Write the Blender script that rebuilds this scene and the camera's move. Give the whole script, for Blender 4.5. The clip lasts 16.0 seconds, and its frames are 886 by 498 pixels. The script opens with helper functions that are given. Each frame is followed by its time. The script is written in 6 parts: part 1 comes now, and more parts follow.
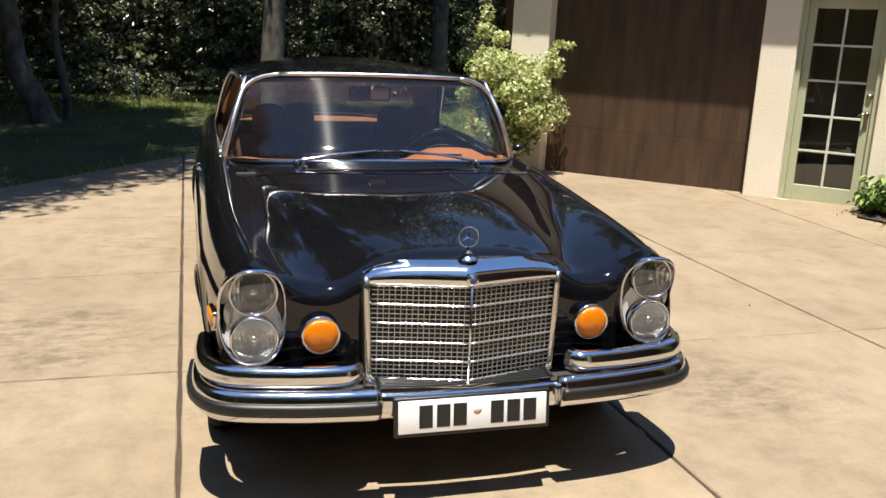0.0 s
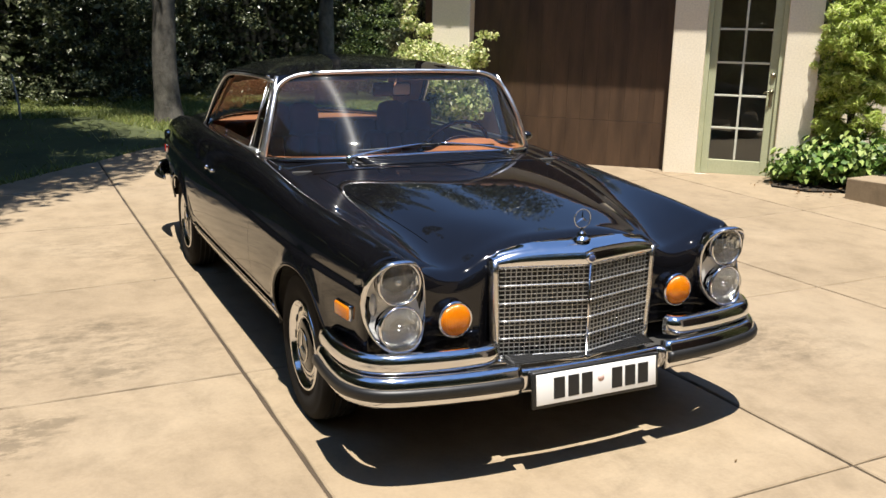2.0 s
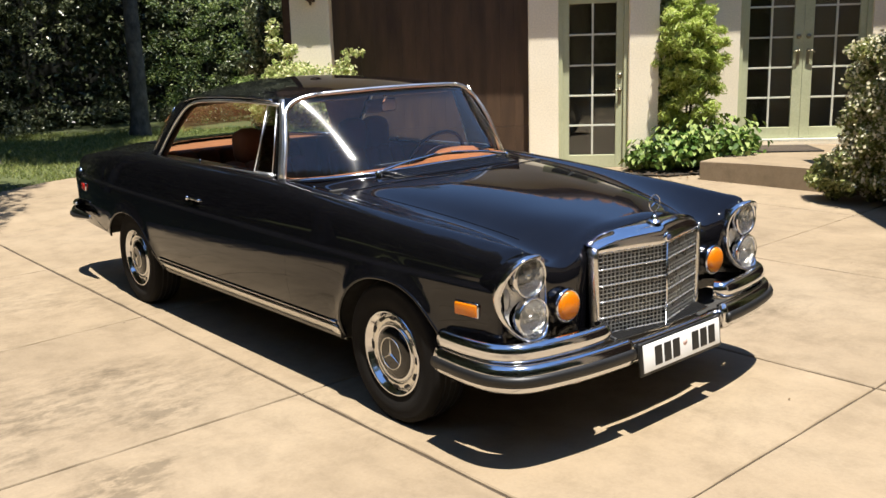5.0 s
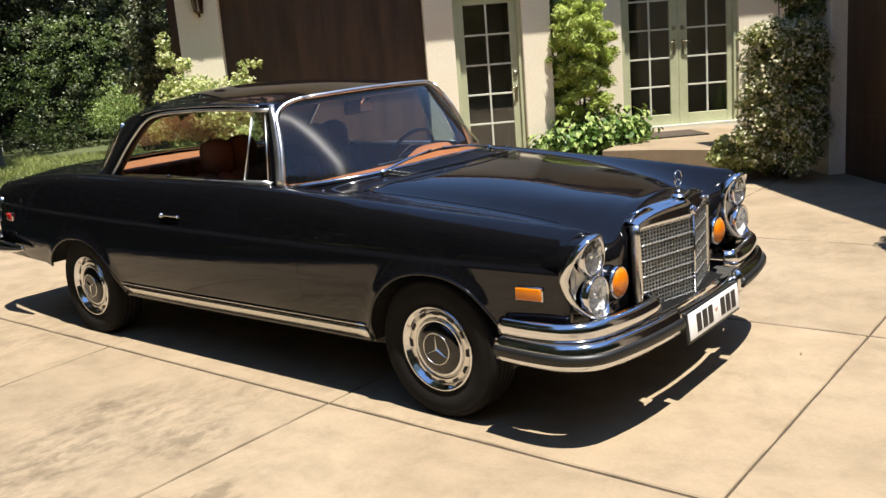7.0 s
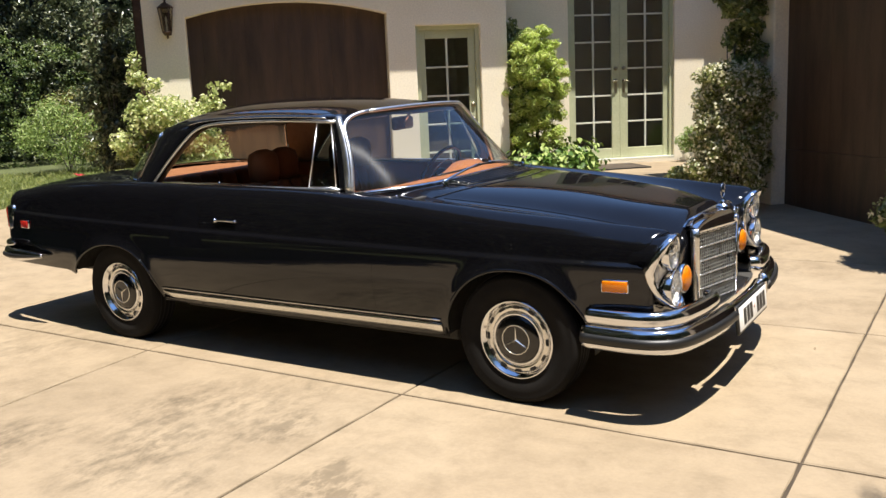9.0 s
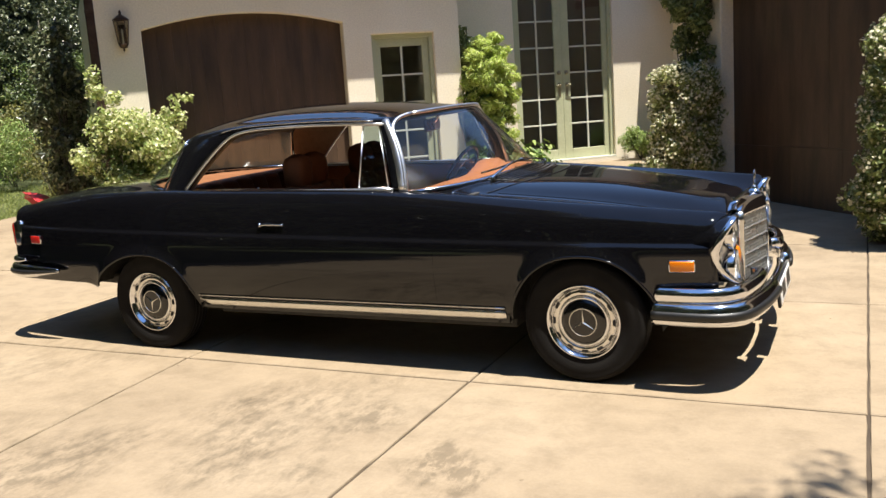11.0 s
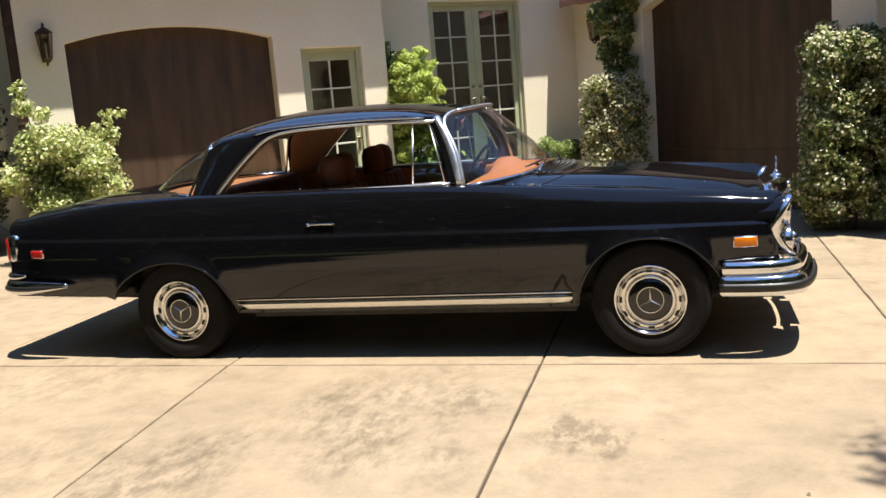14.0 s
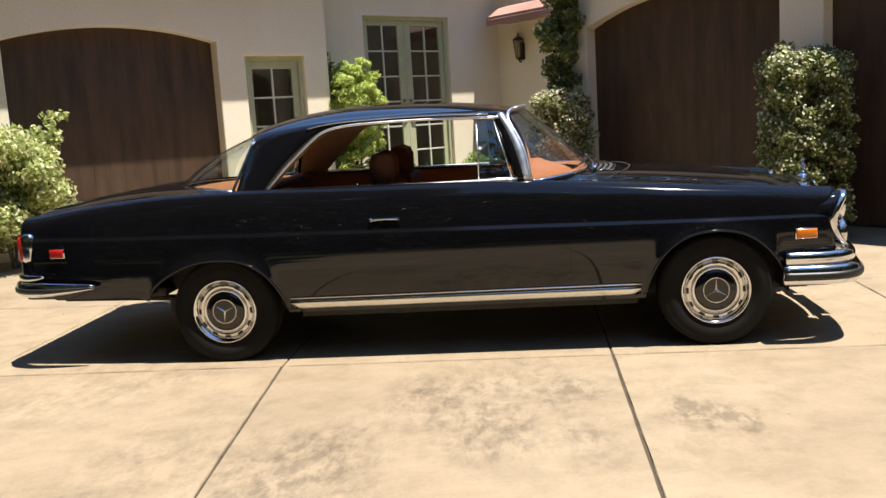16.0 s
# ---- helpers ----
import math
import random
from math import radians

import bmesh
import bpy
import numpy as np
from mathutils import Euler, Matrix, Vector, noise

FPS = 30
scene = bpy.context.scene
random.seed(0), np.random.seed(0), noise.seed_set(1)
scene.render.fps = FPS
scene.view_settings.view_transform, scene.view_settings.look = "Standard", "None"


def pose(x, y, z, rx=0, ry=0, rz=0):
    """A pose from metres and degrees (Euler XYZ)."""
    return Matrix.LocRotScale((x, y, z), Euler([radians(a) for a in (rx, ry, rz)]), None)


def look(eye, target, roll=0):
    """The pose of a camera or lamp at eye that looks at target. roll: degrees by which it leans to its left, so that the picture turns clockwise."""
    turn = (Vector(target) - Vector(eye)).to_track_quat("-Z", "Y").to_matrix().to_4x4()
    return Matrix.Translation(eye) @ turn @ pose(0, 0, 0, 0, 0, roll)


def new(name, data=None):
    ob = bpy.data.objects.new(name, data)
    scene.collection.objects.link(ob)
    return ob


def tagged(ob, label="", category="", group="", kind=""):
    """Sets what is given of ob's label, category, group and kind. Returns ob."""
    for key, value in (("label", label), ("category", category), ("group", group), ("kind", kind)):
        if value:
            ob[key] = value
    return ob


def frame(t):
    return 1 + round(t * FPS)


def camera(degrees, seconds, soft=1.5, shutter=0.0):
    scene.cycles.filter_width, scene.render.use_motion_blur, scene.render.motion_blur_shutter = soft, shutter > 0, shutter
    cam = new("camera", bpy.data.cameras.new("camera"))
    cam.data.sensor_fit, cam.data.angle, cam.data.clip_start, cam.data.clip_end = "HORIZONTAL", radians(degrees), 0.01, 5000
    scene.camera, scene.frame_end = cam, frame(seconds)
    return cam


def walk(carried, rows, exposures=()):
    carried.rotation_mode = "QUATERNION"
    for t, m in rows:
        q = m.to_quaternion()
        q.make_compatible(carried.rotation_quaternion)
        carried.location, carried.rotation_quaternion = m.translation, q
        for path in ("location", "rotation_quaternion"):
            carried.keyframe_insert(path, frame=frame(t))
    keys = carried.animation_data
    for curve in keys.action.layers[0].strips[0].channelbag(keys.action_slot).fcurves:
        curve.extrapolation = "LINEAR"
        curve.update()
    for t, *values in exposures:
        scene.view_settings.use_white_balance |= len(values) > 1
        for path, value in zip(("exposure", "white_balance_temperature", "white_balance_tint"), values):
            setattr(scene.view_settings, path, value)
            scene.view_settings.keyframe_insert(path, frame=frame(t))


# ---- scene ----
cam = camera(52.9, 16.0)
METRES, TURN = 7.176, -16.4
START = (-0.902, -3.473, 1.537)
ROWS = [
    (0.0, 0.0, 0.0, 0.0, 0.7, -12.94, -3.03),
    (0.5, -0.034, -0.0161, 0.0001, -1.41, -13.76, -3.45),
    (1.0, -0.0632, -0.0149, -0.003, -4.22, -13.74, -2.96),
    (1.5, -0.0941, -0.01, -0.0032, -6.64, -12.72, -2.23),
    (2.0, -0.1295, -0.0163, -0.002, -9.13, -13.12, -1.47),
    (2.5, -0.1553, -0.0177, -0.0025, -11.88, -13.65, -0.54),
    (3.0, -0.1802, -0.0079, -0.0038, -14.36, -12.72, 0.14),
    (3.5, -0.2107, -0.0032, -0.0034, -16.29, -12.44, 0.05),
    (4.0, -0.2443, -0.0049, -0.0024, -19.28, -12.26, 0.84),
    (6.5, -0.3671, 0.0369, -0.0063, -31.48, -12.07, 3.11),
    (7.0, -0.3963, 0.0528, -0.0076, -34.82, -12.01, 4.41),
    (7.5, -0.4362, 0.0598, -0.0099, -36.77, -11.36, 4.41),
    (8.0, -0.4638, 0.0717, -0.0139, -38.09, -10.66, 3.37),
    (8.5, -0.4921, 0.0784, -0.0137, -39.74, -10.25, 2.62),
    (11.0, -0.6224, 0.1437, -0.0142, -48.56, -9.77, 3.78),
    (11.5, -0.6412, 0.1658, -0.0169, -49.53, -9.47, 3.67),
    (12.0, -0.6638, 0.1819, -0.0164, -51.53, -9.37, 3.26),
    (12.5, -0.6865, 0.1924, -0.0158, -53.76, -9.44, 4.0),
    (13.0, -0.7001, 0.2094, -0.0196, -55.42, -8.8, 4.97),
    (13.5, -0.7152, 0.2329, -0.0207, -56.6, -8.63, 4.72),
    (14.0, -0.7367, 0.2609, -0.023, -58.87, -8.99, 4.65),
    (14.5, -0.7581, 0.2916, -0.0253, -61.38, -8.77, 3.76),
    (15.0, -0.7716, 0.3337, -0.0271, -64.07, -8.18, 2.59),
    (15.5, -0.7919, 0.3727, -0.0294, -66.87, -8.06, 2.88),
    (16.0, -0.8153, 0.4093, -0.0339, -68.45, -8.07, 3.49),
]
walk(cam, [(t, pose(*START, 0, 0, TURN) @ pose(METRES * x, METRES * y, METRES * z, 90 + pitch, roll, yaw)) for t, x, y, z, yaw, pitch, roll in ROWS],
     exposures=[(0.0, 0.95), (3.5, 1.01), (8.0, 1.09), (14.0, 1.23), (16.0, 1.16)])

# ---- world, sun, exposure ----
SUN_WAY = Vector((0.11, 0.25, -1.0)).normalized()
world = bpy.data.worlds.new("world")
scene.world = world
world.use_nodes = True
wn = world.node_tree.nodes
sky = wn.new("ShaderNodeTexSky")
sky.sky_type = "NISHITA"
sky.sun_disc = False
sky.sun_elevation = math.asin(-SUN_WAY.z)
sky.sun_rotation = math.atan2(-SUN_WAY.x, -SUN_WAY.y)
sky.air_density, sky.dust_density, sky.ozone_density = 0.8, 0.0, 5.5
wn["Background"].inputs["Strength"].default_value = 0.123
world.node_tree.links.new(sky.outputs["Color"], wn["Background"].inputs["Color"])
sun = new("sun", bpy.data.lights.new("sun", "SUN"))
sun.data.energy, sun.data.angle, sun.data.color = 4.9, radians(0.53), (1.0, 0.95, 0.875)
sun.matrix_world = look((0, 0, 20), Vector((0, 0, 20)) + SUN_WAY)

# ---- materials ----
def material(name):
    m = bpy.data.materials.new(name)
    m.use_nodes = True
    t = m.node_tree
    return m, t, t.nodes["Principled BSDF"]


def node(t, kind, **values):
    n = t.nodes.new(kind)
    for key, value in values.items():
        n.inputs[key].default_value = value
    return n


def noise_node(t, scale, detail=4.0, rough=0.55, stretch=(1, 1, 1), space="Object", distort=0.0):
    co = t.nodes.new("ShaderNodeTexCoord")
    mp = node(t, "ShaderNodeMapping", Scale=stretch)
    t.links.new(co.outputs[space], mp.inputs["Vector"])
    n = node(t, "ShaderNodeTexNoise", Scale=scale, Detail=detail, Roughness=rough, Distortion=distort)
    t.links.new(mp.outputs["Vector"], n.inputs["Vector"])
    return n


def ramp(t, source, stops):
    r = t.nodes.new("ShaderNodeValToRGB")
    e = r.color_ramp.elements
    while len(e) < len(stops):
        e.new(0.5)
    for k, (at, c) in zip(e, stops):
        k.position, k.color = at, (*c, 1) if len(c) == 3 else c
    t.links.new(source, r.inputs["Fac"])
    return r


def mix(t, fac, a, b, how="MIX"):
    m = t.nodes.new("ShaderNodeMix")
    m.data_type, m.blend_type = "RGBA", how
    for slot, v in ((0, fac), (6, a), (7, b)):
        if isinstance(v, (int, float)):
            m.inputs[slot].default_value = v
        elif isinstance(v, tuple):
            m.inputs[slot].default_value = (*v, 1)
        else:
            t.links.new(v, m.inputs[slot])
    return m.outputs[2]


def bump(t, bsdf, source, strength, distance):
    b = node(t, "ShaderNodeBump", Strength=strength, Distance=distance)
    t.links.new(source, b.inputs["Height"])
    t.links.new(b.outputs["Normal"], bsdf.inputs["Normal"])
    return b


def surface(name, dark, light, rough=0.6, metal=0.0, scale=3.0, fine=40.0, relief=0.2, depth=0.01, stretch=(1, 1, 1), vary=0.0, spec=0.5):
    """A two-scale noisy surface; vary: how much each object's tone differs."""
    m, t, p = material(name)
    a = noise_node(t, scale, 5, 0.6, stretch)
    b = noise_node(t, fine, 4, 0.6, stretch)
    c1 = ramp(t, a.outputs["Fac"], [(0.3, dark), (0.7, light)]).outputs["Color"]
    c2 = ramp(t, b.outputs["Fac"], [(0.3, (0.72, 0.72, 0.72)), (0.7, (1.0, 1.0, 1.0))]).outputs["Color"]
    col = mix(t, 0.6, c1, c2, "MULTIPLY")
    if vary:
        info = t.nodes.new("ShaderNodeObjectInfo")
        v = ramp(t, info.outputs["Random"], [(0.0, (1 - vary,) * 3), (1.0, (1.0,) * 3)]).outputs["Color"]
        col = mix(t, 1.0, col, v, "MULTIPLY")
    t.links.new(col, p.inputs["Base Color"])
    p.inputs["Roughness"].default_value, p.inputs["Metallic"].default_value = rough, metal
    p.inputs["Specular IOR Level"].default_value = spec
    if relief:
        bump(t, p, b.outputs["Fac"], relief, depth)
    return m


def plain(name, colour, rough=0.4, metal=0.0, coat=0.0):
    m, t, p = material(name)
    n = noise_node(t, 25.0, 4)
    r = ramp(t, n.outputs["Fac"], [(0.35, (rough * 0.85,) * 3), (0.7, (min(1, rough * 1.2),) * 3)])
    t.links.new(r.outputs["Color"], p.inputs["Roughness"])
    p.inputs["Base Color"].default_value = (*colour, 1)
    p.inputs["Metallic"].default_value, p.inputs["Coat Weight"].default_value = metal, coat
    p.inputs["Coat Roughness"].default_value = 0.03
    return m


def pane_material(name, tint, gloss_ior=1.5, haze=0.01, streak=0.0, dust=0.0, film_colour=(0.55, 0.60, 0.70)):
    m, t, p = material(name)
    out = t.nodes["Material Output"]
    t.nodes.remove(p)
    face = node(t, "ShaderNodeLayerWeight", Blend=0.5)
    fall = node(t, "ShaderNodeMath")
    fall.operation = "POWER"
    fall.inputs[1].default_value = 5.0
    t.links.new(face.outputs["Facing"], fall.inputs[0])
    fres = node(t, "ShaderNodeMath")
    fres.operation = "MULTIPLY_ADD"
    f0 = ((gloss_ior - 1) / (gloss_ior + 1)) ** 2 * 1.7
    fres.inputs[1].default_value, fres.inputs[2].default_value = 1 - f0, f0
    t.links.new(fall.outputs["Value"], fres.inputs[0])
    clear = t.nodes.new("ShaderNodeBsdfTransparent")
    clear.inputs["Color"].default_value = (*tint, 1)
    shine = node(t, "ShaderNodeBsdfGlossy", Roughness=haze)
    mx = t.nodes.new("ShaderNodeMixShader")
    t.links.new(fres.outputs["Value"], mx.inputs["Fac"])
    t.links.new(clear.outputs["BSDF"], mx.inputs[1])
    if streak:
        # wiped film on the glass, which draws a glint out into a streak
        film = node(t, "ShaderNodeBsdfAnisotropic", Roughness=0.32, Anisotropy=0.72)
        geo = t.nodes.new("ShaderNodeNewGeometry")
        tang = t.nodes.new("ShaderNodeVectorMath")
        tang.operation = "CROSS_PRODUCT"
        tang.inputs[1].default_value = (0, 0, 1)
        t.links.new(geo.outputs["Normal"], tang.inputs[0])
        t.links.new(tang.outputs["Vector"], film.inputs["Tangent"])
        both_ = t.nodes.new("ShaderNodeMixShader")
        both_.inputs["Fac"].default_value = streak
        t.links.new(shine.outputs["BSDF"], both_.inputs[1])
        t.links.new(film.outputs["BSDF"], both_.inputs[2])
        shine = both_
        t.links.new(both_.outputs["Shader"], mx.inputs[2])
    else:
        t.links.new(shine.outputs["BSDF"], mx.inputs[2])
    last = mx
    if dust:
        # thin grey film of dust that catches the sun
        film2 = node(t, "ShaderNodeBsdfDiffuse", Color=(*film_colour, 1))
        last = t.nodes.new("ShaderNodeMixShader")
        last.inputs["Fac"].default_value = dust
        t.links.new(mx.outputs["Shader"], last.inputs[1])
        t.links.new(film2.outputs["BSDF"], last.inputs[2])
    t.links.new(last.outputs["Shader"], out.inputs["Surface"])
    return m


# worn and oily places on the concrete: x, y, half sizes, strength
STAINS = [(-1.62, 1.25, 0.95, 0.60, 0.95), (-1.83, 0.36, 0.26, 0.13, 2.9), (-1.90, 0.20, 0.20, 0.10, 2.5), (1.68, -0.10, 0.50, 0.70, 0.85), (-2.3, 2.5, 1.2, 0.7, 0.6), (-2.45, 1.92, 0.65, 0.36, 1.3), (-2.12, 1.24, 0.50, 0.28, 1.0), (-1.5, 1.5, 0.36, 0.30, 0.8), (-2.15, 0.82, 0.34, 0.24, 1.0), (-1.5, 0.88, 0.40, 0.18, 0.9), (-1.2, 3.4, 0.9, 0.7, 0.55), (2.3, -1.6, 0.8, 0.5, 0.5)]


def concrete_material():
    m, t, p = material("stained_concrete")
    base = noise_node(t, 0.7, 5, 0.55, distort=0.2)
    c = ramp(t, base.outputs["Fac"], [(0.30, (0.270, 0.207, 0.133)), (0.5, (0.310, 0.239, 0.155)), (0.72, (0.340, 0.268, 0.178))]).outputs["Color"]
    grain = noise_node(t, 60.0, 5, 0.7)
    c = mix(t, 0.45, c, ramp(t, grain.outputs["Fac"], [(0.3, (0.80, 0.79, 0.78)), (0.66, (1, 1, 1))]).outputs["Color"], "MULTIPLY")
    scuff = noise_node(t, 3.6, 8, 0.72, (1.3, 1.0, 1), distort=0.25)
    c = mix(t, 0.75, c, ramp(t, scuff.outputs["Fac"], [(0.34, (0.74, 0.73, 0.72)), (0.52, (0.97, 0.97, 0.97)), (0.68, (1.09, 1.09, 1.09))]).outputs["Color"], "MULTIPLY")
    # drifting grey patches, stronger in the worn places, broken up by a finer brushed noise
    big = noise_node(t, 1.1, 6, 0.6, (1.0, 0.8, 1), distort=0.3)
    patch = ramp(t, big.outputs["Fac"], [(0.48, (0, 0, 0)), (0.68, (0.65, 0.65, 0.65))]).outputs["Color"]
    warp = noise_node(t, 2.2, 4, 0.6)
    where = t.nodes.new("ShaderNodeTexCoord")
    bent = t.nodes.new("ShaderNodeVectorMath")
    bent.operation = "MULTIPLY_ADD"
    bent.inputs[1].default_value = (0.55, 0.55, 0)
    t.links.new(warp.outputs["Color"], bent.inputs[0])
    t.links.new(where.outputs["Object"], bent.inputs[2])
    for x, y, rx, ry, k in STAINS:
        mp = node(t, "ShaderNodeMapping", Location=(-(x + 0.27) / rx, -(y + 0.27) / ry, 0), Scale=(1 / rx, 1 / ry, 0))
        t.links.new(bent.outputs["Vector"], mp.inputs["Vector"])
        far = t.nodes.new("ShaderNodeVectorMath")
        far.operation = "LENGTH"
        t.links.new(mp.outputs["Vector"], far.inputs[0])
        blot = ramp(t, far.outputs["Value"], [(0.25, (k, k, k)), (1.0, (0, 0, 0))]).outputs["Color"]
        patch = mix(t, 1.0, patch, blot, "ADD")
    fine = noise_node(t, 7.0, 9, 0.72, (1.0, 1.9, 1), distort=0.2)
    speck = noise_node(t, 22.0, 5, 0.6)
    broken = ramp(t, fine.outputs["Fac"], [(0.42, (0, 0, 0)), (0.63, (1, 1, 1))]).outputs["Color"]
    broken = mix(t, 0.6, broken, ramp(t, speck.outputs["Fac"], [(0.36, (0.25, 0.25, 0.25)), (0.6, (1, 1, 1))]).outputs["Color"], "MULTIPLY")
    stain = mix(t, 1.0, patch, broken, "MULTIPLY")
    c = mix(t, stain, c, mix(t, 1.0, c, (0.62, 0.62, 0.62), "MULTIPLY"))
    spots = noise_node(t, 9.0, 2, 0.5)
    dots = ramp(t, spots.outputs["Fac"], [(0.775, (0, 0, 0)), (0.79, (1, 1, 1))]).outputs["Color"]
    c = mix(t, mix(t, 1.0, dots, broken, "MULTIPLY"), c, mix(t, 1.0, c, (0.35, 0.32, 0.28), "MULTIPLY"))
    info = t.nodes.new("ShaderNodeObjectInfo")
    c = mix(t, 1.0, c, ramp(t, info.outputs["Random"], [(0, (0.93, 0.93, 0.94)), (1, (1, 1, 1))]).outputs["Color"], "MULTIPLY")
    t.links.new(c, p.inputs["Base Color"])
    p.inputs["Roughness"].default_value, p.inputs["Specular IOR Level"].default_value = 0.75, 0.25
    bump(t, p, grain.outputs["Fac"], 0.25, 0.004)
    return m


def leaf_material(name, dark, light, tip=None, rough=0.45, through_light=0.25):
    m, t, p = material(name)
    g = t.nodes.new("ShaderNodeNewGeometry")
    stops = [(0.0, dark), (0.75, light)] + ([(0.93, tip)] if tip else [])
    c = ramp(t, g.outputs["Random Per Island"], stops).outputs["Color"]
    t.links.new(c, p.inputs["Base Color"])
    p.inputs["Roughness"].default_value = rough
    out = t.nodes["Material Output"]
    tr = t.nodes.new("ShaderNodeBsdfTranslucent")
    t.links.new(c, tr.inputs["Color"])
    mx = t.nodes.new("ShaderNodeMixShader")
    mx.inputs["Fac"].default_value = through_light
    t.links.new(p.outputs["BSDF"], mx.inputs[1])
    t.links.new(tr.outputs["BSDF"], mx.inputs[2])
    t.links.new(mx.outputs["Shader"], out.inputs["Surface"])
    return m


def paint_material():
    m, t, p = material("black_car_paint")
    n = noise_node(t, 6.0, 5, 0.6)
    c = ramp(t, n.outputs["Fac"], [(0.3, (0.0036, 0.0036, 0.0046)), (0.7, (0.0046, 0.0046, 0.0058))])
    t.links.new(c.outputs["Color"], p.inputs["Base Color"])
    dust = noise_node(t, 160.0, 3, 0.6)
    r = ramp(t, dust.outputs["Fac"], [(0.4, (0.02, 0.02, 0.02)), (0.75, (0.06, 0.06, 0.06))])
    t.links.new(r.outputs["Color"], p.inputs["Roughness"])
    p.inputs["IOR"].default_value = 1.49
    # thin polish haze that widens the glints
    p.inputs["Coat Weight"].default_value, p.inputs["Coat Roughness"].default_value = 0.05, 0.11
    return m


PAINT = paint_material()
CHROME = plain("chrome", (0.74, 0.745, 0.765), 0.095, 1.0)
GRILLEMETAL = plain("bright_grille_metal", (0.52, 0.52, 0.50), 0.30, 0.8)
GRILLEBAR = plain("grille_bar_metal", (0.58, 0.58, 0.57), 0.26, 0.8)
TRIM = plain("bright_anodised_trim", (0.84, 0.84, 0.84), 0.33, 1.0)
SATIN = plain("brushed_aluminium", (0.70, 0.69, 0.66), 0.22, 1.0)
RUBBER = surface("black_rubber", (0.006, 0.006, 0.006), (0.012, 0.012, 0.012), 0.45, scale=9, fine=120, relief=0.15, depth=0.002)
TYRE = surface("tyre_rubber", (0.0075, 0.0066, 0.0058), (0.0140, 0.0125, 0.0110), 0.9, scale=6, fine=90, relief=0.3, depth=0.003, spec=0.2)
BLACK = plain("black_enamel", (0.006, 0.006, 0.007), 0.15, 0, 0.3)
DARK = plain("dark_underside", (0.035, 0.033, 0.030), 0.8)
TAN = surface("tan_leather", (0.42, 0.150, 0.052), (0.50, 0.185, 0.066), 0.45, scale=4, fine=180, relief=0.25, depth=0.002)
CARPET = surface("brown_carpet", (0.05, 0.02, 0.01), (0.09, 0.035, 0.015), 0.95, scale=8, fine=300, relief=0.4, depth=0.003)
SHELF = surface("brown_shelf_cover", (0.19, 0.078, 0.032), (0.26, 0.11, 0.046), 0.9, scale=8, fine=200, relief=0.2, depth=0.002, spec=0.2)
WOODTRIM = surface("walnut_trim", (0.10, 0.035, 0.012), (0.20, 0.08, 0.03), 0.2, scale=6, fine=60, relief=0.0, stretch=(1, 8, 8))
PILLARLINING = surface("beige_lining", (0.52, 0.34, 0.215), (0.60, 0.40, 0.26), 0.85, scale=5, fine=40, relief=0.0)
HEADLINER = surface("cream_headliner", (0.22, 0.21, 0.19), (0.28, 0.27, 0.245), 0.9, scale=5, fine=200, relief=0.1)
GLASS = pane_material("car_glass", (0.82, 0.88, 0.84), dust=0.003)
SCREENGLASS = pane_material("windscreen_glass", (0.68, 0.72, 0.74), 1.52, 0.05, 0.07, 0.007)
# seat leather: the tan darkened, with the cabin's shade put into its colour
SEAT = surface("shaded_tan_leather", (0.115, 0.046, 0.020), (0.17, 0.068, 0.030), 0.7, scale=4, fine=180, relief=0.25, depth=0.002, spec=0.2)
QUARTERGLASS = pane_material("tinted_quarter_glass", (0.34, 0.43, 0.42), 1.75)
SILVERPAN = plain("silver_pan", (0.66, 0.65, 0.62), 0.30, 0.35)
LENS = pane_material("lamp_glass", (0.97, 0.98, 0.98), 1.50, 0.06, dust=0.055, film_colour=(0.82, 0.80, 0.74))


def reflector_material():
    """Silvered bowl behind fluted glass, broken into small facets."""
    m, t, p = material("silvered_reflector")
    p.inputs["Base Color"].default_value, p.inputs["Metallic"].default_value, p.inputs["Roughness"].default_value = (0.95, 0.93, 0.88, 1), 1.0, 0.26
    w = node(t, "ShaderNodeTexWave", Scale=26.0, Distortion=1.5)
    co = t.nodes.new("ShaderNodeTexCoord")
    t.links.new(co.outputs["Object"], w.inputs["Vector"])
    n = noise_node(t, 45.0, 2)
    bump(t, p, mix(t, 0.75, w.outputs["Color"], n.outputs["Color"]), 1.0, 0.03)
    return m


REFLECTOR = reflector_material()
WINDOW = pane_material("window_glass", (0.70, 0.74, 0.72), 1.6)


def amber_material(name, colour):
    m, t, p = material(name)
    w = node(t, "ShaderNodeTexWave", Scale=60.0)
    co = t.nodes.new("ShaderNodeTexCoord")
    t.links.new(co.outputs["Object"], w.inputs["Vector"])
    bump(t, p, w.outputs["Fac"], 0.4, 0.002)
    p.inputs["Base Color"].default_value = (*colour, 1)
    p.inputs["Roughness"].default_value = 0.22
    p.inputs["Subsurface Weight"].default_value = 0.15
    p.inputs["Coat Weight"].default_value = 0.3
    return m


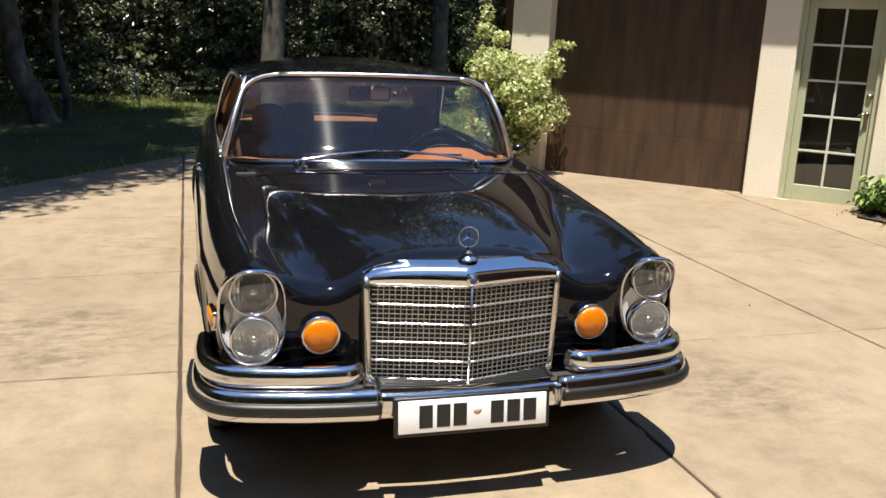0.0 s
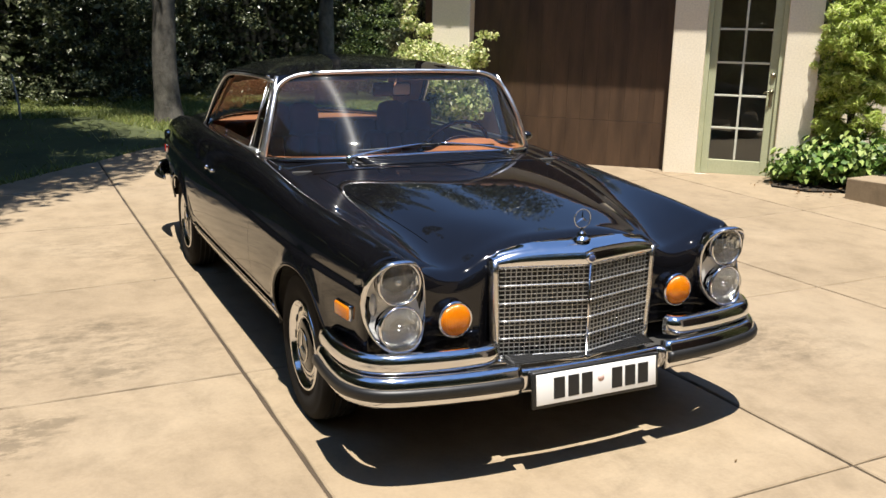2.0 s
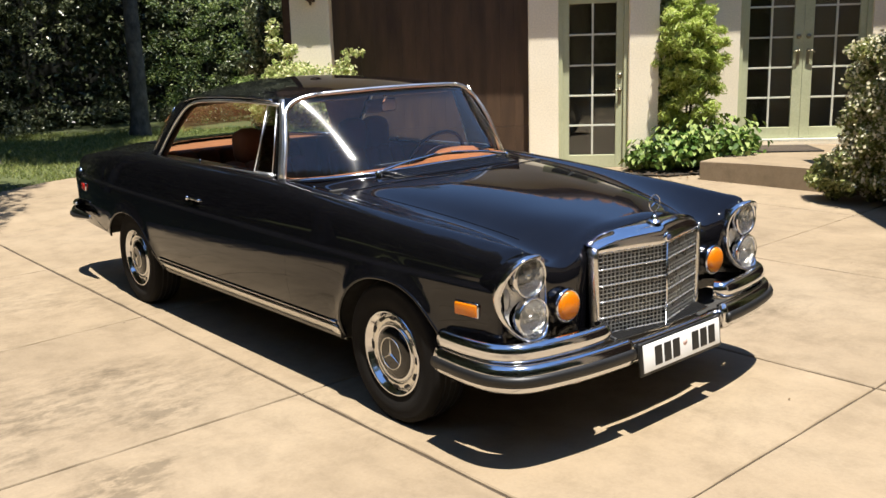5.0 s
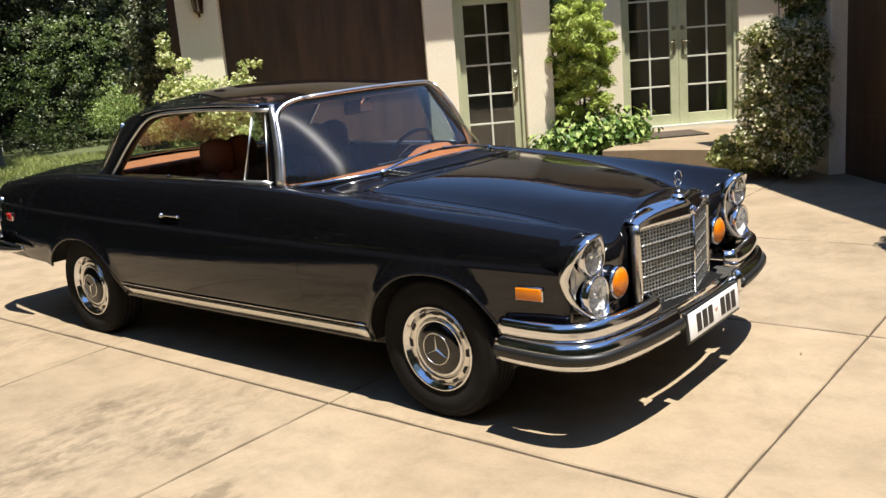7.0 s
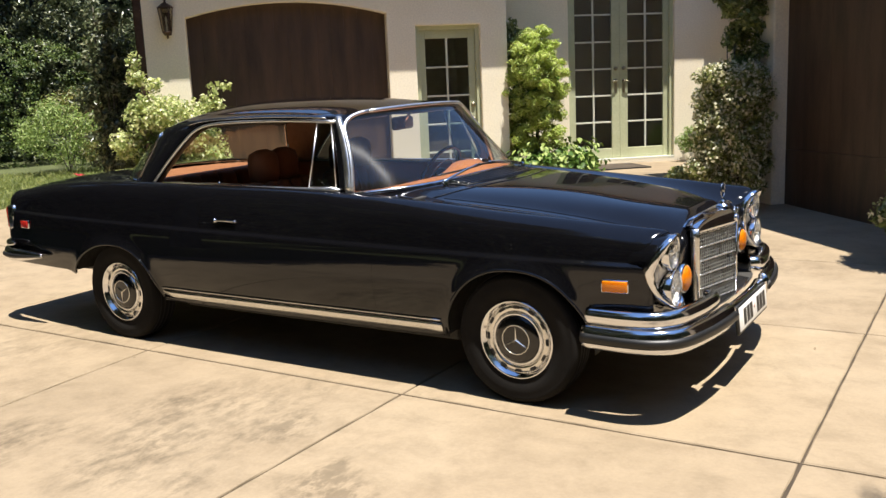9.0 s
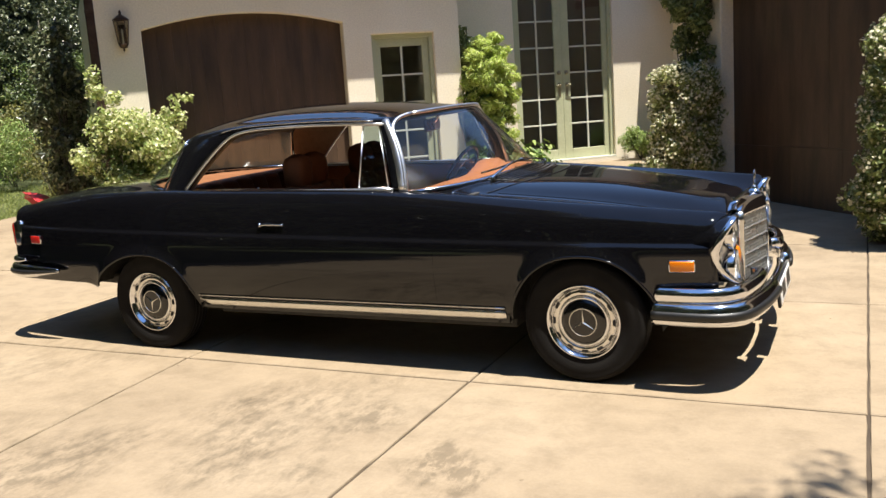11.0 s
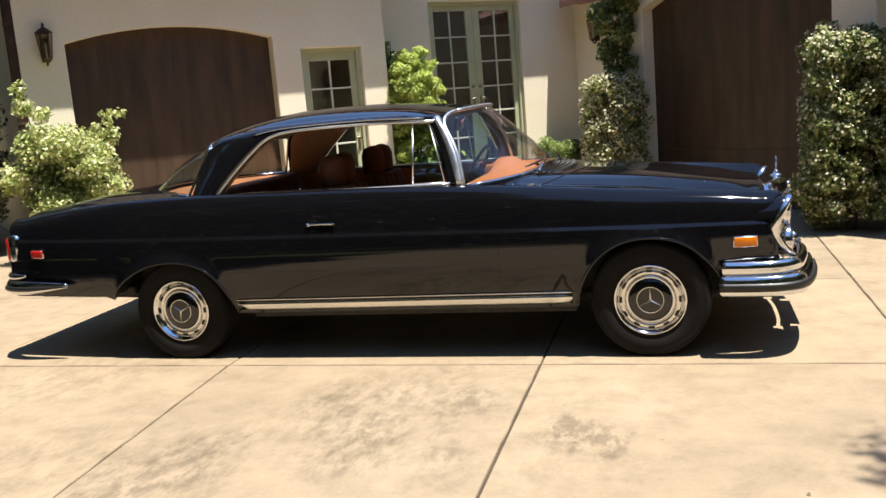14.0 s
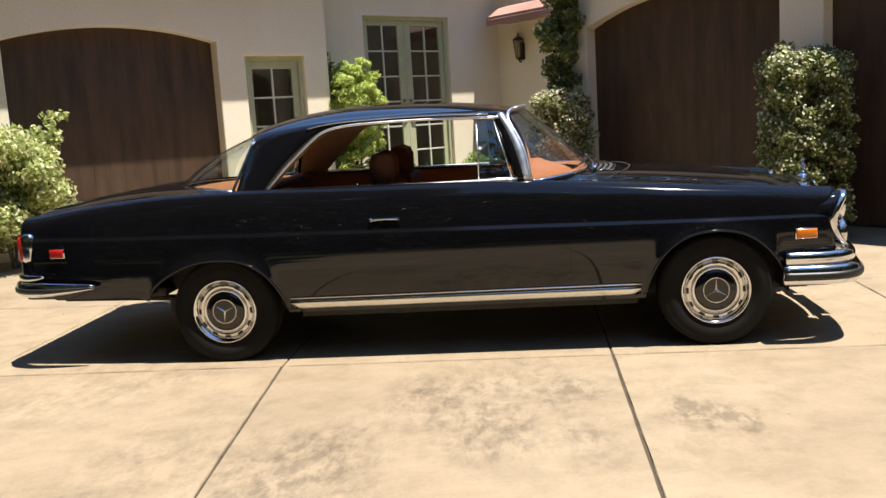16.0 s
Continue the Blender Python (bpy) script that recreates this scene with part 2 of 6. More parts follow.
AMBER = amber_material("amber_lens", (0.60, 0.165, 0.002))
RED = amber_material("red_lens", (0.40, 0.017, 0.013))
PLATE = plain("white_plate", (0.78, 0.78, 0.76), 0.35)
INK = plain("black_ink", (0.012, 0.012, 0.012), 0.5)
GAP = plain("gap_shadow", (0.004, 0.004, 0.004), 1.0)
GAP.node_tree.nodes["Principled BSDF"].inputs["Specular IOR Level"].default_value = 0.0
PINK = plain("faded_seal", (0.75, 0.52, 0.47), 0.5)
CONCRETE = concrete_material()
STUCCO = surface("cream_stucco", (0.87, 0.77, 0.58), (0.93, 0.84, 0.665), 0.9, scale=1.2, fine=55, relief=0.06, depth=0.005, spec=0.2)
GARAGE = surface("dark_stained_wood", (0.042, 0.0228, 0.0118), (0.102, 0.058, 0.031), 0.50, scale=2.0, fine=30, relief=0.35, depth=0.004, stretch=(3.5, 3.5, 0.6), vary=0.10)
SAGE = surface("sage_green_paint", (0.44, 0.455, 0.285), (0.52, 0.535, 0.345), 0.5, scale=3, fine=60, relief=0.08, depth=0.002)
MUNTIN = surface("pale_painted_bars", (0.60, 0.60, 0.50), (0.68, 0.68, 0.57), 0.5, scale=3, fine=60, relief=0.05)
BRONZE = surface("aged_bronze", (0.05, 0.028, 0.018), (0.10, 0.06, 0.04), 0.5, 0.6, scale=12, fine=80, relief=0.2, depth=0.002)
NICKEL = plain("dull_bronze", (0.30, 0.27, 0.19), 0.4, 1.0)
SOIL = surface("dark_soil", (0.025, 0.018, 0.010), (0.06, 0.042, 0.025), 0.95, scale=3, fine=30, relief=0.6, depth=0.03)
JOINT = surface("joint_dirt", (0.040, 0.028, 0.017), (0.085, 0.060, 0.036), 0.95, scale=4, fine=60, relief=0.3)
TURF = surface("turf", (0.045, 0.055, 0.017), (0.095, 0.112, 0.034), 0.95, scale=0.8, fine=25, relief=0.6, depth=0.03)
ROOFTILE = surface("clay_tile", (0.20, 0.09, 0.055), (0.30, 0.15, 0.10), 0.85, scale=3, fine=40, relief=0.3)
AWNING = surface("faded_awning_cloth", (0.36, 0.19, 0.14), (0.46, 0.27, 0.21), 0.9, scale=2, fine=120, relief=0.15)
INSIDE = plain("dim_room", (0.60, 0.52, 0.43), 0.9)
# darker copy of the room colour, with the entry room's shade put in
ROOMSHADE = plain("room_painted_shade", (0.20, 0.165, 0.13), 0.9)
BARK = surface("mottled_bark", (0.030, 0.026, 0.020), (0.17, 0.155, 0.125), 0.9, scale=5.5, fine=38, relief=0.7, depth=0.014, stretch=(1, 1, 0.7))

# ---- mesh helpers ----
def mesh_part(name, verts, faces, mat, parent=None, label="", smooth=True):
    me = bpy.data.meshes.new(name)
    me.from_pydata([tuple(map(float, v)) for v in verts], [], faces)
    me.materials.append(mat)
    if smooth:
        me.polygons.foreach_set("use_smooth", [True] * len(me.polygons))
    me.update()
    ob = new(name, me)
    if parent is not None:
        ob.parent = parent
    if label:
        ob["label"] = label
    return ob


def part(name, bm, mat, parent=None, label="", smooth=True, angle=None):
    me = bpy.data.meshes.new(name)
    bmesh.ops.recalc_face_normals(bm, faces=bm.faces)
    for f in bm.faces:
        f.smooth = smooth
    if smooth and angle:
        for e in bm.edges:
            if len(e.link_faces) == 2 and e.calc_face_angle(0) > radians(angle):
                e.smooth = False
    bm.to_mesh(me)
    bm.free()
    me.materials.append(mat)
    ob = new(name, me)
    if parent is not None:
        ob.parent = parent
    if label:
        ob["label"] = label
    return ob


def box(bm, lo, hi, bevel=0.0):
    c = [(a + b) / 2 for a, b in zip(lo, hi)]
    s = [abs(b - a) for a, b in zip(lo, hi)]
    made = bmesh.ops.create_cube(bm, size=1, matrix=Matrix.Translation(c) @ Matrix.Diagonal((*s, 1)))
    if bevel:
        edges = list({e for v in made["verts"] for e in v.link_edges})
        bmesh.ops.bevel(bm, geom=edges, offset=bevel, segments=2, profile=0.5, affect="EDGES")


def box_part(name, lo, hi, mat, parent=None, label="", bevel=0.004):
    bm = bmesh.new()
    box(bm, lo, hi, bevel)
    return part(name, bm, mat, parent, label, smooth=False)


def grid_faces(rows, cols, closed=False):
    faces = []
    for i in range(rows - 1):
        for j in range(cols if closed else cols - 1):
            k = (j + 1) % cols
            faces.append((i * cols + j, i * cols + k, (i + 1) * cols + k, (i + 1) * cols + j))
    return faces


def loft(rings, closed=True, caps=True):
    """Verts and faces through rings of equal length."""
    n = len(rings[0])
    verts = [v for r in rings for v in r]
    faces = grid_faces(len(rings), n, closed)
    if caps:
        faces.append(tuple(reversed(range(n))))
        faces.append(tuple(range((len(rings) - 1) * n, len(rings) * n)))
    return verts, faces


def spline(knots):
    """A natural cubic through (x, y) knots; straight on beyond its ends."""
    xs, ys = (np.array(v, float) for v in zip(*knots))
    n, h = len(xs), np.diff(xs)
    a, b = np.eye(n), np.zeros(n)
    for i in range(1, n - 1):
        a[i, i - 1 : i + 2] = h[i - 1], 2 * (h[i - 1] + h[i]), h[i]
        b[i] = 6 * ((ys[i + 1] - ys[i]) / h[i] - (ys[i] - ys[i - 1]) / h[i - 1])
    m = np.linalg.solve(a, b)

    def f(x):
        x = min(max(x, xs[0]), xs[-1])
        i = min(max(int(np.searchsorted(xs, x)) - 1, 0), n - 2)
        l, r = x - xs[i], xs[i + 1] - x
        return float((m[i] * r**3 + m[i + 1] * l**3) / (6 * h[i]) + (ys[i] / h[i] - m[i] * h[i] / 6) * r + (ys[i + 1] / h[i] - m[i + 1] * h[i] / 6) * l)

    return f


def b_spline(points, count):
    """count points on a clamped cubic B-spline with these control points."""
    p = np.array(points, float)
    p = np.vstack([2 * p[0] - p[1], p, 2 * p[-1] - p[-2]])
    segs = len(p) - 3
    out = []
    for u in np.linspace(0, segs - 1e-9, count):
        i, t = int(u), u - int(u)
        w = np.array([(1 - t) ** 3, 3 * t**3 - 6 * t * t + 4, -3 * t**3 + 3 * t * t + 3 * t + 1, t**3]) / 6
        out.append(w @ p[i : i + 4])
    return np.array(out)


def smoothed(points, per=6):
    """Catmull-Rom through 3D points."""
    p = [Vector(q) for q in points]
    p = [2 * p[0] - p[1], *p, 2 * p[-1] - p[-2]]
    out = []
    for i in range(1, len(p) - 2):
        for k in range(per):
            t = k / per
            a, b, c, d = p[i - 1 : i + 3]
            out.append(0.5 * (2 * b + (c - a) * t + (2 * a - 5 * b + 4 * c - d) * t * t + (3 * b - a - 3 * c + d) * t**3))
    out.append(p[-2])
    return out


def tube(points, radius, sides=8, flat=1.0, closed=False, up=Vector((0, 0, 1))):
    """Verts and faces of a tube along points; flat squeezes it along up. radius: a number or one a point."""
    pts = [Vector(q) for q in points]
    n = len(pts)
    rad = radius if isinstance(radius, (list, tuple)) else [radius] * n
    rings = []
    for i, q in enumerate(pts):
        a, b = (pts[i - 1], pts[(i + 1) % n]) if closed else (pts[max(i - 1, 0)], pts[min(i + 1, n - 1)])
        way = (b - a).normalized()
        side = way.cross(up)
        side = side.normalized() if side.length > 1e-4 else way.orthogonal().normalized()
        top = side.cross(way)
        rings.append([q + rad[i] * (math.cos(w) * side + flat * math.sin(w) * top) for w in (2 * math.pi * k / sides for k in range(sides))])
    if closed:
        rings.append(rings[0])
    return loft(rings, True, not closed)


def join(*made):
    verts, faces = [], []
    for v, f in made:
        faces += [tuple(i + len(verts) for i in q) for q in f]
        verts += list(v)
    return verts, faces


def lathe(profile, sides=32, axis="x"):
    """Turns (radius, along) points round an axis."""
    rings = []
    for r, a in profile:
        ring = []
        for k in range(sides):
            w = 2 * math.pi * k / sides
            c, s = r * math.cos(w), r * math.sin(w)
            ring.append({"x": (a, c, s), "y": (c, a, s), "z": (c, s, a)}[axis])
        rings.append(ring)
    return loft(rings, True, False)


def sweep(path, profile, caps=True, taper=0):
    """Sweeps a closed (out, up) profile along a level path; out is to the right of the way. taper: points at the end over which it thins."""
    pts = [Vector(p) for p in path]
    rings = []
    for i, q in enumerate(pts):
        way = (pts[min(i + 1, len(pts) - 1)] - pts[max(i - 1, 0)])
        way.z = 0
        way.normalize()
        out = Vector((way.y, -way.x, 0))
        k = 1 - 0.72 * (max(0, i - (len(pts) - 1 - taper)) / taper) ** 1.6 if taper else 1
        mid = sum(u for _, u in profile) / len(profile)
        rings.append([q + out * (o * k) + Vector((0, 0, mid + (u - mid) * k + 0.012 * (1 - k))) for o, u in profile])
    return loft(rings, True, caps)


def mirrored(made):
    v, f = made
    return [(-p[0], p[1], p[2]) for p in v], [tuple(reversed(q)) for q in f]


def moved(made, m):
    v, f = made
    return [tuple(m @ Vector(p)) for p in v], f


def ease(a, b, x):
    t = min(max((x - a) / (b - a), 0), 1)
    return t * t * (3 - 2 * t)


def ground_z(x, y):
    s = 0.725 * x + 0.688 * y
    return 0.016 * (min(max(x, -12), 8) + 0.95) + 0.0048 * max(0, min(s, 6.6) - 2.4) ** 2

# ---- ground and driveway ----
STEP = 1.83
DRIVE_X0, DRIVE_Y0 = -0.94, -1.25


def drive_end(x):
    """Far edge of the concrete, which runs off slantwise on one side."""
    return min(9.3 + 0.22 * (x - 2.0) + 0.12 * math.sin(1.3 * x), max(9.2 + 1.27 * x, 4.6) + 0.05 * math.sin(3.1 * x))


def build_ground():
    n = 60
    xs = [-60 + 120 * (i / n) for i in range(n + 1)]
    ys = [-60 + 120 * (i / n) for i in range(n + 1)]
    verts = [(x, y, ground_z(x, y) - 0.03) for y in ys for x in xs]
    ob = mesh_part("ground", verts, grid_faces(n + 1, n + 1), TURF)
    tagged(ob, "green turf and bare earth round the driveway", "ground", kind="structure")
    # dirt that fills the joints
    verts, faces = [], []
    m = 40
    for j in range(m + 1):
        for i in range(m + 1):
            x = -13 + 24 * i / m
            y = -14 + (drive_end(x) + 14) * j / m
            verts.append((x, y, ground_z(x, y) - 0.009))
    bed = mesh_part("driveway", verts, grid_faces(m + 1, m + 1), JOINT)
    tagged(bed, "tan stained concrete driveway cast in large square slabs", "driveway", kind="structure")
    return bed


driveway = build_ground()


def wall_frame(x, y, degrees):
    return pose(x, y, 0, 0, 0, degrees)


# wing wall, recessed wall and the far wing; local x runs along each wall, local y into it
W1, W2, W4 = wall_frame(3.07, 6.22, -46.5), wall_frame(6.94, 3.18, -46.5), wall_frame(5.30, 0.13, 223.5)
TOP = 3.35


def add_wall(name, frame_m, pieces, label):
    bm = bmesh.new()
    for lo, hi in pieces:
        box(bm, lo, hi)
    ob = part(name, bm, STUCCO, smooth=False)
    ob.matrix_world = frame_m
    return tagged(ob, label, "wall", kind="structure")


def opened_wall(name, frame_m, u0, u1, openings, depth, label):
    """A wall slab from u0 to u1 with openings (a, b, spring, rise) cut up from the ground, its edges rounded."""
    line = [(u0, -0.3)]
    for a, b, spring, rise in openings:
        half, mid, count = (b - a) / 2, (a + b) / 2, 28 if rise else 1
        line.append((a, -0.3))
        for k in range(count + 1):
            u = a + (b - a) * k / count
            line.append((u, spring + rise * (1 - ((u - mid) / half) ** 2)))
        line.append((b, -0.3))
    line += [(u1, -0.3), (u1, TOP), (u0, TOP)]
    bm = bmesh.new()
    face = bm.faces.new([bm.verts.new((u, 0, z)) for u, z in line])
    made = bmesh.ops.extrude_face_region(bm, geom=[face])
    for v in made["geom"]:
        if isinstance(v, bmesh.types.BMVert):
            v.co.y += depth
    rim = [e for e in bm.edges if all(abs(v.co.y) < 1e-6 and v.co.z < TOP - 0.01 for v in e.verts) and max(v.co.z for v in e.verts) > -0.29]
    bmesh.ops.bevel(bm, geom=rim, offset=0.016, segments=3, profile=0.5, affect="EDGES")
    ob = part(name, bm, STUCCO, smooth=False)
    ob.matrix_world = frame_m
    return tagged(ob, label, "wall", kind="structure")


opened_wall("wall_wing", W1, -0.47, 3.82, [(0, 2.33, 2.39, 0.16), (2.68, 3.48, 2.23, 0)], 0.34, "cream stucco garage wing wall with an arched opening")
add_wall("wall_wing_side", W1, [((3.50, 0.34, -0.3), (3.82, 0.72, TOP))], "cream stucco return wall beside the entry")
add_wall("wall_wing_end", W1 @ pose(-0.47, 0.34, 0, 0, 0, 4.5), [((0, 0, -0.3), (0.30, 6.7, TOP))], "cream stucco end wall of the garage wing")
add_wall("wall_entry", W2, [((-1.3, 0, -0.3), (0, 0.3, TOP + 0.3)), ((1.53, 0, -0.3), (2.53, 0.3, TOP + 0.3)), ((0, 0, 2.85), (1.53, 0.3, TOP + 0.3)), ((0, 0, -0.3), (1.53, 0.3, 0.40))],
         "cream stucco entry wall round the double doors")
W3 = wall_frame(8.68, 1.345, 223.5)
add_wall("wall_side", W3, [((-0.3, 0, -0.3), (3.2, 0.3, TOP + 0.3))], "shaded cream stucco side wall by the entry")


# far wing: two garage openings and their piers
opened_wall("wall_far_wing", W4, -0.62, 5.95, [(-0.12, 2.42, 2.30, 0.26), (2.88, 5.42, 2.30, 0.26)], 0.34, "cream stucco far garage wing with two arched openings")
add_wall("wall_far_wing_end", W4, [((-0.62, 0.34, -0.3), (-0.28, 1.5, TOP))], "cream stucco return of the far garage wing")


def garage_door(name, frame_m, u0, u1, spring, rise, base, inset):
    """Dark upright boards in two sections."""
    root = new(name)
    root.matrix_world = frame_m
    tagged(root, "dark brown stained wooden garage door of vertical boards", "garage door", "garage doors", "structure")
    half, mid = (u1 - u0) / 2, (u0 + u1) / 2
    box_part("backing", (u0 - 0.05, inset + 0.03, base - 0.05), (u1 + 0.05, inset + 0.08, spring + rise + 0.02), DARK, root, bevel=0)
    boards = 14
    levels = (base, 0.69, spring + rise)
    for r in range(2):
        for k in range(boards):
            a, b = u0 + (u1 - u0) * k / boards, u0 + (u1 - u0) * (k + 1) / boards
            z0, z1 = levels[r], levels[r + 1]
            bm = bmesh.new()
            box(bm, (a + 0.0004, inset + 0.0012 * ((7 * k + 3 * r) % 4) / 3, z0 + 0.0012), (b - 0.0004, inset + 0.03, z1 - 0.0012), 0.0010)
            part("board", bm, GARAGE, root, smooth=False)
    return root


garage_door("door_1", W1, 0, 2.33, 2.39, 0.16, 0.165, 0.16)
garage_door("door_2", W4, -0.12, 2.42, 2.30, 0.26, 0.07, 0.16)
garage_door("door_3", W4, 2.88, 5.42, 2.30, 0.26, 0.07, 0.16)


def glazed_leaf(parent, u0, u1, z0, z1, y, cols, rows, left, right, bottom, top, knob, lever=0.93):
    """One leaf: stiles, rails, bars, panes; knob: the side of its handle, -1 or 1."""
    t = 0.045
    for lo, hi, nm in (((u0, y, z0), (u0 + left, y + t, z1), "stile"), ((u1 - right, y, z0), (u1, y + t, z1), "stile"),
                       ((u0 + left, y + 0.001, z0), (u1 - right, y + t, z0 + bottom), "rail"), ((u0 + left, y + 0.001, z1 - top), (u1 - right, y + t, z1), "rail")):
        box_part(nm, lo, hi, SAGE, parent, bevel=0.004)
    a0, a1, b0, b1 = u0 + left, u1 - right, z0 + bottom, z1 - top
    for k in range(1, cols):
        c = a0 + (a1 - a0) * k / cols
        box_part("glazing_bar", (c - 0.012, y + 0.006, b0), (c + 0.012, y + 0.036, b1), MUNTIN, parent, bevel=0.003)
    for k in range(1, rows):
        c = b0 + (b1 - b0) * k / rows
        box_part("glazing_bar", (a0, y + 0.009, c - 0.011), (a1, y + 0.033, c + 0.011), MUNTIN, parent, bevel=0.003)
    for i in range(cols):
        for j in range(rows):
            c0, c1 = a0 + (a1 - a0) * i / cols, a0 + (a1 - a0) * (i + 1) / cols
            d0, d1 = b0 + (b1 - b0) * j / rows, b0 + (b1 - b0) * (j + 1) / rows
            p = box_part("pane", (c0 + 0.005, y + 0.019, d0 + 0.005), (c1 - 0.005, y + 0.023, d1 - 0.005), WINDOW, parent, bevel=0)
            p.visible_shadow = False
    if knob:
        c = u1 - right / 2 if knob > 0 else u0 + left / 2
        h = z0 + lever
        handle = mesh_part("door_handle", *join(lathe([(0.001, 0), (0.026, 0.0), (0.024, -0.012), (0.012, -0.016), (0.011, -0.05), (0.001, -0.052)], 14, "y"),
                                                tube([(0, -0.045, 0), (-knob * 0.04, -0.05, 0.002), (-knob * 0.075, -0.046, -0.02)], 0.009, 8)), NICKEL, parent, "dull bronze lever handle")
        handle.location = (c, y, h)
        plate = box_part("escutcheon", (c - 0.018, y - 0.006, h - 0.16), (c + 0.018, y, h + 0.03), NICKEL, parent, bevel=0.004)
        bolt = mesh_part("deadbolt", *lathe([(0.001, -0.022), (0.024, -0.02), (0.03, 0.0), (0.001, 0.001)], 14, "y"), NICKEL, parent)
        bolt.location = (c, y, h + 0.17)


def door_frame(parent, u0, u1, z0, z1, w, depth, y=0.05):
    for lo, hi, nm in (((u0, y, z0), (u0 + w, y + depth, z1), "jamb"), ((u1 - w, y, z0), (u1, y + depth, z1), "jamb"), ((u0 + w, y + 0.001, z1 - w), (u1 - w, y + depth, z1), "head")):
        box_part(nm, lo, hi, SAGE, parent, bevel=0.004)
    box_part("threshold", (u0 - 0.01, y - 0.05, z0 - 0.03), (u1 + 0.01, y + depth, z0 + 0.012), MUNTIN, parent, bevel=0.004)


def room_behind(name, frame_m, u0, u1, z0, z1, aside, paint):
    bm = bmesh.new()
    box(bm, (u0 - aside, 0.32, z0 - 0.02), (u1 + aside, 0.36, z0))
    box(bm, (u0 - aside, 1.3, z0), (u1 + aside, 1.35, z1 + 0.3))
    box(bm, (u0 - aside - 0.05, 0.36, z0), (u0 - aside, 1.3, z1 + 0.3))
    box(bm, (u1 + aside, 0.36, z0), (u1 + aside + 0.05, 1.3, z1 + 0.3))
    box(bm, (u0 - aside, 0.36, z1 + 0.3), (u1 + aside, 1.3, z1 + 0.34))
    ob = part(name, bm, paint, smooth=False)
    ob.matrix_world = frame_m
    tagged(ob, "dim plain room behind the glazed door", "room", kind="structure")


single = new("door_4")
single.matrix_world = W1
tagged(single, "sage green glazed door with ten panes and bronze lever", "door", kind="structure")
door_frame(single, 2.68, 3.48, 0.165, 2.23, 0.05, 0.12, 0.06)
glazed_leaf(single, 2.73, 3.43, 0.18, 2.18, 0.10, 2, 5, 0.075, 0.085, 0.155, 0.10, 1, 0.91)
room_behind("room_side", W1, 2.75, 3.4, 0.16, 2.3, 0.05, INSIDE)

double = new("door_5")
double.matrix_world = W2
tagged(double, "pair of tall sage green glazed French doors", "door", kind="structure")
door_frame(double, 0, 1.53, 0.41, 2.85, 0.05, 0.14, 0.05)
glazed_leaf(double, 0.05, 0.764, 0.425, 2.80, 0.09, 2, 6, 0.075, 0.115, 0.135, 0.075, 1, 1.05)
glazed_leaf(double, 0.766, 1.48, 0.425, 2.80, 0.09, 2, 6, 0.115, 0.075, 0.135, 0.075, -1, 1.05)
room_behind("room_entry", W2, 0.1, 1.5, 0.40, 2.9, 0.6, ROOMSHADE)


def landing():
    outline = [(5.33, 2.62), (5.37, 2.05), (5.39, 1.51), (5.40, 1.0), (5.9, 0.75), (6.9, 0.2), (8.62, 1.29), (7.2, 2.9), (6.78, 3.32), (6.08, 2.70)]
    bm = bmesh.new()
    low = [bm.verts.new((x, y, ground_z(x, y) - 0.1)) for x, y in outline]
    top = [bm.verts.new((x, y, 0.355)) for x, y in outline]
    bm.faces.new(top)
    for i in range(len(outline)):
        j = (i + 1) % len(outline)
        bm.faces.new((low[i], low[j], top[j], top[i]))
    bmesh.ops.bevel(bm, geom=[e for e in bm.edges if all(v in top for v in e.verts)], offset=0.018, segments=3, affect="EDGES", profile=0.5)
    ob = part("landing", bm, CONCRETE, smooth=False)
    tagged(ob, "raised tan concrete landing before the French doors", "landing", kind="structure")


landing()


# eaves and roofs, which throw the shade on the upper walls
def eave(name, frame_m, u0, u1, z, out, back):
    bm = bmesh.new()
    box(bm, (u0, -out, z), (u1, back, z + 0.11), 0.01)
    ob = part(name, bm, GARAGE, smooth=False)
    ob.matrix_world = frame_m
    tagged(ob, "dark stained timber eave under the roof", "eave", kind="structure")
    tiles = bmesh.new()
    n = int((u1 - u0) / 0.22)
    for k in range(n):
        u = u0 + (u1 - u0) * (k + 0.5) / n
        ring = []
        for yy, zz in ((-out + 0.09, z + 0.13), (back + 2.5, z + 0.42)):
            ring.append([(u + 0.1 * math.cos(w), yy, zz + 0.07 * math.sin(w)) for w in (math.pi * q / 6 for q in range(7))])
        vs = [[tiles.verts.new(p) for p in r] for r in ring]
        for q in range(6):
            tiles.faces.new((vs[0][q], vs[0][q + 1], vs[1][q + 1], vs[1][q]))
        tiles.faces.new(vs[0])
    ob = part("roof", tiles, ROOFTILE)
    ob.matrix_world = frame_m
    tagged(ob, "clay tile roof over the garage wing", "roof", kind="structure")


eave("eave_wing", W1, -0.9, 4.2, TOP, 0.42, 0.5)
eave("eave_far_wing", W4, -0.9, 6.1, TOP, 0.42, 0.5)
eave("eave_entry", W2, -1.2, 2.6, TOP + 0.3, 0.49, 0.5)

# ---- the car: nose towards -y, front axle at y = 0 ----
car = new("car")
car.matrix_world = pose(0.020, 0, 0.015, 0, -0.9, -0.35)
tagged(car, "glossy black vintage two-door coupe with chrome trim on the driveway", "car")

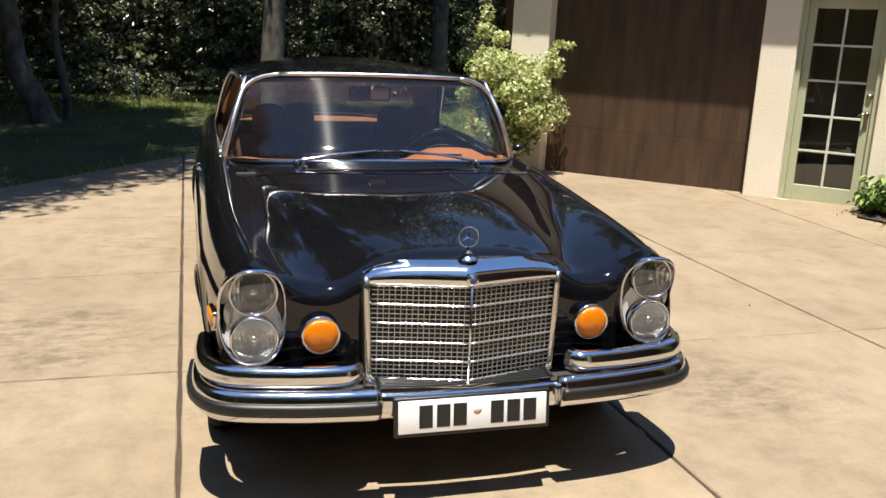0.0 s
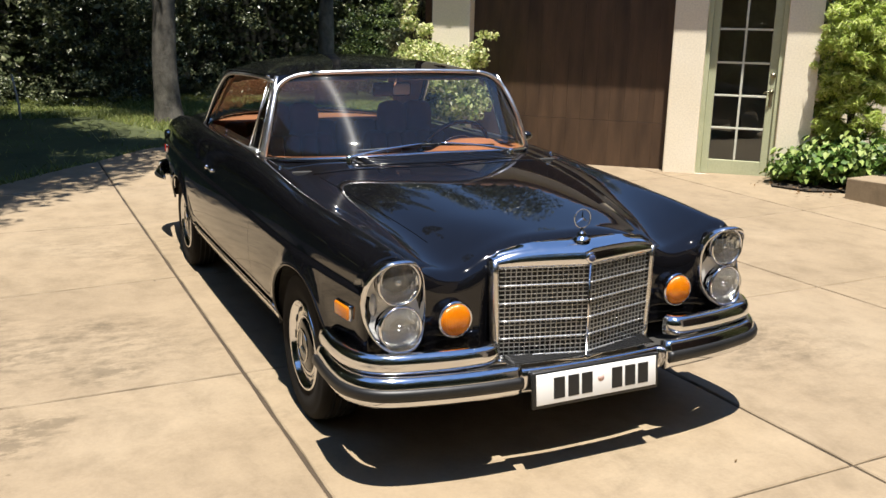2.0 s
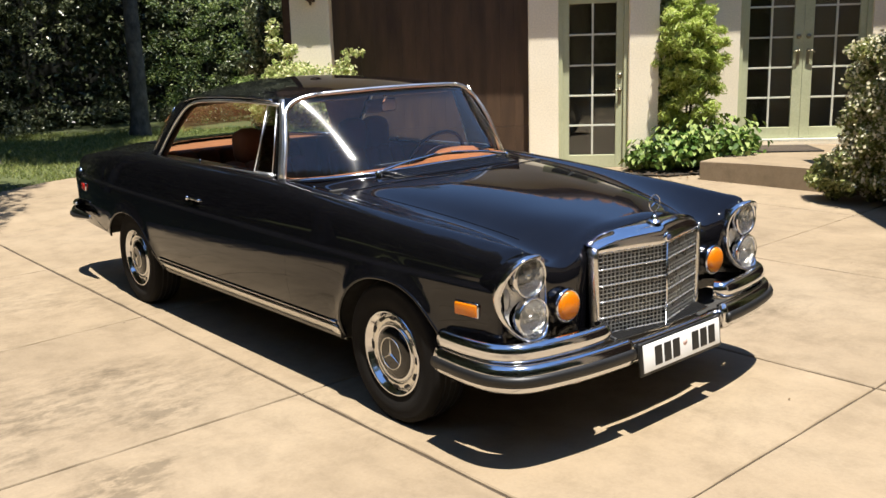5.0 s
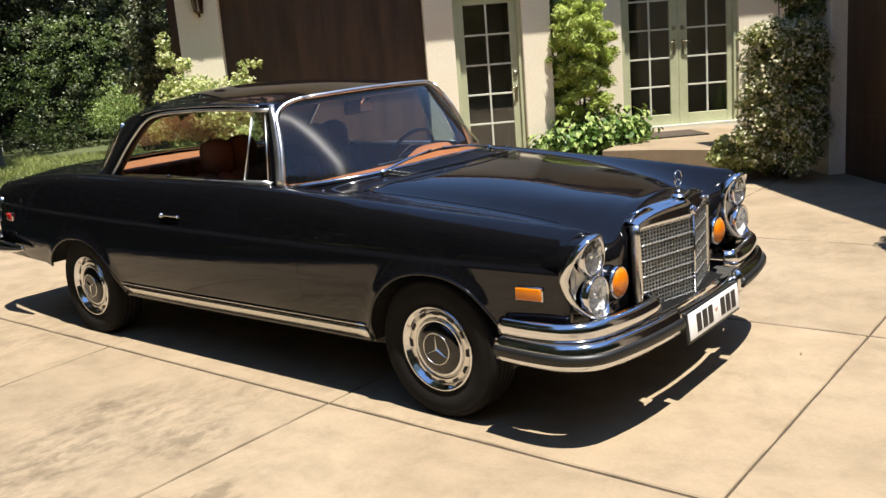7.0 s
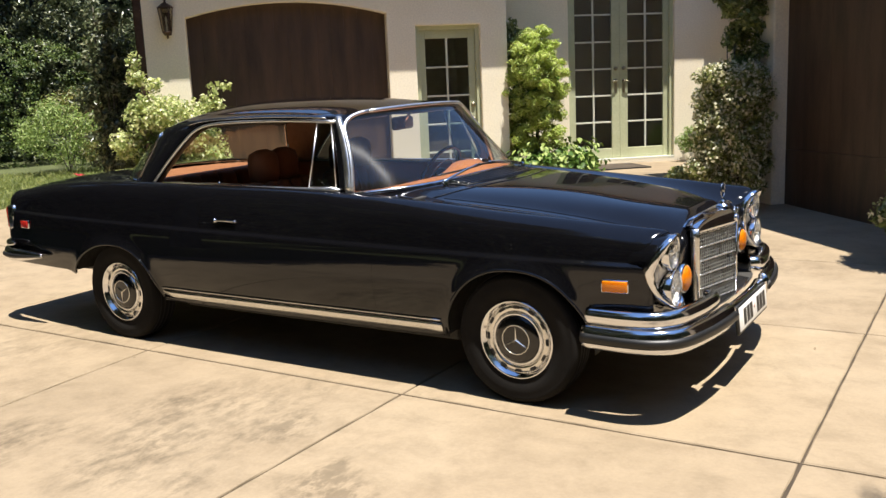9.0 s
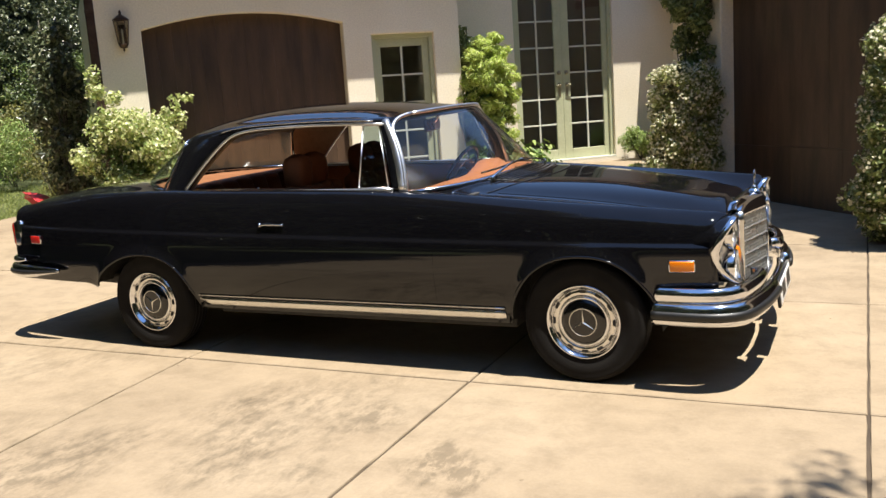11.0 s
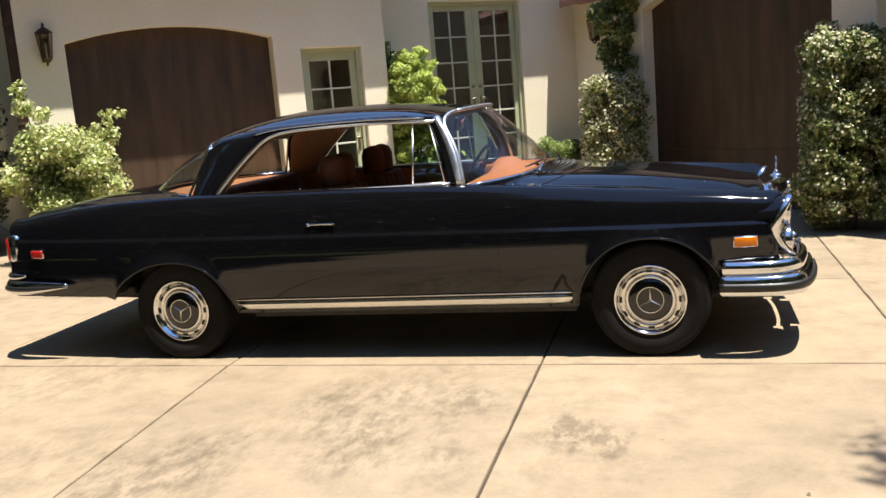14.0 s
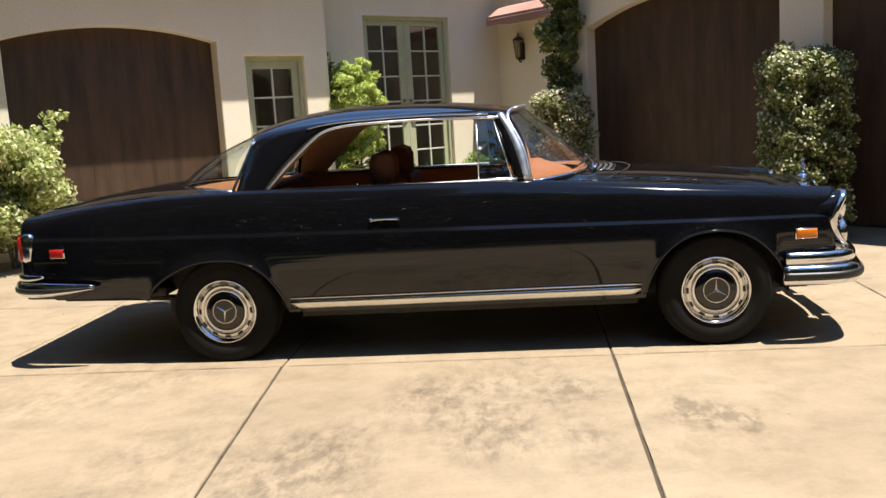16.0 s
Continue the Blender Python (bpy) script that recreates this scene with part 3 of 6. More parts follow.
WIDE = spline([(-0.59, 0.822), (-0.2, 0.858), (0.8, 0.882), (1.8, 0.888), (2.75, 0.880), (3.4, 0.850), (3.93, 0.792)])
CREST = spline([(-0.59, 0.816), (-0.3, 0.842), (0.0, 0.863), (0.75, 0.922), (1.2, 0.945), (2.0, 0.958), (2.8, 0.963), (3.4, 0.935), (3.93, 0.872)])
VALLEY = spline([(-0.59, 0.702), (-0.45, 0.752), (-0.27, 0.798), (0.0, 0.846), (0.75, 0.922), (1.2, 0.948), (2.8, 0.965), (3.4, 0.945), (3.93, 0.885)])
RIDGE = spline([(-0.59, 0.786), (-0.45, 0.834), (-0.25, 0.868), (0.0, 0.897), (0.75, 0.950), (1.2, 0.960), (2.8, 0.978), (3.4, 0.972), (3.93, 0.905)])
SPINE = spline([(-0.59, 0.827), (0.0, 0.920), (0.75, 0.963), (1.2, 0.965), (2.8, 0.985), (3.4, 0.985), (3.93, 0.915)])
RIDGE_X = spline([(-0.59, 0.335), (0.0, 0.43), (0.75, 0.53), (3.93, 0.50)])
VALLEY_X = spline([(-0.59, 0.46), (0.0, 0.57), (0.75, 0.65), (3.93, 0.62)])


ARCHES = ((0.0, 0.372, 0.635), (2.75, 0.372, 0.600))


def flare(y, z):
    """Swell of the lip round a wheel opening."""
    out = 0.0
    for yc, r, top in ARCHES:
        d = math.hypot((y - yc) / (r + 0.07 * (yc > 1 and y > yc)), max(0, z - 0.22) / (top - 0.22))
        out += 0.013 * math.exp(-(((d - 1.0) / 0.11) ** 2)) * ease(0.28, 0.40, z)
    return out


def crease_z(y):
    """Height of the fold along the flank."""
    return 0.692 + 0.016 * y


def side_x(y, z):
    """Half width of the flank at a height."""
    return flare(y, z) + WIDE(y) - 0.70 * max(0, 0.56 - z) ** 2 - 0.30 * max(0, z - 0.52) ** 2 - 0.011 * ease(crease_z(y) - 0.010, crease_z(y) + 0.010, z)



def sill_z(y):
    base = 0.275 + 0.125 * ease(2.95, 3.3, y) + 0.10 * ease(-0.25, -0.5, y)
    for yc, r, top in ARCHES:
        d = abs(y - yc) / (r + 0.07 * (yc > 1 and y > yc))
        if d < 1:
            base = max(base, base + (top - base) * (1 - d**2.3) ** 0.55)
    return base


def body_profile(y):
    """Half profile from the sill over the crest to the middle."""
    zb, zt, w = sill_z(y), CREST(y), WIDE(y)
    z_split, zc = zt - 0.105, crease_z(y)
    heights = [*np.linspace(zb, zc - 0.016, 18), zc - 0.011, zc - 0.006, zc, zc + 0.006, zc + 0.011, *np.linspace(zc + 0.016, z_split, 4)]
    side = [(side_x(y, z), z) for z in heights]
    rx, vx = RIDGE_X(y), VALLEY_X(y)
    ctrl = [side[-1], (side_x(y, zt - 0.06), zt - 0.062), (side_x(y, zt - 0.03) - 0.008, zt - 0.020), (w - 0.098, zt + 0.010), (w - 0.13, zt + 0.014), (w - 0.19, zt - (0.25 + 0.20 * ease(0.0, -0.59, y)) * (zt - VALLEY(y))), (vx, VALLEY(y)),
            (0.5 * (vx + rx) - 0.01, VALLEY(y) * 0.4 + RIDGE(y) * 0.6), (rx - 0.03, RIDGE(y) + 0.006), (rx * 0.55, SPINE(y)), (rx * 0.2, SPINE(y)), (0, SPINE(y))]
    top = b_spline(ctrl, 44)
    return [*side[:-1], *[tuple(p) for p in top]]


def stations():
    ys = set(np.linspace(-0.56, 3.90, 112).round(4))
    for yc, r, _ in ARCHES:
        for k in range(33):
            c = math.cos(math.pi * k / 32)
            ys.add(round(yc + (r + 0.07 * (yc > 1 and c > 0)) * c, 4))
    return sorted(ys)


def cabin_hole(x, y):
    """Inside the line of the glass, where the body is open."""
    front = 0.62 + 0.36 * (abs(x) / 0.70) ** 2
    back = 3.15 - 0.51 * (abs(x) / 0.66) ** 3
    return abs(x) < 0.672 and front < y < back


def build_body():
    ys = stations()
    rows = []
    r = 0.08

    def rounded(prof, y, sign, a):
        p = np.array(prof)
        t = np.gradient(p, axis=0)
        nrm = np.stack([t[:, 1], -t[:, 0]], 1) / np.linalg.norm(t, axis=1)[:, None]
        shrink = np.array([r - 0.060 * ease(0.56, 0.68, x) for x, _ in prof])[:, None]
        q = p - nrm * shrink * (1 - math.cos(a))
        q[-1, 0] = 0
        return [(x, y + sign * r * math.sin(a), z) for x, z in q]

    first, last = body_profile(ys[0]), body_profile(ys[-1])
    edge = rounded(first, ys[0], -1, math.pi / 2)
    for k in (1.0, 0.66, 0.33):
        rows.append([(x, y + 0.02 * k, z + (min(z, 0.43) - z) * k) for x, y, z in edge])
    for k in (90, 75, 60, 45, 30, 15):
        rows.append(rounded(first, ys[0], -1, radians(k)))
    for y in ys:
        rows.append([(x, y, z) for x, z in body_profile(y)])
    for k in (15, 30, 45, 60, 75, 90):
        rows.append(rounded(last, ys[-1], 1, radians(k)))
    edge = rows[-1]
    for k in (0.33, 0.66, 1.0):
        rows.append([(x * (1 - 0.02 * k), yy - 0.05 * k, z + (min(z, 0.40) - z) * k) for x, yy, z in edge])
    # the wing tips reach out over the headlamps like a hood
    for i in range(3, len(rows)):
        for q, (x, y, z) in enumerate(rows[i]):
            k = ease(0.585, 0.66, x) * ease(-0.36, -0.60, y)
            reach = (0.010 + 0.022 * ease(0.66, 0.80, z)) * (1 - ease(0.69, 0.77, x)) - 0.012 * ease(0.69, 0.77, x)
            rows[i][q] = (x, y - k * reach, z)
    n = len(rows[0])
    full = [row + [(-x, y, z) for x, y, z in reversed(row[:-1])] for row in rows]
    m = 2 * n - 1
    verts = [v for row in full for v in row]
    faces = []
    for f in grid_faces(len(full), m):
        c = np.mean([verts[i] for i in f], axis=0)
        if c[2] > 0.88 and cabin_hole(c[0], c[1]):
            continue
        faces.append(tuple(reversed(f)))
    return mesh_part("body", verts, faces, PAINT, car, "gloss black bodywork")


body = build_body()


def flank(y, z, off=0.0):
    return (side_x(y, z) + off, y, z)


def deck(x, y):
    """Height of the upper body at a place."""
    p = body_profile(y)
    xs = [q[0] for q in p[30:]]
    zs = [q[1] for q in p[30:]]
    return float(np.interp(abs(x), xs[::-1], zs[::-1]))


def both(name, made, mat, parent=None, label="", smooth=True):
    mesh_part(name, *made, mat, parent or car, label, smooth)
    return mesh_part(name, *mirrored(made), mat, parent or car, label, smooth)


# greenhouse: window opening, roof rail, roof
def glass_x(z):
    return 0.744 - 0.30 * (z - 0.955) - 0.10 * max(0, z - 0.955) ** 2


DLO = smoothed([(0, 1.135, 1.300), (0, 1.5, 1.312), (0, 1.85, 1.310), (0, 2.03, 1.300), (0, 2.14, 1.272), (0, 2.23, 1.205), (0, 2.36, 1.085), (0, 2.475, 0.962)], 6)
RAIL = smoothed([(0.618, 1.120, 1.326), (0.604, 1.5, 1.344), (0.598, 1.9, 1.342), (0.592, 2.2, 1.328), (0.572, 2.44, 1.296), (0.562, 2.575, 1.248), (0.625, 2.625, 1.11), (0.700, 2.665, 0.962)], 6)
DLO = [Vector((glass_x(p.z) + 0.03 * ease(1.15, 1.95, p.y) * ease(0.955, 1.25, p.z), p.y, p.z)) for p in DLO]
N_TOP = 31  # rail points that carry the roof panel


def build_roof():
    rows = []
    for i in range(len(DLO)):
        a, b = DLO[i], RAIL[i]
        out = Vector((1, 0, 0.55)).normalized() if i < N_TOP else Vector((1, 0.35, 0.25)).normalized()
        line = [a + Vector((-0.012, 0, -0.004)), a]
        for k in (0.25, 0.5, 0.75, 1.0):
            swell = 0.020 * math.sin(math.pi * k) * (1 if i > 3 else i / 3)
            line.append(a.lerp(b, k) + out * swell)
        rows.append(line)
    m = len(rows[0])
    verts = [tuple(v) for row in rows for v in row]
    faces = grid_faces(len(rows), m)
    side = (verts, faces)
    # crown
    cols = 25
    crown = []
    for i in range(N_TOP):
        p = RAIL[i]
        t = i / (N_TOP - 1)
        bow = -0.12 * (1 - t) ** 1.5 + 0.10 * ease(0.55, 1.0, t)
        lift = 0.004 + 0.074 * math.sin(math.pi * min(1, 0.08 + t * 0.82)) + 0.006 * t
        row = []
        for k in range(cols):
            s = -1 + 2 * k / (cols - 1)
            f = 0.75 * (1 - s * s) + 0.25 * (1 - s**6)
            row.append((p.x * s, p.y + bow * (1 - abs(s) ** 2.8), p.z + lift * f))
        crown.append(row)
    made = join(side, mirrored(side), ([v for r in crown for v in r], [tuple(reversed(f)) for f in grid_faces(N_TOP, cols)]))
    bm = bmesh.new()
    vs = [bm.verts.new(v) for v in made[0]]
    for f in made[1]:
        bm.faces.new([vs[k] for k in f])
    bmesh.ops.remove_doubles(bm, verts=bm.verts, dist=0.002)
    ob = part("roof", bm, PAINT, car, "gloss black roof with wide rear pillars")
    lining = [[(x * 0.97, y, z - 0.03) for x, y, z in r] for r in crown]
    mesh_part("headliner", [v for r in lining for v in r], grid_faces(N_TOP, cols), HEADLINER, car, "cream cloth headliner")
    # inner trim of the rear pillars
    for sx in (-1, 1):
        inner = []
        for i in range(16, len(DLO)):
            a, b = DLO[i], RAIL[i]
            inner.append([(sx * (p.x - 0.035), p.y - 0.01, p.z - 0.012) for p in (a, a.lerp(b, 0.5), b.lerp(a, 0.08))])
        f = grid_faces(len(inner), 3)
        mesh_part("pillar_lining", [v for q in inner for v in q], f if sx < 0 else [tuple(reversed(q)) for q in f], PILLARLINING, car, "tan lining of the rear pillar")
    return crown


CROWN = build_roof()
HEADER = [Vector(p) for p in CROWN[0]]
REAR_TOP = [Vector(p) for p in CROWN[-1]]


def screen_base(s):
    """Foot of the windscreen, s from -1 to 1."""
    x = 0.742 * s
    y = 0.615 + 0.355 * abs(s) ** 3.4
    return Vector((x, y, 0.972 - 0.035 * s * s))


def rear_base(s):
    x = 0.69 * s
    return Vector((x, 3.22 - 0.53 * abs(s) ** 2.6, 0.980 - 0.014 * s * s))


def low_bulge(t):
    """Bulge of the windscreen, fullest near its foot."""
    return (t / 0.16) * (2 - t / 0.16) if t < 0.16 else 1 - ((t - 0.16) / 0.84) ** 2


def pane_between(name, low, high, swell, label, rows=10, mat=None, shape=lambda t: math.sin(math.pi * t)):
    verts = []
    for i in range(rows + 1):
        t = i / rows
        for a, b in zip(low, high):
            verts.append(a.lerp(b, t) + Vector(swell(a, b)) * shape(t))
    ob = mesh_part(name, verts, grid_faces(rows + 1, len(low)), mat or GLASS, car, label)
    ob.visible_shadow = False
    return ob


steps = [-1 + 2 * k / 24 for k in range(25)]
SCREEN = [screen_base(s) for s in steps]
pane_between("windscreen", SCREEN, HEADER, lambda a, b: (0, -0.016, 0.009), "curved clear windscreen", rows=24, mat=SCREENGLASS, shape=low_bulge)
BACKLIGHT = [rear_base(s) for s in steps]
pane_between("rear_window", BACKLIGHT, REAR_TOP, lambda a, b: (0, 0.03, 0.02), "wrap-round clear rear window")

# chrome round the screens
SIDE_L = [SCREEN[-1].lerp(HEADER[-1], k / 12) + Vector((0.006, -0.03, 0.012)) * math.sin(math.pi * k / 12) for k in range(13)]
for nm, line, r in (("windscreen_base_trim", SCREEN, 0.011), ("rear_window_base_trim", BACKLIGHT, 0.010), ("rear_window_top_trim", REAR_TOP, 0.008)):
    mesh_part(nm, *tube(line, r, 8), CHROME, car, "thin chrome trim")


def corner(k):
    """Rounded upper corner of the windscreen, k from 0 (pillar) to 1 (header)."""
    a, b, c = SIDE_L[9], HEADER[-1] + Vector((0.0, -0.004, 0.004)), HEADER[21] + Vector((0, -0.008, 0.006))
    return (1 - k) ** 2 * a + 2 * k * (1 - k) * b + k * k * c


ARC = [corner(k / 10) for k in range(11)]
frame_half = SIDE_L[:9] + ARC
mesh_part("header_trim", *tube([p + Vector((0, -0.008, 0.006)) for p in HEADER[3:22]], 0.0105, 8), TRIM, car, "thin chrome trim")
both("pillar_trim", tube(frame_half, [0.012 - 0.002 * max(0, k - 8) / (len(frame_half) - 9) for k in range(len(frame_half))], 10), TRIM, label="chrome windscreen pillar trim")
# painted gusset between the rounded trim and the roof corner
tip = HEADER[-1] + Vector((0.004, -0.004, 0.004))
both("corner_gusset", ([tuple(tip)] + [tuple(p + Vector((0, 0.003, 0))) for p in ARC], [(0, i + 1, i + 2) for i in range(10)]), PAINT)
REAR_SIDE = [BACKLIGHT[-1].lerp(REAR_TOP[-1], k / 10) for k in range(11)]
both("rear_window_side_trim", tube(REAR_SIDE, 0.009, 8), CHROME)

# front pillars
FOOT, HEAD = Vector((glass_x(0.955) + 0.004, 1.052, 0.945)), Vector((glass_x(1.30), 1.165, 1.300))
pillar = []
for k in range(13):
    t = k / 12
    a, b = SIDE_L[k], FOOT.lerp(HEAD, t)
    mid = a.lerp(b, 0.5) + Vector((0.012, -0.004, 0))
    inner = a.lerp(b, 0.5) + Vector((-0.035, 0.02, 0))
    pillar.append([a, a.lerp(mid, 0.6) + Vector((0.004, 0, 0)), mid, mid.lerp(b, 0.6) + Vector((0.004, 0, 0)), b, inner])
cover = []
for k in range(13):
    a, b = SIDE_L[k], FOOT.lerp(HEAD, k / 12)
    line = [a + Vector((0.002, -0.012, 0.002))]
    for q in (0.18, 0.40, 0.62, 0.80):
        line.append(a.lerp(b, q) + Vector((0.86, -0.10, 0.50)) * (0.010 + 0.006 * math.sin(2 * math.pi * q)))
    cover.append(line + [a.lerp(b, 0.88) + Vector((0.004, 0, 0)), a.lerp(b, 0.5) + Vector((-0.01, 0.01, 0))])
both("pillar_cover", loft([[tuple(v) for v in r] for r in cover]), TRIM, label="polished chrome pillar cover")
both("front_pillar", loft([[tuple(v) for v in r] for r in pillar]), PAINT, label="slim black front pillar")

# side glass: quarter vent and one long opening
BELT = [Vector((glass_x(0.957), y, 0.957)) for y in np.linspace(1.045, 2.475, 30)]


def side_pane(y0a, y0b, top_pts, name, label):
    """A pane from its belt points to points on the rail."""
    low = [Vector((glass_x(0.957) - 0.006, y, 0.957)) for y in np.linspace(y0a, y0b, len(top_pts))]
    verts = [tuple(p) for p in low] + [tuple(a.lerp(b, 0.5) + Vector((0.006, 0, 0))) for a, b in zip(low, top_pts)] + [tuple(p) for p in top_pts]
    ob = mesh_part(name, verts, grid_faces(3, len(low)), QUARTERGLASS, car, label)
    ob.visible_shadow = False
    ob2 = mesh_part(name, [(-x, y, z) for x, y, z in verts], grid_faces(3, len(low)), QUARTERGLASS, car, label)
    ob2.visible_shadow = False


def on_glass(y, z, off=-0.006):
    return Vector((glass_x(z) + off, y, z))


side_pane(1.065, 1.255, [on_glass(y, 1.296) for y in np.linspace(1.165, 1.262, 6)], "quarter_window", "small triangular quarter window")
both("window_divider", tube([on_glass(1.258, 0.957, 0.002), on_glass(1.262, 1.30, 0.002)], 0.0042, 8), TRIM)
both("quarter_frame", tube([on_glass(1.072, 0.96, 0.002), on_glass(1.168, 1.298, 0.002)], 0.0030, 8), TRIM)
both("quarter_head", tube([on_glass(1.168, 1.296, 0.002), on_glass(1.262, 1.298, 0.002)], 0.0045, 8), TRIM)
both("quarter_sill", tube([on_glass(1.072, 0.966, 0.002), on_glass(1.258, 0.966, 0.002)], 0.0045, 8), TRIM)
both("window_surround", tube([p + Vector((0.006, 0, 0)) for p in DLO], 0.0085, 8), TRIM, label="chrome window surround")
both("belt_trim", tube([p + Vector((0.010, 0, 0.0)) for p in BELT] , 0.010, 8), TRIM, label="chrome strip along the window sill")
both("drip_rail", tube([RAIL[i].lerp(DLO[i], 0.62) + Vector((0.022, 0, 0.01)) for i in range(1, 24)], 0.005, 6), CHROME)

# ---- car: running gear ----
def build_wheel(x, y, name="wheel"):
    """A wheel that faces +x at the origin."""
    w = new(name)
    w.parent = car
    w.matrix_basis = pose(x, y, 0.306 if y < 1 else 0.298, 0, 0, 0 if x > 0 else 180)
    tyre = [(0.190, -0.075), (0.215, -0.088), (0.262, -0.094), (0.298, -0.088), (0.314, -0.070), (0.318, -0.04), (0.319, 0.0), (0.318, 0.04), (0.314, 0.070), (0.304, 0.083),
            (0.292, 0.0895), (0.288, 0.0885), (0.262, 0.094), (0.228, 0.092), (0.222, 0.090), (0.205, 0.084), (0.190, 0.074)]
    t = mesh_part("tyre", *lathe([(r * (1 - 0.038 * ease(0.2, 0.3, r)) - 0.014 * (1 - ease(0.19, 0.23, r)), a) for r, a in tyre], 56), TYRE, w, "black radial tyre")
    grooves = []
    for k in (-0.045, -0.015, 0.015, 0.045):
        grooves.append(lathe([(0.3075, k - 0.004), (0.3085, k), (0.3075, k + 0.004)], 56))
    mesh_part("tread_rib", *join(*grooves), RUBBER, t)
    rim = mesh_part("rim", *lathe([(0.184, 0.060), (0.187, 0.082), (0.182, 0.090), (0.175, 0.084), (0.166, 0.066), (0.161, 0.062), (0.1605, 0.050)], 56), CHROME, w, "bright chrome trim ring")
    disc = [(0.164, 0.050), (0.160, 0.062), (0.150, 0.069), (0.136, 0.068), (0.129, 0.063), (0.126, 0.05)]
    mesh_part("cover", *lathe(disc, 56), SATIN, w, "polished wheel cover ring")
    for k in range(12):
        a = 2 * math.pi * k / 12
        c, s = math.cos(a), math.sin(a)
        ring = []
        for u, v in ((-0.015, -0.0065), (0.015, -0.0065), (0.0165, 0.0065), (-0.0165, 0.0065)):
            r = 0.150 + v
            ring.append((r, u))
        verts = [(0.0715, r * c - u * s, r * s + u * c) for r, u in ring]
        verts += [(0.055, p[1], p[2]) for p in verts]
        mesh_part("slot", verts, [(0, 1, 2, 3), (0, 4, 5, 1), (1, 5, 6, 2), (2, 6, 7, 3), (3, 7, 4, 0)], DARK, w, smooth=False)
    cap = [(0.128, 0.058), (0.125, 0.070), (0.120, 0.073), (0.114, 0.071)]
    mesh_part("cap_ring", *lathe(cap, 48), CHROME, w)
    mesh_part("hub_cap", *lathe([(0.115, 0.060), (0.114, 0.071), (0.096, 0.080), (0.066, 0.086), (0.063, 0.086), (0.001, 0.088)], 48), BLACK, w, "black painted hub cap")
    ring = [(0.0870, 0.068 * math.cos(q), 0.068 * math.sin(q)) for q in (2 * math.pi * k / 32 for k in range(32))]
    spokes = [tube(ring, 0.0028, 6, closed=True, up=Vector((1, 0, 0)))]
    for k in range(3):
        q = math.pi / 2 + 2 * math.pi * k / 3 + 0.35 * y
        tip, side = Vector((0.089, 0.066 * math.cos(q), 0.066 * math.sin(q))), Vector((0, -math.sin(q), math.cos(q))) * 0.006
        spokes.append(([(0.095, 0, 0), tuple(Vector((0.089, 0, 0)) + side), tuple(tip), tuple(Vector((0.089, 0, 0)) - side)], [(0, 1, 2), (0, 2, 3)]))
    mesh_part("hub_emblem", *join(*spokes), SATIN, w, "chrome ring with three spokes", smooth=False)
    return w


TRACK = 0.764
for sx in (-1, 1):
    for yy in (0.0, 2.75):
        build_wheel(sx * TRACK, yy)


def build_under():
    bm = bmesh.new()
    box(bm, (-0.70, 0.40, 0.215), (0.70, 2.34, 0.30), 0.01)
    box(bm, (-0.80, 0.42, 0.272), (0.80, 2.34, 0.30), 0.01)
    box(bm, (-0.56, -0.58, 0.24), (0.56, 0.40, 0.34), 0.02)
    box(bm, (-0.56, 2.34, 0.24), (0.56, 3.2, 0.34), 0.02)
    box(bm, (-0.70, 3.15, 0.37), (0.70, 3.86, 0.43), 0.02)
    box(bm, (-0.60, -0.05, 0.29), (0.60, 0.05, 0.36), 0.02)
    box(bm, (-0.60, 2.70, 0.28), (0.60, 2.80, 0.36), 0.02)
    part("underbody", bm, DARK, car, "dark underbody", smooth=False)
    for sx in (-1, 1):
        for yc, r, top in ARCHES:
            rows = []
            for k in range(25):
                a = math.pi * k / 24
                yy, zz = yc + (r + 0.012 + 0.07 * (yc > 1 and a < math.pi / 2)) * math.cos(a), (low := 0.40 if yc > 1 and a < math.pi / 2 else 0.28) + (top + 0.03 - low) * max(0, math.sin(a)) ** 0.75
                rows.append([(sx * 0.845, yy, zz), (sx * 0.56, yy, zz)])
            verts = [v for row in rows for v in row]
            inner = [row[1] for row in rows]
            base = len(verts)
            verts += inner
            mesh_part("wheel_housing", verts, grid_faces(25, 2) + [tuple(range(base, base + 25))], DARK, car, smooth=False)
    for sx in (-1, 1):
        for yc, r, top in ARCHES:
            edge = []
            for k in range(41):
                c = math.cos(math.pi * k / 40)
                y = yc + (r + 0.07 * (yc > 1 and c > 0)) * c * 0.997
                z = sill_z(y)
                edge.append((sx * (side_x(y, z) - 0.004), y, z))
            mesh_part("arch_lip", *tube(edge, 0.008, 6), PAINT, car)
    pipe = [(-0.45, 2.9, 0.30), (-0.47, 3.5, 0.33), (-0.47, 3.90, 0.34)]
    mesh_part("exhaust_pipe", *tube(pipe, 0.020, 10), DARK, car, "sooty exhaust pipe")


build_under()


# ---- car: nose ----
def grille_y(x):
    return -0.757 + 0.078 * (abs(x) / 0.33)


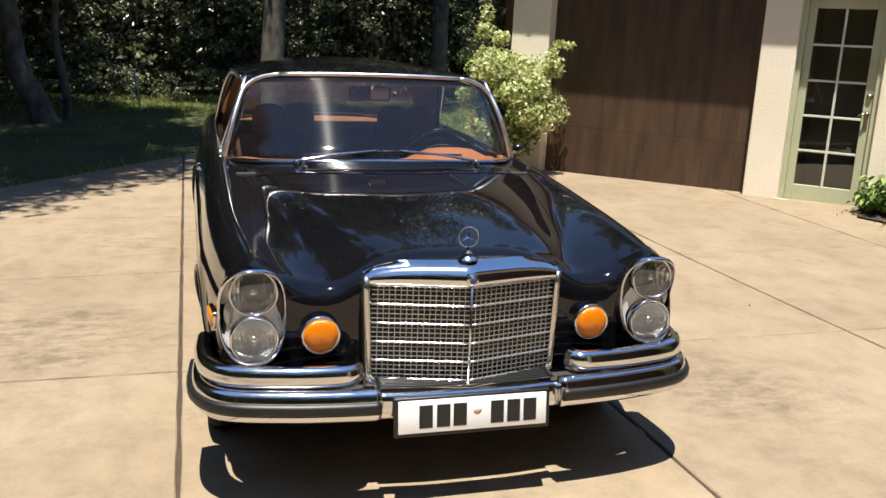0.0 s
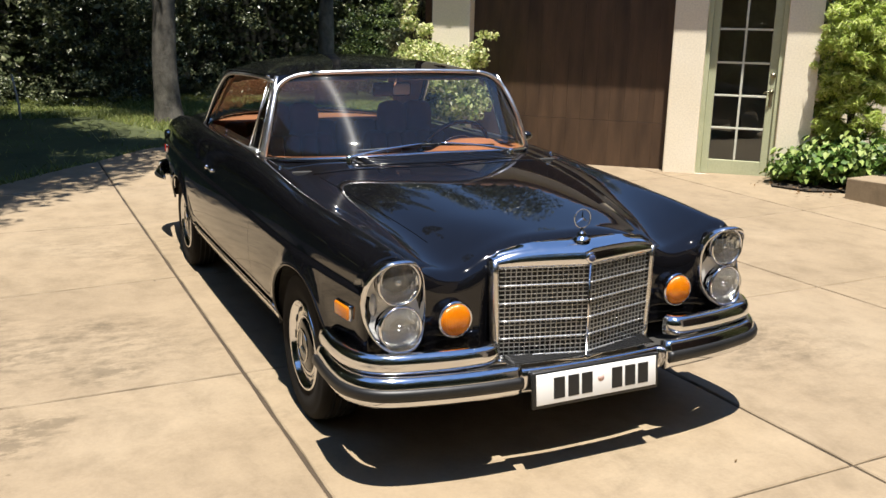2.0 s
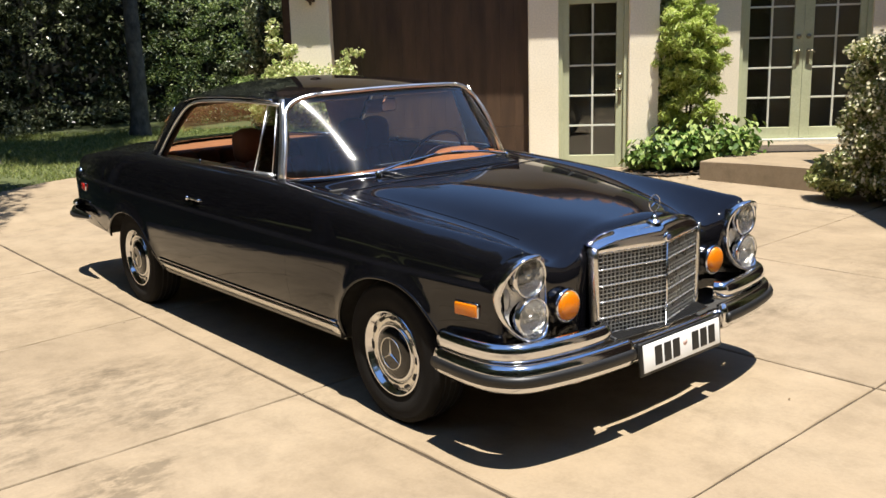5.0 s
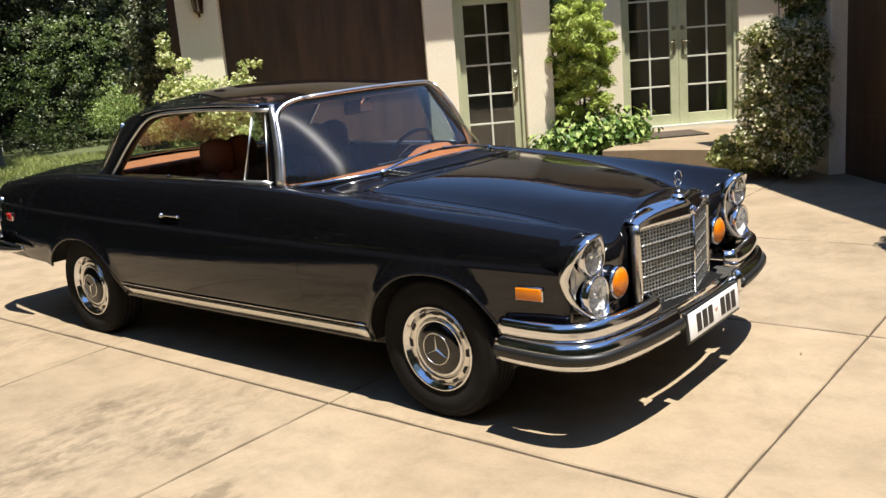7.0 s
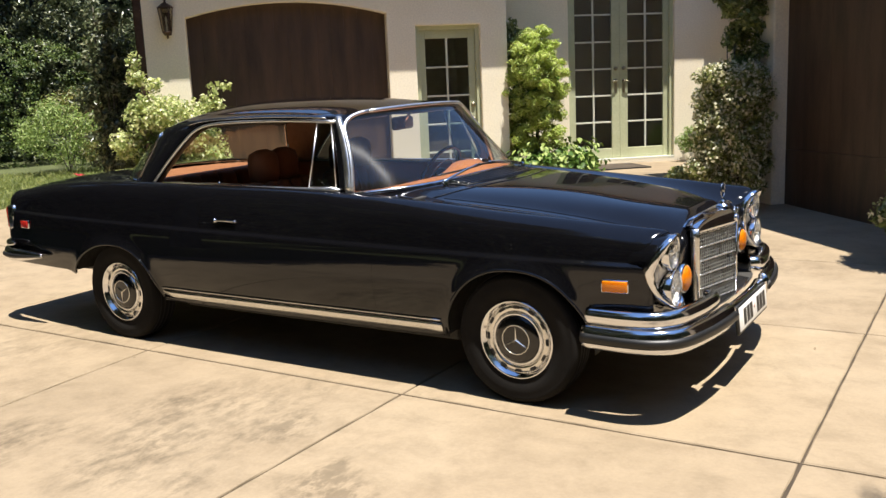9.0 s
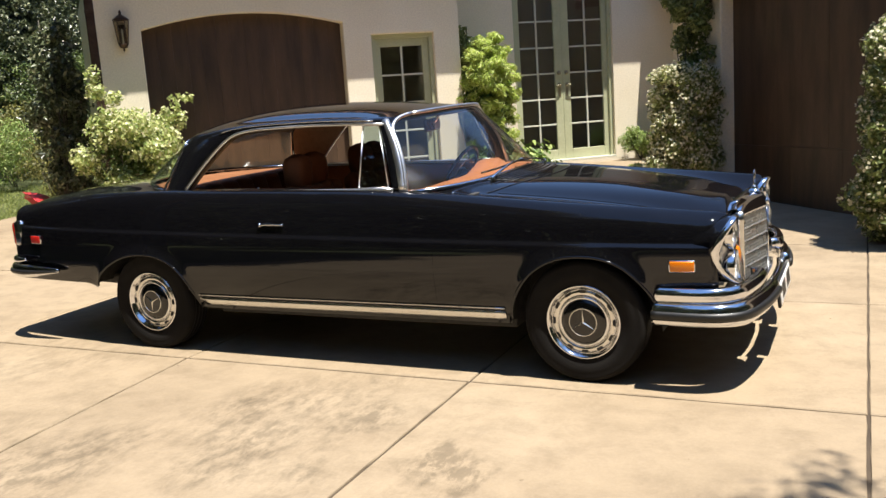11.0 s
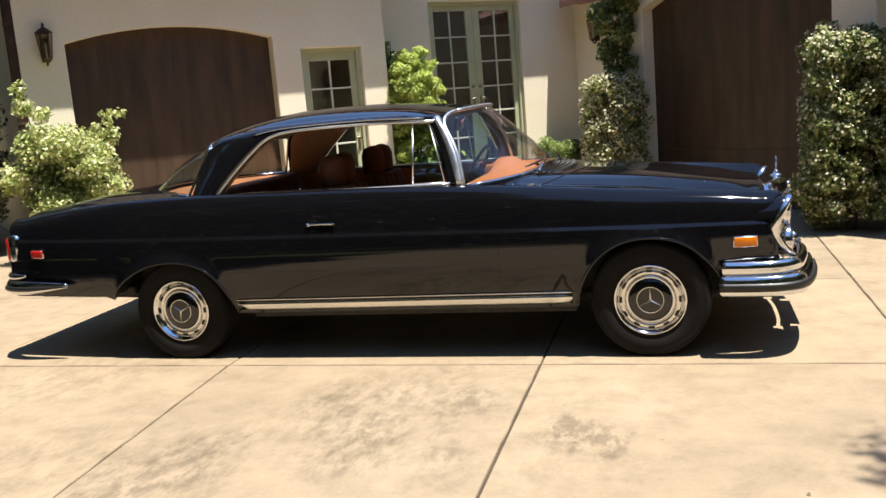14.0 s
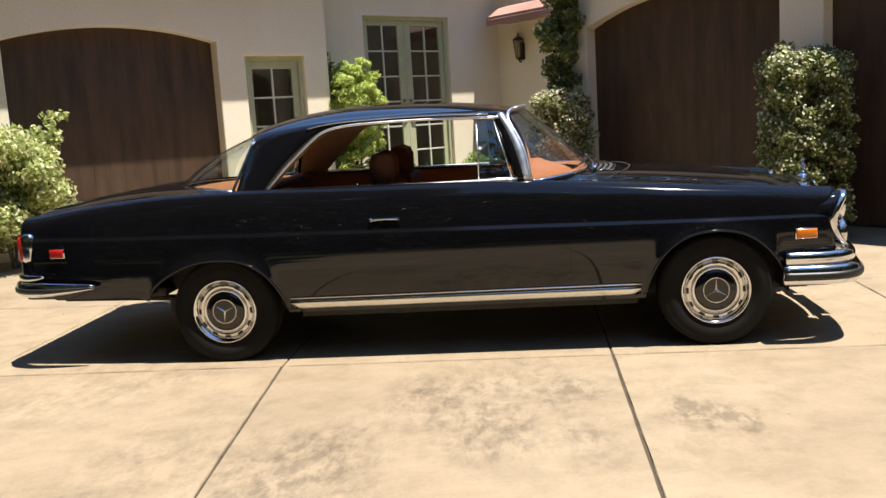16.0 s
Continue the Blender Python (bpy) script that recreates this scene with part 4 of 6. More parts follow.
def build_grille():
    g = new("grille")
    g.parent = car
    g["label"] = "chrome radiator grille with a fine mesh"
    half, z0, z1 = 0.322, 0.412, 0.740
    # shell: a hollow chrome case with a broad rounded brow
    cols = 33
    rows = []
    for k in range(cols):
        s = -1 + 2 * k / (cols - 1)
        x = 0.352 * s
        edge = abs(s) ** 6 * 0.030
        arc = 0.012 * (1 - s * s)
        yv = grille_y(x)
        rows.append([(x * 0.93, yv + 0.012, z1 - 0.006), (x * 0.95, yv - 0.008, z1 + 0.002), (x * 0.965, yv - 0.012, z1 + 0.012 + arc * 0.3), (x * 0.975, yv - 0.008, z1 + 0.034 + arc * 0.6 - edge * 0.3),
                     (x * 0.985, yv + 0.012, z1 + 0.054 + arc - edge * 0.7), (x * 0.985, yv + 0.045, z1 + 0.067 + arc - edge), (x * 0.97, -0.66, z1 + 0.071 + arc - edge), (x * 0.95, -0.61, z1 + 0.06 - edge)])
    mesh_part("brow", [v for r in rows for v in r], [tuple(reversed(f)) for f in grid_faces(cols, 8)], CHROME, g, "broad polished chrome brow")
    for sx in (-1, 1):
        yv = grille_y(0.34)
        rings = []
        for z in (z0 - 0.03, z0 + 0.03, 0.58, z1 - 0.02, z1 + 0.025):
            t = (z - z0) / (z1 - z0)
            w = 0.330 + 0.012 * t
            rings.append([(sx * (w - 0.014), yv + 0.01, z), (sx * (w - 0.012), yv - 0.010, z), (sx * (w + 0.002), yv - 0.013, z), (sx * (w + 0.009), yv - 0.006, z), (sx * (w + 0.013), yv + 0.012, z), (sx * (w + 0.012), -0.65, z)])
        mesh_part("side_shell", *loft(rings if sx > 0 else [list(reversed(r)) for r in rings]), SATIN, g)
        xs = [sx * 0.338 * k / 12 for k in range(13)]
        path = [(x, grille_y(x) - 0.004, z0 - 0.018) for x in xs]
        mesh_part("lower_bar", *tube(path, 0.012, 8), CHROME, g)
        for k in range(6):
            z = z0 + (z1 - z0) * k / 5
            path = [(x * 0.955, grille_y(x) - 0.004, z) for x in xs]
            mesh_part("bar", *tube(path, 0.0045, 8, 0.95), GRILLEBAR, g)
        # mesh behind the bars
        bm = bmesh.new()
        for k in range(1, 17):
            x = sx * half * k / 17
            y = grille_y(x) - 0.003
            box(bm, (x - 0.0010, y, z0), (x + 0.0010, y + 0.006, z1))
        for i in range(5):
            for j in range(1, 4):
                z = z0 + (z1 - z0) * (i + j / 4) / 5
                v = [bm.verts.new(p) for p in ((0, grille_y(0) - 0.002, z - 0.0009), (sx * half, grille_y(half) - 0.002, z - 0.0009), (sx * half, grille_y(half) - 0.002, z + 0.0009), (0, grille_y(0) - 0.002, z + 0.0009),
                                                (0, grille_y(0) + 0.005, z - 0.0009), (sx * half, grille_y(half) + 0.005, z - 0.0009), (sx * half, grille_y(half) + 0.005, z + 0.0009), (0, grille_y(0) + 0.005, z + 0.0009))]
                for f in ((0, 1, 2, 3), (4, 7, 6, 5), (0, 4, 5, 1), (3, 2, 6, 7)):
                    bm.faces.new([v[q] for q in f])
        part("grille_mesh", bm, GRILLEMETAL, g, "fine bright metal mesh", smooth=False)
    mesh_part("centre_bar", *tube([(0, grille_y(0) - 0.008, z0 - 0.015), (0, grille_y(0) - 0.008, z1 + 0.006)], 0.0048, 8), CHROME, g)
    box_part("radiator", (-0.325, -0.662, z0 - 0.03), (0.325, -0.655, z1 + 0.02), DARK, g, bevel=0)
    badge = mesh_part("badge", *lathe([(0.001, -0.006), (0.012, -0.006), (0.019, -0.004), (0.021, 0.001), (0.018, 0.008)], 24, "y"), CHROME, g, "round enamel badge")
    badge.location = (0, grille_y(0) - 0.010, z1 + 0.028)
    disc = mesh_part("badge_face", *lathe([(0.001, -0.0075), (0.013, -0.0072), (0.0135, -0.004)], 20, "y"), plain("badge_blue", (0.05, 0.07, 0.16), 0.3), g)
    disc.location = (0, grille_y(0) - 0.010, z1 + 0.028)


build_grille()


def build_ornament():
    o = new("hood_ornament")
    o.parent = car
    o.matrix_basis = pose(0, -0.70, 0.824) @ Matrix.Scale(0.82, 4)
    o["label"] = "upright chrome ring ornament with three spokes"
    mesh_part("pedestal", *lathe([(0.042, -0.004), (0.040, 0.004), (0.026, 0.010), (0.018, 0.018), (0.022, 0.024), (0.012, 0.030), (0.007, 0.040), (0.005, 0.052)], 24, "z"), CHROME, o)
    c, r = Vector((0, 0, 0.092)), 0.042
    ring = [c + Vector((r * math.cos(q), 0, r * math.sin(q))) for q in (2 * math.pi * k / 36 for k in range(36))]
    made = [tube(ring, 0.0028, 8, closed=True, up=Vector((0, 1, 0)))]
    for k in range(3):
        q = math.pi / 2 + 2 * math.pi * k / 3
        tip, side = c + Vector((r * math.cos(q), 0, r * math.sin(q))), Vector((-math.sin(q), 0, math.cos(q))) * 0.0055
        f, b = Vector((0, -0.005, 0)), Vector((0, 0.005, 0))
        made.append(([tuple(c + f), tuple(c + side), tuple(tip), tuple(c - side), tuple(c + b)], [(0, 1, 2), (0, 2, 3), (4, 2, 1), (4, 3, 2)]))
    mesh_part("emblem", *join(*made), CHROME, o, smooth=False)


build_ornament()


def oval(cx, cz, rx, rz, k, n=40, power=2.6):
    out = []
    for i in range(n):
        a = 2 * math.pi * i / n
        c, s = math.cos(a), math.sin(a)
        out.append((cx + k * rx * math.copysign(abs(c) ** (2 / power), c), cz + k * rz * math.copysign(abs(s) ** (2 / power), s)))
    return out


def build_headlamp(sx):
    h = new("headlamp")
    h.parent = car
    h["label"] = "upright oval chrome headlamp with two round lamps"
    cx, cz, rx, rz = sx * 0.709, 0.650, 0.109, 0.157

    def lean(z):
        return 0.06 * (z - 0.65) - 0.016

    def wrap(x, z):
        """How far the face sweeps back round the wing, in a blunt point at mid height."""
        out = sx * (x - cx) / rx
        if out < 0:
            return 0.062 * out * out
        return 0.092 * out * out * (1 - (0.70 if z > cz else 0.30) * min(1.0, abs(z - cz) / rz))

    def shell(steps):
        rings = []
        for k, y in steps:
            ring = []
            for x, z in oval(cx, cz, rx, rz, k):
                back = wrap(x, z) + 0.010 if y < -0.59 else 0
                ring.append((x, y + lean(z) + back, z))
            rings.append(ring if sx > 0 else list(reversed(ring)))
        return loft(rings, True, False)

    mesh_part("bucket", *shell(((0.92, -0.46), (0.94, -0.57), (0.96, -0.640), (0.985, -0.690), (0.975, -0.694))), PAINT, h, "gloss black lamp housing")
    mesh_part("bezel", *shell(((0.985, -0.684), (1.014, -0.690), (1.018, -0.700), (1.004, -0.711), (0.968, -0.717), (0.948, -0.713), (0.928, -0.702), (0.89, -0.67))), CHROME, h, "polished chrome bezel")
    bm = bmesh.new()
    loops = [oval(cx, cz, rx, rz, 0.9), *([(cx - sx * 0.002 + 0.0755 * math.cos(a), cz + dz + 0.0755 * math.sin(a)) for a in (2 * math.pi * k / 32 for k in range(32))] for dz in (0.077, -0.077))]
    for loop in loops:
        vs = [bm.verts.new((x, -0.654 + lean(z) + 0.8 * wrap(x, z), z)) for x, z in loop]
        for k in range(len(vs)):
            bm.edges.new((vs[k], vs[(k + 1) % len(vs)]))
    bmesh.ops.triangle_fill(bm, use_beauty=True, use_dissolve=False, edges=bm.edges[:])
    part("pan", bm, SILVERPAN, h, "silvered pan round the lamps")
    for dz in (0.077, -0.077):
        z = cz + dz
        y = -0.668 + lean(z)
        ux = cx - sx * 0.002
        lamp = mesh_part("lamp_ring", *lathe([(0.078, 0.02), (0.079, -0.006), (0.076, -0.013), (0.071, -0.011), (0.069, -0.004)], 36, "y"), CHROME, h)
        lamp.location = (ux, y, z)
        refl = mesh_part("reflector", *lathe([(0.071, -0.004), (0.064, 0.018), (0.048, 0.040), (0.026, 0.055), (0.002, 0.060)], 32, "y"), REFLECTOR, lamp)
        bulb = mesh_part("bulb_shield", *lathe([(0.001, -0.004), (0.010, -0.002), (0.012, 0.010), (0.006, 0.04)], 16, "y"), SATIN, lamp)
        face = mesh_part("lens", *lathe([(0.071, -0.005), (0.062, -0.013), (0.044, -0.021), (0.022, -0.026), (0.001, -0.0275)], 32, "y"), LENS, lamp, "clear domed glass lens")
        face.visible_shadow = False
    park = mesh_part("parking_lens", *moved(lathe([(0.001, -0.010), (0.018, -0.008), (0.024, 0.0)], 20, "y"), Matrix.Diagonal((0.62, 1, 1.7, 1))), plain("parking_glass", (0.6, 0.6, 0.58), 0.12, 0.3), h)
    park.location = (cx + sx * 0.076, -0.640, cz + 0.0)


for sx in (-1, 1):
    build_headlamp(sx)


def fog_lamp(sx):
    f = new("fog_lamp")
    f.parent = car
    f.location = (sx * 0.488, -0.642, 0.568)
    f["label"] = "round amber lamp in a chrome ring"
    mesh_part("ring", *lathe([(0.055, 0.04), (0.060, 0.01), (0.066, -0.012), (0.067, -0.024), (0.062, -0.031), (0.057, -0.028)], 32, "y"), CHROME, f)
    mesh_part("lens", *lathe([(0.058, -0.026), (0.053, -0.038), (0.036, -0.046), (0.001, -0.049)], 32, "y"), AMBER, f, "ribbed amber lens")


for sx in (-1, 1):
    fog_lamp(sx)


# ---- car: bumpers ----
def blade(z0, z1, out, n=9):
    """A rounded bumper profile, as (out, up)."""
    zc, h = (z0 + z1) / 2, (z1 - z0) / 2
    front = [(out * math.cos(a) ** 0.7, zc + h * math.sin(a)) for a in (math.pi * (k / (n - 1) - 0.5) for k in range(n))]
    return front + [(-0.022, z1 - 0.006), (-0.022, z0 + 0.006)]


def bumper_path(pts, z=0.0, per=7):
    return [(p.x * 1.014, p.y, z) for p in smoothed([(x, y, 0) for x, y in pts], per)]


FRONT_LOW = bumper_path([(-0.858, -0.345), (-0.868, -0.53), (-0.850, -0.655), (-0.775, -0.742), (-0.60, -0.790), (-0.44, -0.812), (-0.31, -0.820)])
FRONT_UP = bumper_path([(-0.846, -0.36), (-0.852, -0.51), (-0.832, -0.635), (-0.760, -0.715), (-0.60, -0.757), (-0.47, -0.772), (-0.40, -0.768), (-0.378, -0.735)])


def front_bumper():
    b = new("front_bumper")
    b.parent = car
    b["label"] = "two-tier chrome bumper with black rubber strip"
    low = sweep(FRONT_LOW, [(o, u) for o, u in blade(0.318, 0.428, 0.030)])
    rub = sweep(FRONT_LOW, [(0.022, 0.352), (0.034, 0.350), (0.043, 0.362), (0.044, 0.378), (0.038, 0.392), (0.022, 0.393)])
    up = sweep(FRONT_UP, blade(0.422, 0.500, 0.032))
    for made, nm, mat in ((low, "lower_blade", CHROME), (rub, "rubber_strip", RUBBER), (up, "upper_blade", CHROME)):
        both(nm, made, mat, b)
    mid = [(0.315, -0.800), (0.16, -0.815), (0.0, -0.818), (-0.16, -0.815), (-0.315, -0.800)]
    path = bumper_path(list(reversed(mid)))
    mesh_part("centre_blade", *sweep(path, blade(0.315, 0.405, 0.018)), CHROME, b, "dipped chrome centre section")
    top = [[(x, y + 0.041, 0.402), (x, y + 0.20, 0.420)] for x, y, _ in path]
    mesh_part("apron", [v for r in top for v in r], grid_faces(len(top), 2), SATIN, b, "slatted chrome apron behind the plate")
    for k in range(1, 9):
        yy = 0.045 + k * 0.009
        mesh_part("apron_rib", *tube([(x * 0.97, y + yy, 0.4035 + 0.0018 * k) for x, y, _ in path], 0.0028, 5), RUBBER, b)
    # valance that closes the gap behind the blades but for a slit
    strip = []
    for x, y, _ in FRONT_LOW:
        if y < -0.40:
            gap = 0.088 + 0.048 * ease(0.62, 0.86, abs(x))
            turn = ease(0.70, 0.87, abs(x))
            strip.append([(x + gap * turn, y + gap * (1 - turn), 0.352), (x * 0.80, -0.46, 0.362)])
    both("valance", ([v for r in strip for v in r], grid_faces(len(strip), 2)), DARK, b, "black valance behind the bumper")
    return b


front_bumper()
REAR_LOW = bumper_path([(-0.72, 4.02), (-0.80, 3.96), (-0.838, 3.86), (-0.852, 3.72), (-0.858, 3.50)])


def rear_bumper():
    b = new("rear_bumper")
    b.parent = car
    b["label"] = "chrome wrap-round rear bumper with rubber strip"
    prof = [(o, u + 0.08) for o, u in blade(0.345, 0.435, 0.034)]
    rub = [(0.024, 0.452), (0.036, 0.451), (0.044, 0.460), (0.044, 0.472), (0.038, 0.481), (0.024, 0.482)]
    upper = [(o - 0.012, u) for o, u in blade(0.512, 0.560, 0.026)]
    for prof_, nm, mat in ((prof, "lower_blade", CHROME), (rub, "rubber_strip", RUBBER)):
        both(nm, sweep(REAR_LOW, prof_, taper=11), mat, b)
    both("upper_blade", sweep(REAR_LOW[:18], upper, taper=6), CHROME, b)
    mid = [(x, 4.02, 0) for x in np.linspace(0.72, -0.72, 9)]
    mesh_part("centre_blade", *sweep(mid, prof), CHROME, b)


rear_bumper()
for sx in (-1, 1):
    lamp = new("tail_lamp")
    lamp.parent = car
    lamp["label"] = "wrap-round red tail lamp in chrome"
    lamp.location = (sx * 0.70, 3.945, 0.70)
    bm = bmesh.new()
    box(bm, (-0.085, -0.06, -0.085), (0.085, 0.055, 0.085), 0.03)
    part("lens", bm, RED, lamp)
    bm = bmesh.new()
    box(bm, (-0.092, -0.06, -0.095), (0.092, 0.030, 0.095), 0.03)
    part("frame", bm, CHROME, lamp)


# ---- car: plate, with plain bars for the characters ----
def number_plate():
    p = new("number_plate")
    p.parent = car
    p.matrix_basis = pose(-0.002, -0.845, 0.330, -5, 0, 0)
    p["label"] = "white number plate with black characters in a black frame"
    bm = bmesh.new()
    box(bm, (-0.272, -0.004, -0.068), (0.272, 0.012, 0.068), 0.006)
    part("frame", bm, RUBBER, p)
    bm = bmesh.new()
    box(bm, (-0.258, -0.008, -0.054), (0.258, -0.003, 0.058), 0.002)
    part("face", bm, PLATE, p)
    for x in (-0.165, -0.105, -0.048, 0.082, 0.140, 0.198):
        box_part("character", (x - 0.023, -0.0095, -0.037), (x + 0.023, -0.007, 0.040), INK, p, bevel=0.0008)
    seal = mesh_part("seal", *lathe([(0.001, -0.0092), (0.014, -0.009), (0.014, -0.006)], 18, "y"), PINK, p, "faded round seal")
    seal.location = (0.012, 0, 0.012)


number_plate()


# ---- car: flank trim ----
def sill_trim():
    ys = np.linspace(0.40, 2.355, 30)
    for nm, z0, z1, mat, off in (("sill_moulding", 0.292, 0.345, SATIN, 0.006), ("sill_bead", 0.352, 0.366, CHROME, 0.008)):
        rings = []
        for y in ys:
            rings.append([(side_x(y, z0) + off - 0.008, y, z0), (side_x(y, z0) + off, y, z0 + 0.004), (side_x(y, (z0 + z1) / 2) + off + 0.002, y, (z0 + z1) / 2), (side_x(y, z1) + off, y, z1 - 0.003), (side_x(y, z1) + off - 0.008, y, z1)])
        both(nm, loft(rings), mat, label="bright sill moulding" if mat is SATIN else "")


sill_trim()


def door_gaps():
    for pts in ([(0.775, 0.385), (0.775, 0.55), (0.775, 0.68), (0.778, 0.80)], [(1.862, 0.385), (1.862, 0.70), (1.868, 0.945)]):
        line = smoothed([(0, y, z) for y, z in pts], 6)
        both("door_gap", tube([(side_x(p.y, p.z) - 0.0006, p.y, p.z) for p in line], 0.0009, 5), GAP)


door_gaps()


def hood_gap():
    for sx in (-1, 1):
        pts = []
        for y in np.linspace(-0.40, 0.50, 30):
            x = VALLEY_X(y) - 0.02
            pts.append((sx * x, y, deck(x, y) + 0.0003))
        mesh_part("hood_gap", *tube(pts, 0.0014, 5), GAP, car)
    back = []
    for k in range(41):
        s = -1 + 2 * k / 40
        x = 0.62 * s
        y = 0.36 + 0.20 * abs(s) ** 2.2
        back.append((x, y, deck(x, y) + 0.0004))
    mesh_part("hood_rear_gap", *tube(back, 0.0025, 5), DARK, car)
    mesh_part("hood_edge", *tube([(x, y - 0.0055, z) for x, y, z in back], 0.0030, 8), PAINT, car)


hood_gap()


def door_handle(sx):
    h = new("door_handle")
    h.parent = car
    y, z = 1.79, 0.782
    h.location = (sx * (side_x(y, z) + 0.0015), y, z)
    h["label"] = "chrome pull door handle"
    mesh_part("grip", *tube(smoothed([(0, -0.085, 0), (sx * 0.003, -0.07, 0.001), (sx * 0.004, 0.0, 0.003), (sx * 0.003, 0.055, 0.002), (0.0, 0.07, 0)], 5), 0.0058, 8), CHROME, h)
    for yy, size in ((-0.082, 0.8), (0.072, 1.1)):
        m = lathe([(0.012 * size, -0.004), (0.0115 * size, 0.006), (0.005, 0.012)], 14, "x")
        f = mesh_part("mount", *(m if sx > 0 else mirrored(m)), CHROME, h)
        f.location = (0, yy, 0)


for sx in (-1, 1):
    door_handle(sx)


def side_marker(sx, y, z, mat, nm, label, long=0.055):
    m = new(nm)
    m.parent = car
    turn = math.degrees(math.atan2(side_x(y + 0.05, z) - side_x(y - 0.05, z), 0.1))
    m.matrix_basis = pose(sx * side_x(y, z), y, z, 0, 0, -turn if sx > 0 else 180 + turn)
    m["label"] = label
    bm = bmesh.new()
    box(bm, (-0.012, -long - 0.005, -0.029), (0.007, long + 0.005, 0.029), 0.005)
    part("frame", bm, CHROME, m)
    bm = bmesh.new()
    box(bm, (-0.008, -long, -0.024), (0.014, long, 0.024), 0.005)
    part("lens", bm, mat, m)


for sx in (-1, 1):
    side_marker(sx, -0.475, 0.592, AMBER, "front_marker", "amber side marker lamp")
    side_marker(sx, 3.735, 0.672, RED, "rear_marker", "small red side marker lamp", 0.045)


# ---- car: cowl, wipers, mirrors ----
def cowl():
    v = new("cowl_vent")
    v.parent = car
    v["label"] = "black slatted cowl air vent"
    for k in range(5):
        y = 0.455 + 0.030 * k
        pts = []
        for s in np.linspace(-1, 1, 17):
            x = 0.385 * s
            yy = y + 0.055 * s * s
            pts.append((x, yy, deck(x, yy) + 0.004 + 0.0015 * k))
        mesh_part("slat", *tube(pts, 0.0062, 8, 0.9), BLACK, v)
    bed = []
    for s in np.linspace(-1, 1, 17):
        x = 0.400 * s
        bed.append([(x, yy, deck(x, yy) + 0.0025) for yy in (y + 0.055 * s * s for y in (0.440, 0.490, 0.545, 0.590))])
    mesh_part("recess", [p for r in bed for p in r], grid_faces(17, 4), DARK, v, "black recess under the slats")
    rim = []
    for k in range(60):
        a = 2 * math.pi * k / 60
        c, s = math.cos(a), math.sin(a)
        x = 0.405 * math.copysign(abs(c) ** 0.35, c)
        y = 0.515 + 0.075 * math.copysign(abs(s) ** 0.6, s) + 0.055 * (x / 0.385) ** 2
        rim.append((x, y, deck(x, y) + 0.002))
    mesh_part("rim", *tube(rim, 0.004, 6, closed=True), BLACK, v)
    for sx in (-1, 1):
        w = new("wiper")
        w.parent = car
        w["label"] = "chrome wiper arm with black blade"
        x0 = sx * 0.43
        y0 = 0.60
        base = Vector((x0, y0, deck(x0, y0) + 0.012))
        mesh_part("pivot", *moved(lathe([(0.016, -0.01), (0.015, 0.012), (0.008, 0.020), (0.001, 0.022)], 14, "z"), Matrix.Translation(base)), CHROME, w)
        tip = Vector((sx * 0.05, 0.632, 1.020))
        arm = smoothed([base + Vector((0, 0, 0.012)), base.lerp(tip, 0.45) + Vector((0, -0.016, 0.016)), tip + Vector((0, -0.016, 0.004))], 6)
        mesh_part("arm", *tube(arm, [0.0105 - 0.004 * k / (len(arm) - 1) for k in range(len(arm))], 8, 0.7), CHROME, w)
        blade_pts = [Vector((sx * x, 0.616 + 0.17 * (x / 0.6) ** 2, 0.998 + dz)) for x, dz in ((-0.04, 0.022), (0.1, 0.014), (0.25, 0.004), (0.38, -0.004))]
        mesh_part("blade", *tube(smoothed(blade_pts, 4), 0.0055, 6), RUBBER, w)
    for sx in (-1, 1):
        n = mesh_part("washer_nozzle", *lathe([(0.008, -0.004), (0.007, 0.005), (0.004, 0.010), (0.001, 0.011)], 12, "z"), CHROME, car)
        n.location = (sx * 0.735, 0.70, deck(0.735, 0.70))


cowl()


def door_mirror():
    m = new("door_mirror")
    m.parent = car
    m.matrix_basis = pose(0.800, 1.14, 0.945) @ Matrix.Scale(0.55, 4)
    m["label"] = "round chrome door mirror"
    mesh_part("stalk", *tube([(-0.02, 0.02, -0.03), (0.03, 0.0, 0.02), (0.07, -0.01, 0.045)], 0.010, 8), CHROME, m)
    shell = mesh_part("shell", *moved(lathe([(0.062, 0.022), (0.064, 0.010), (0.055, -0.012), (0.030, -0.032), (0.001, -0.038)], 24, "y"), Matrix.Diagonal((1, 1, 0.72, 1))), BLACK, m)
    shell.location = (0.085, 0, 0.055)
    face = mesh_part("mirror_glass", *moved(lathe([(0.060, 0.020), (0.001, 0.021)], 24, "y"), Matrix.Diagonal((1, 1, 0.72, 1))), CHROME, m)
    face.location = (0.085, 0, 0.055)


door_mirror()


# ---- car: cabin ----
def cushion(name, lo, hi, parent, bevel=0.04, label="", mat=None, tilt=0):
    bm = bmesh.new()
    c = [(a + b) / 2 for a, b in zip(lo, hi)]
    box(bm, lo, hi, bevel)
    ob = part(name, bm, mat or TAN, parent, label)
    if tilt:
        ob.matrix_basis = Matrix.Translation(c) @ pose(0, 0, 0, tilt, 0, 0) @ Matrix.Translation([-v for v in c])
    return ob


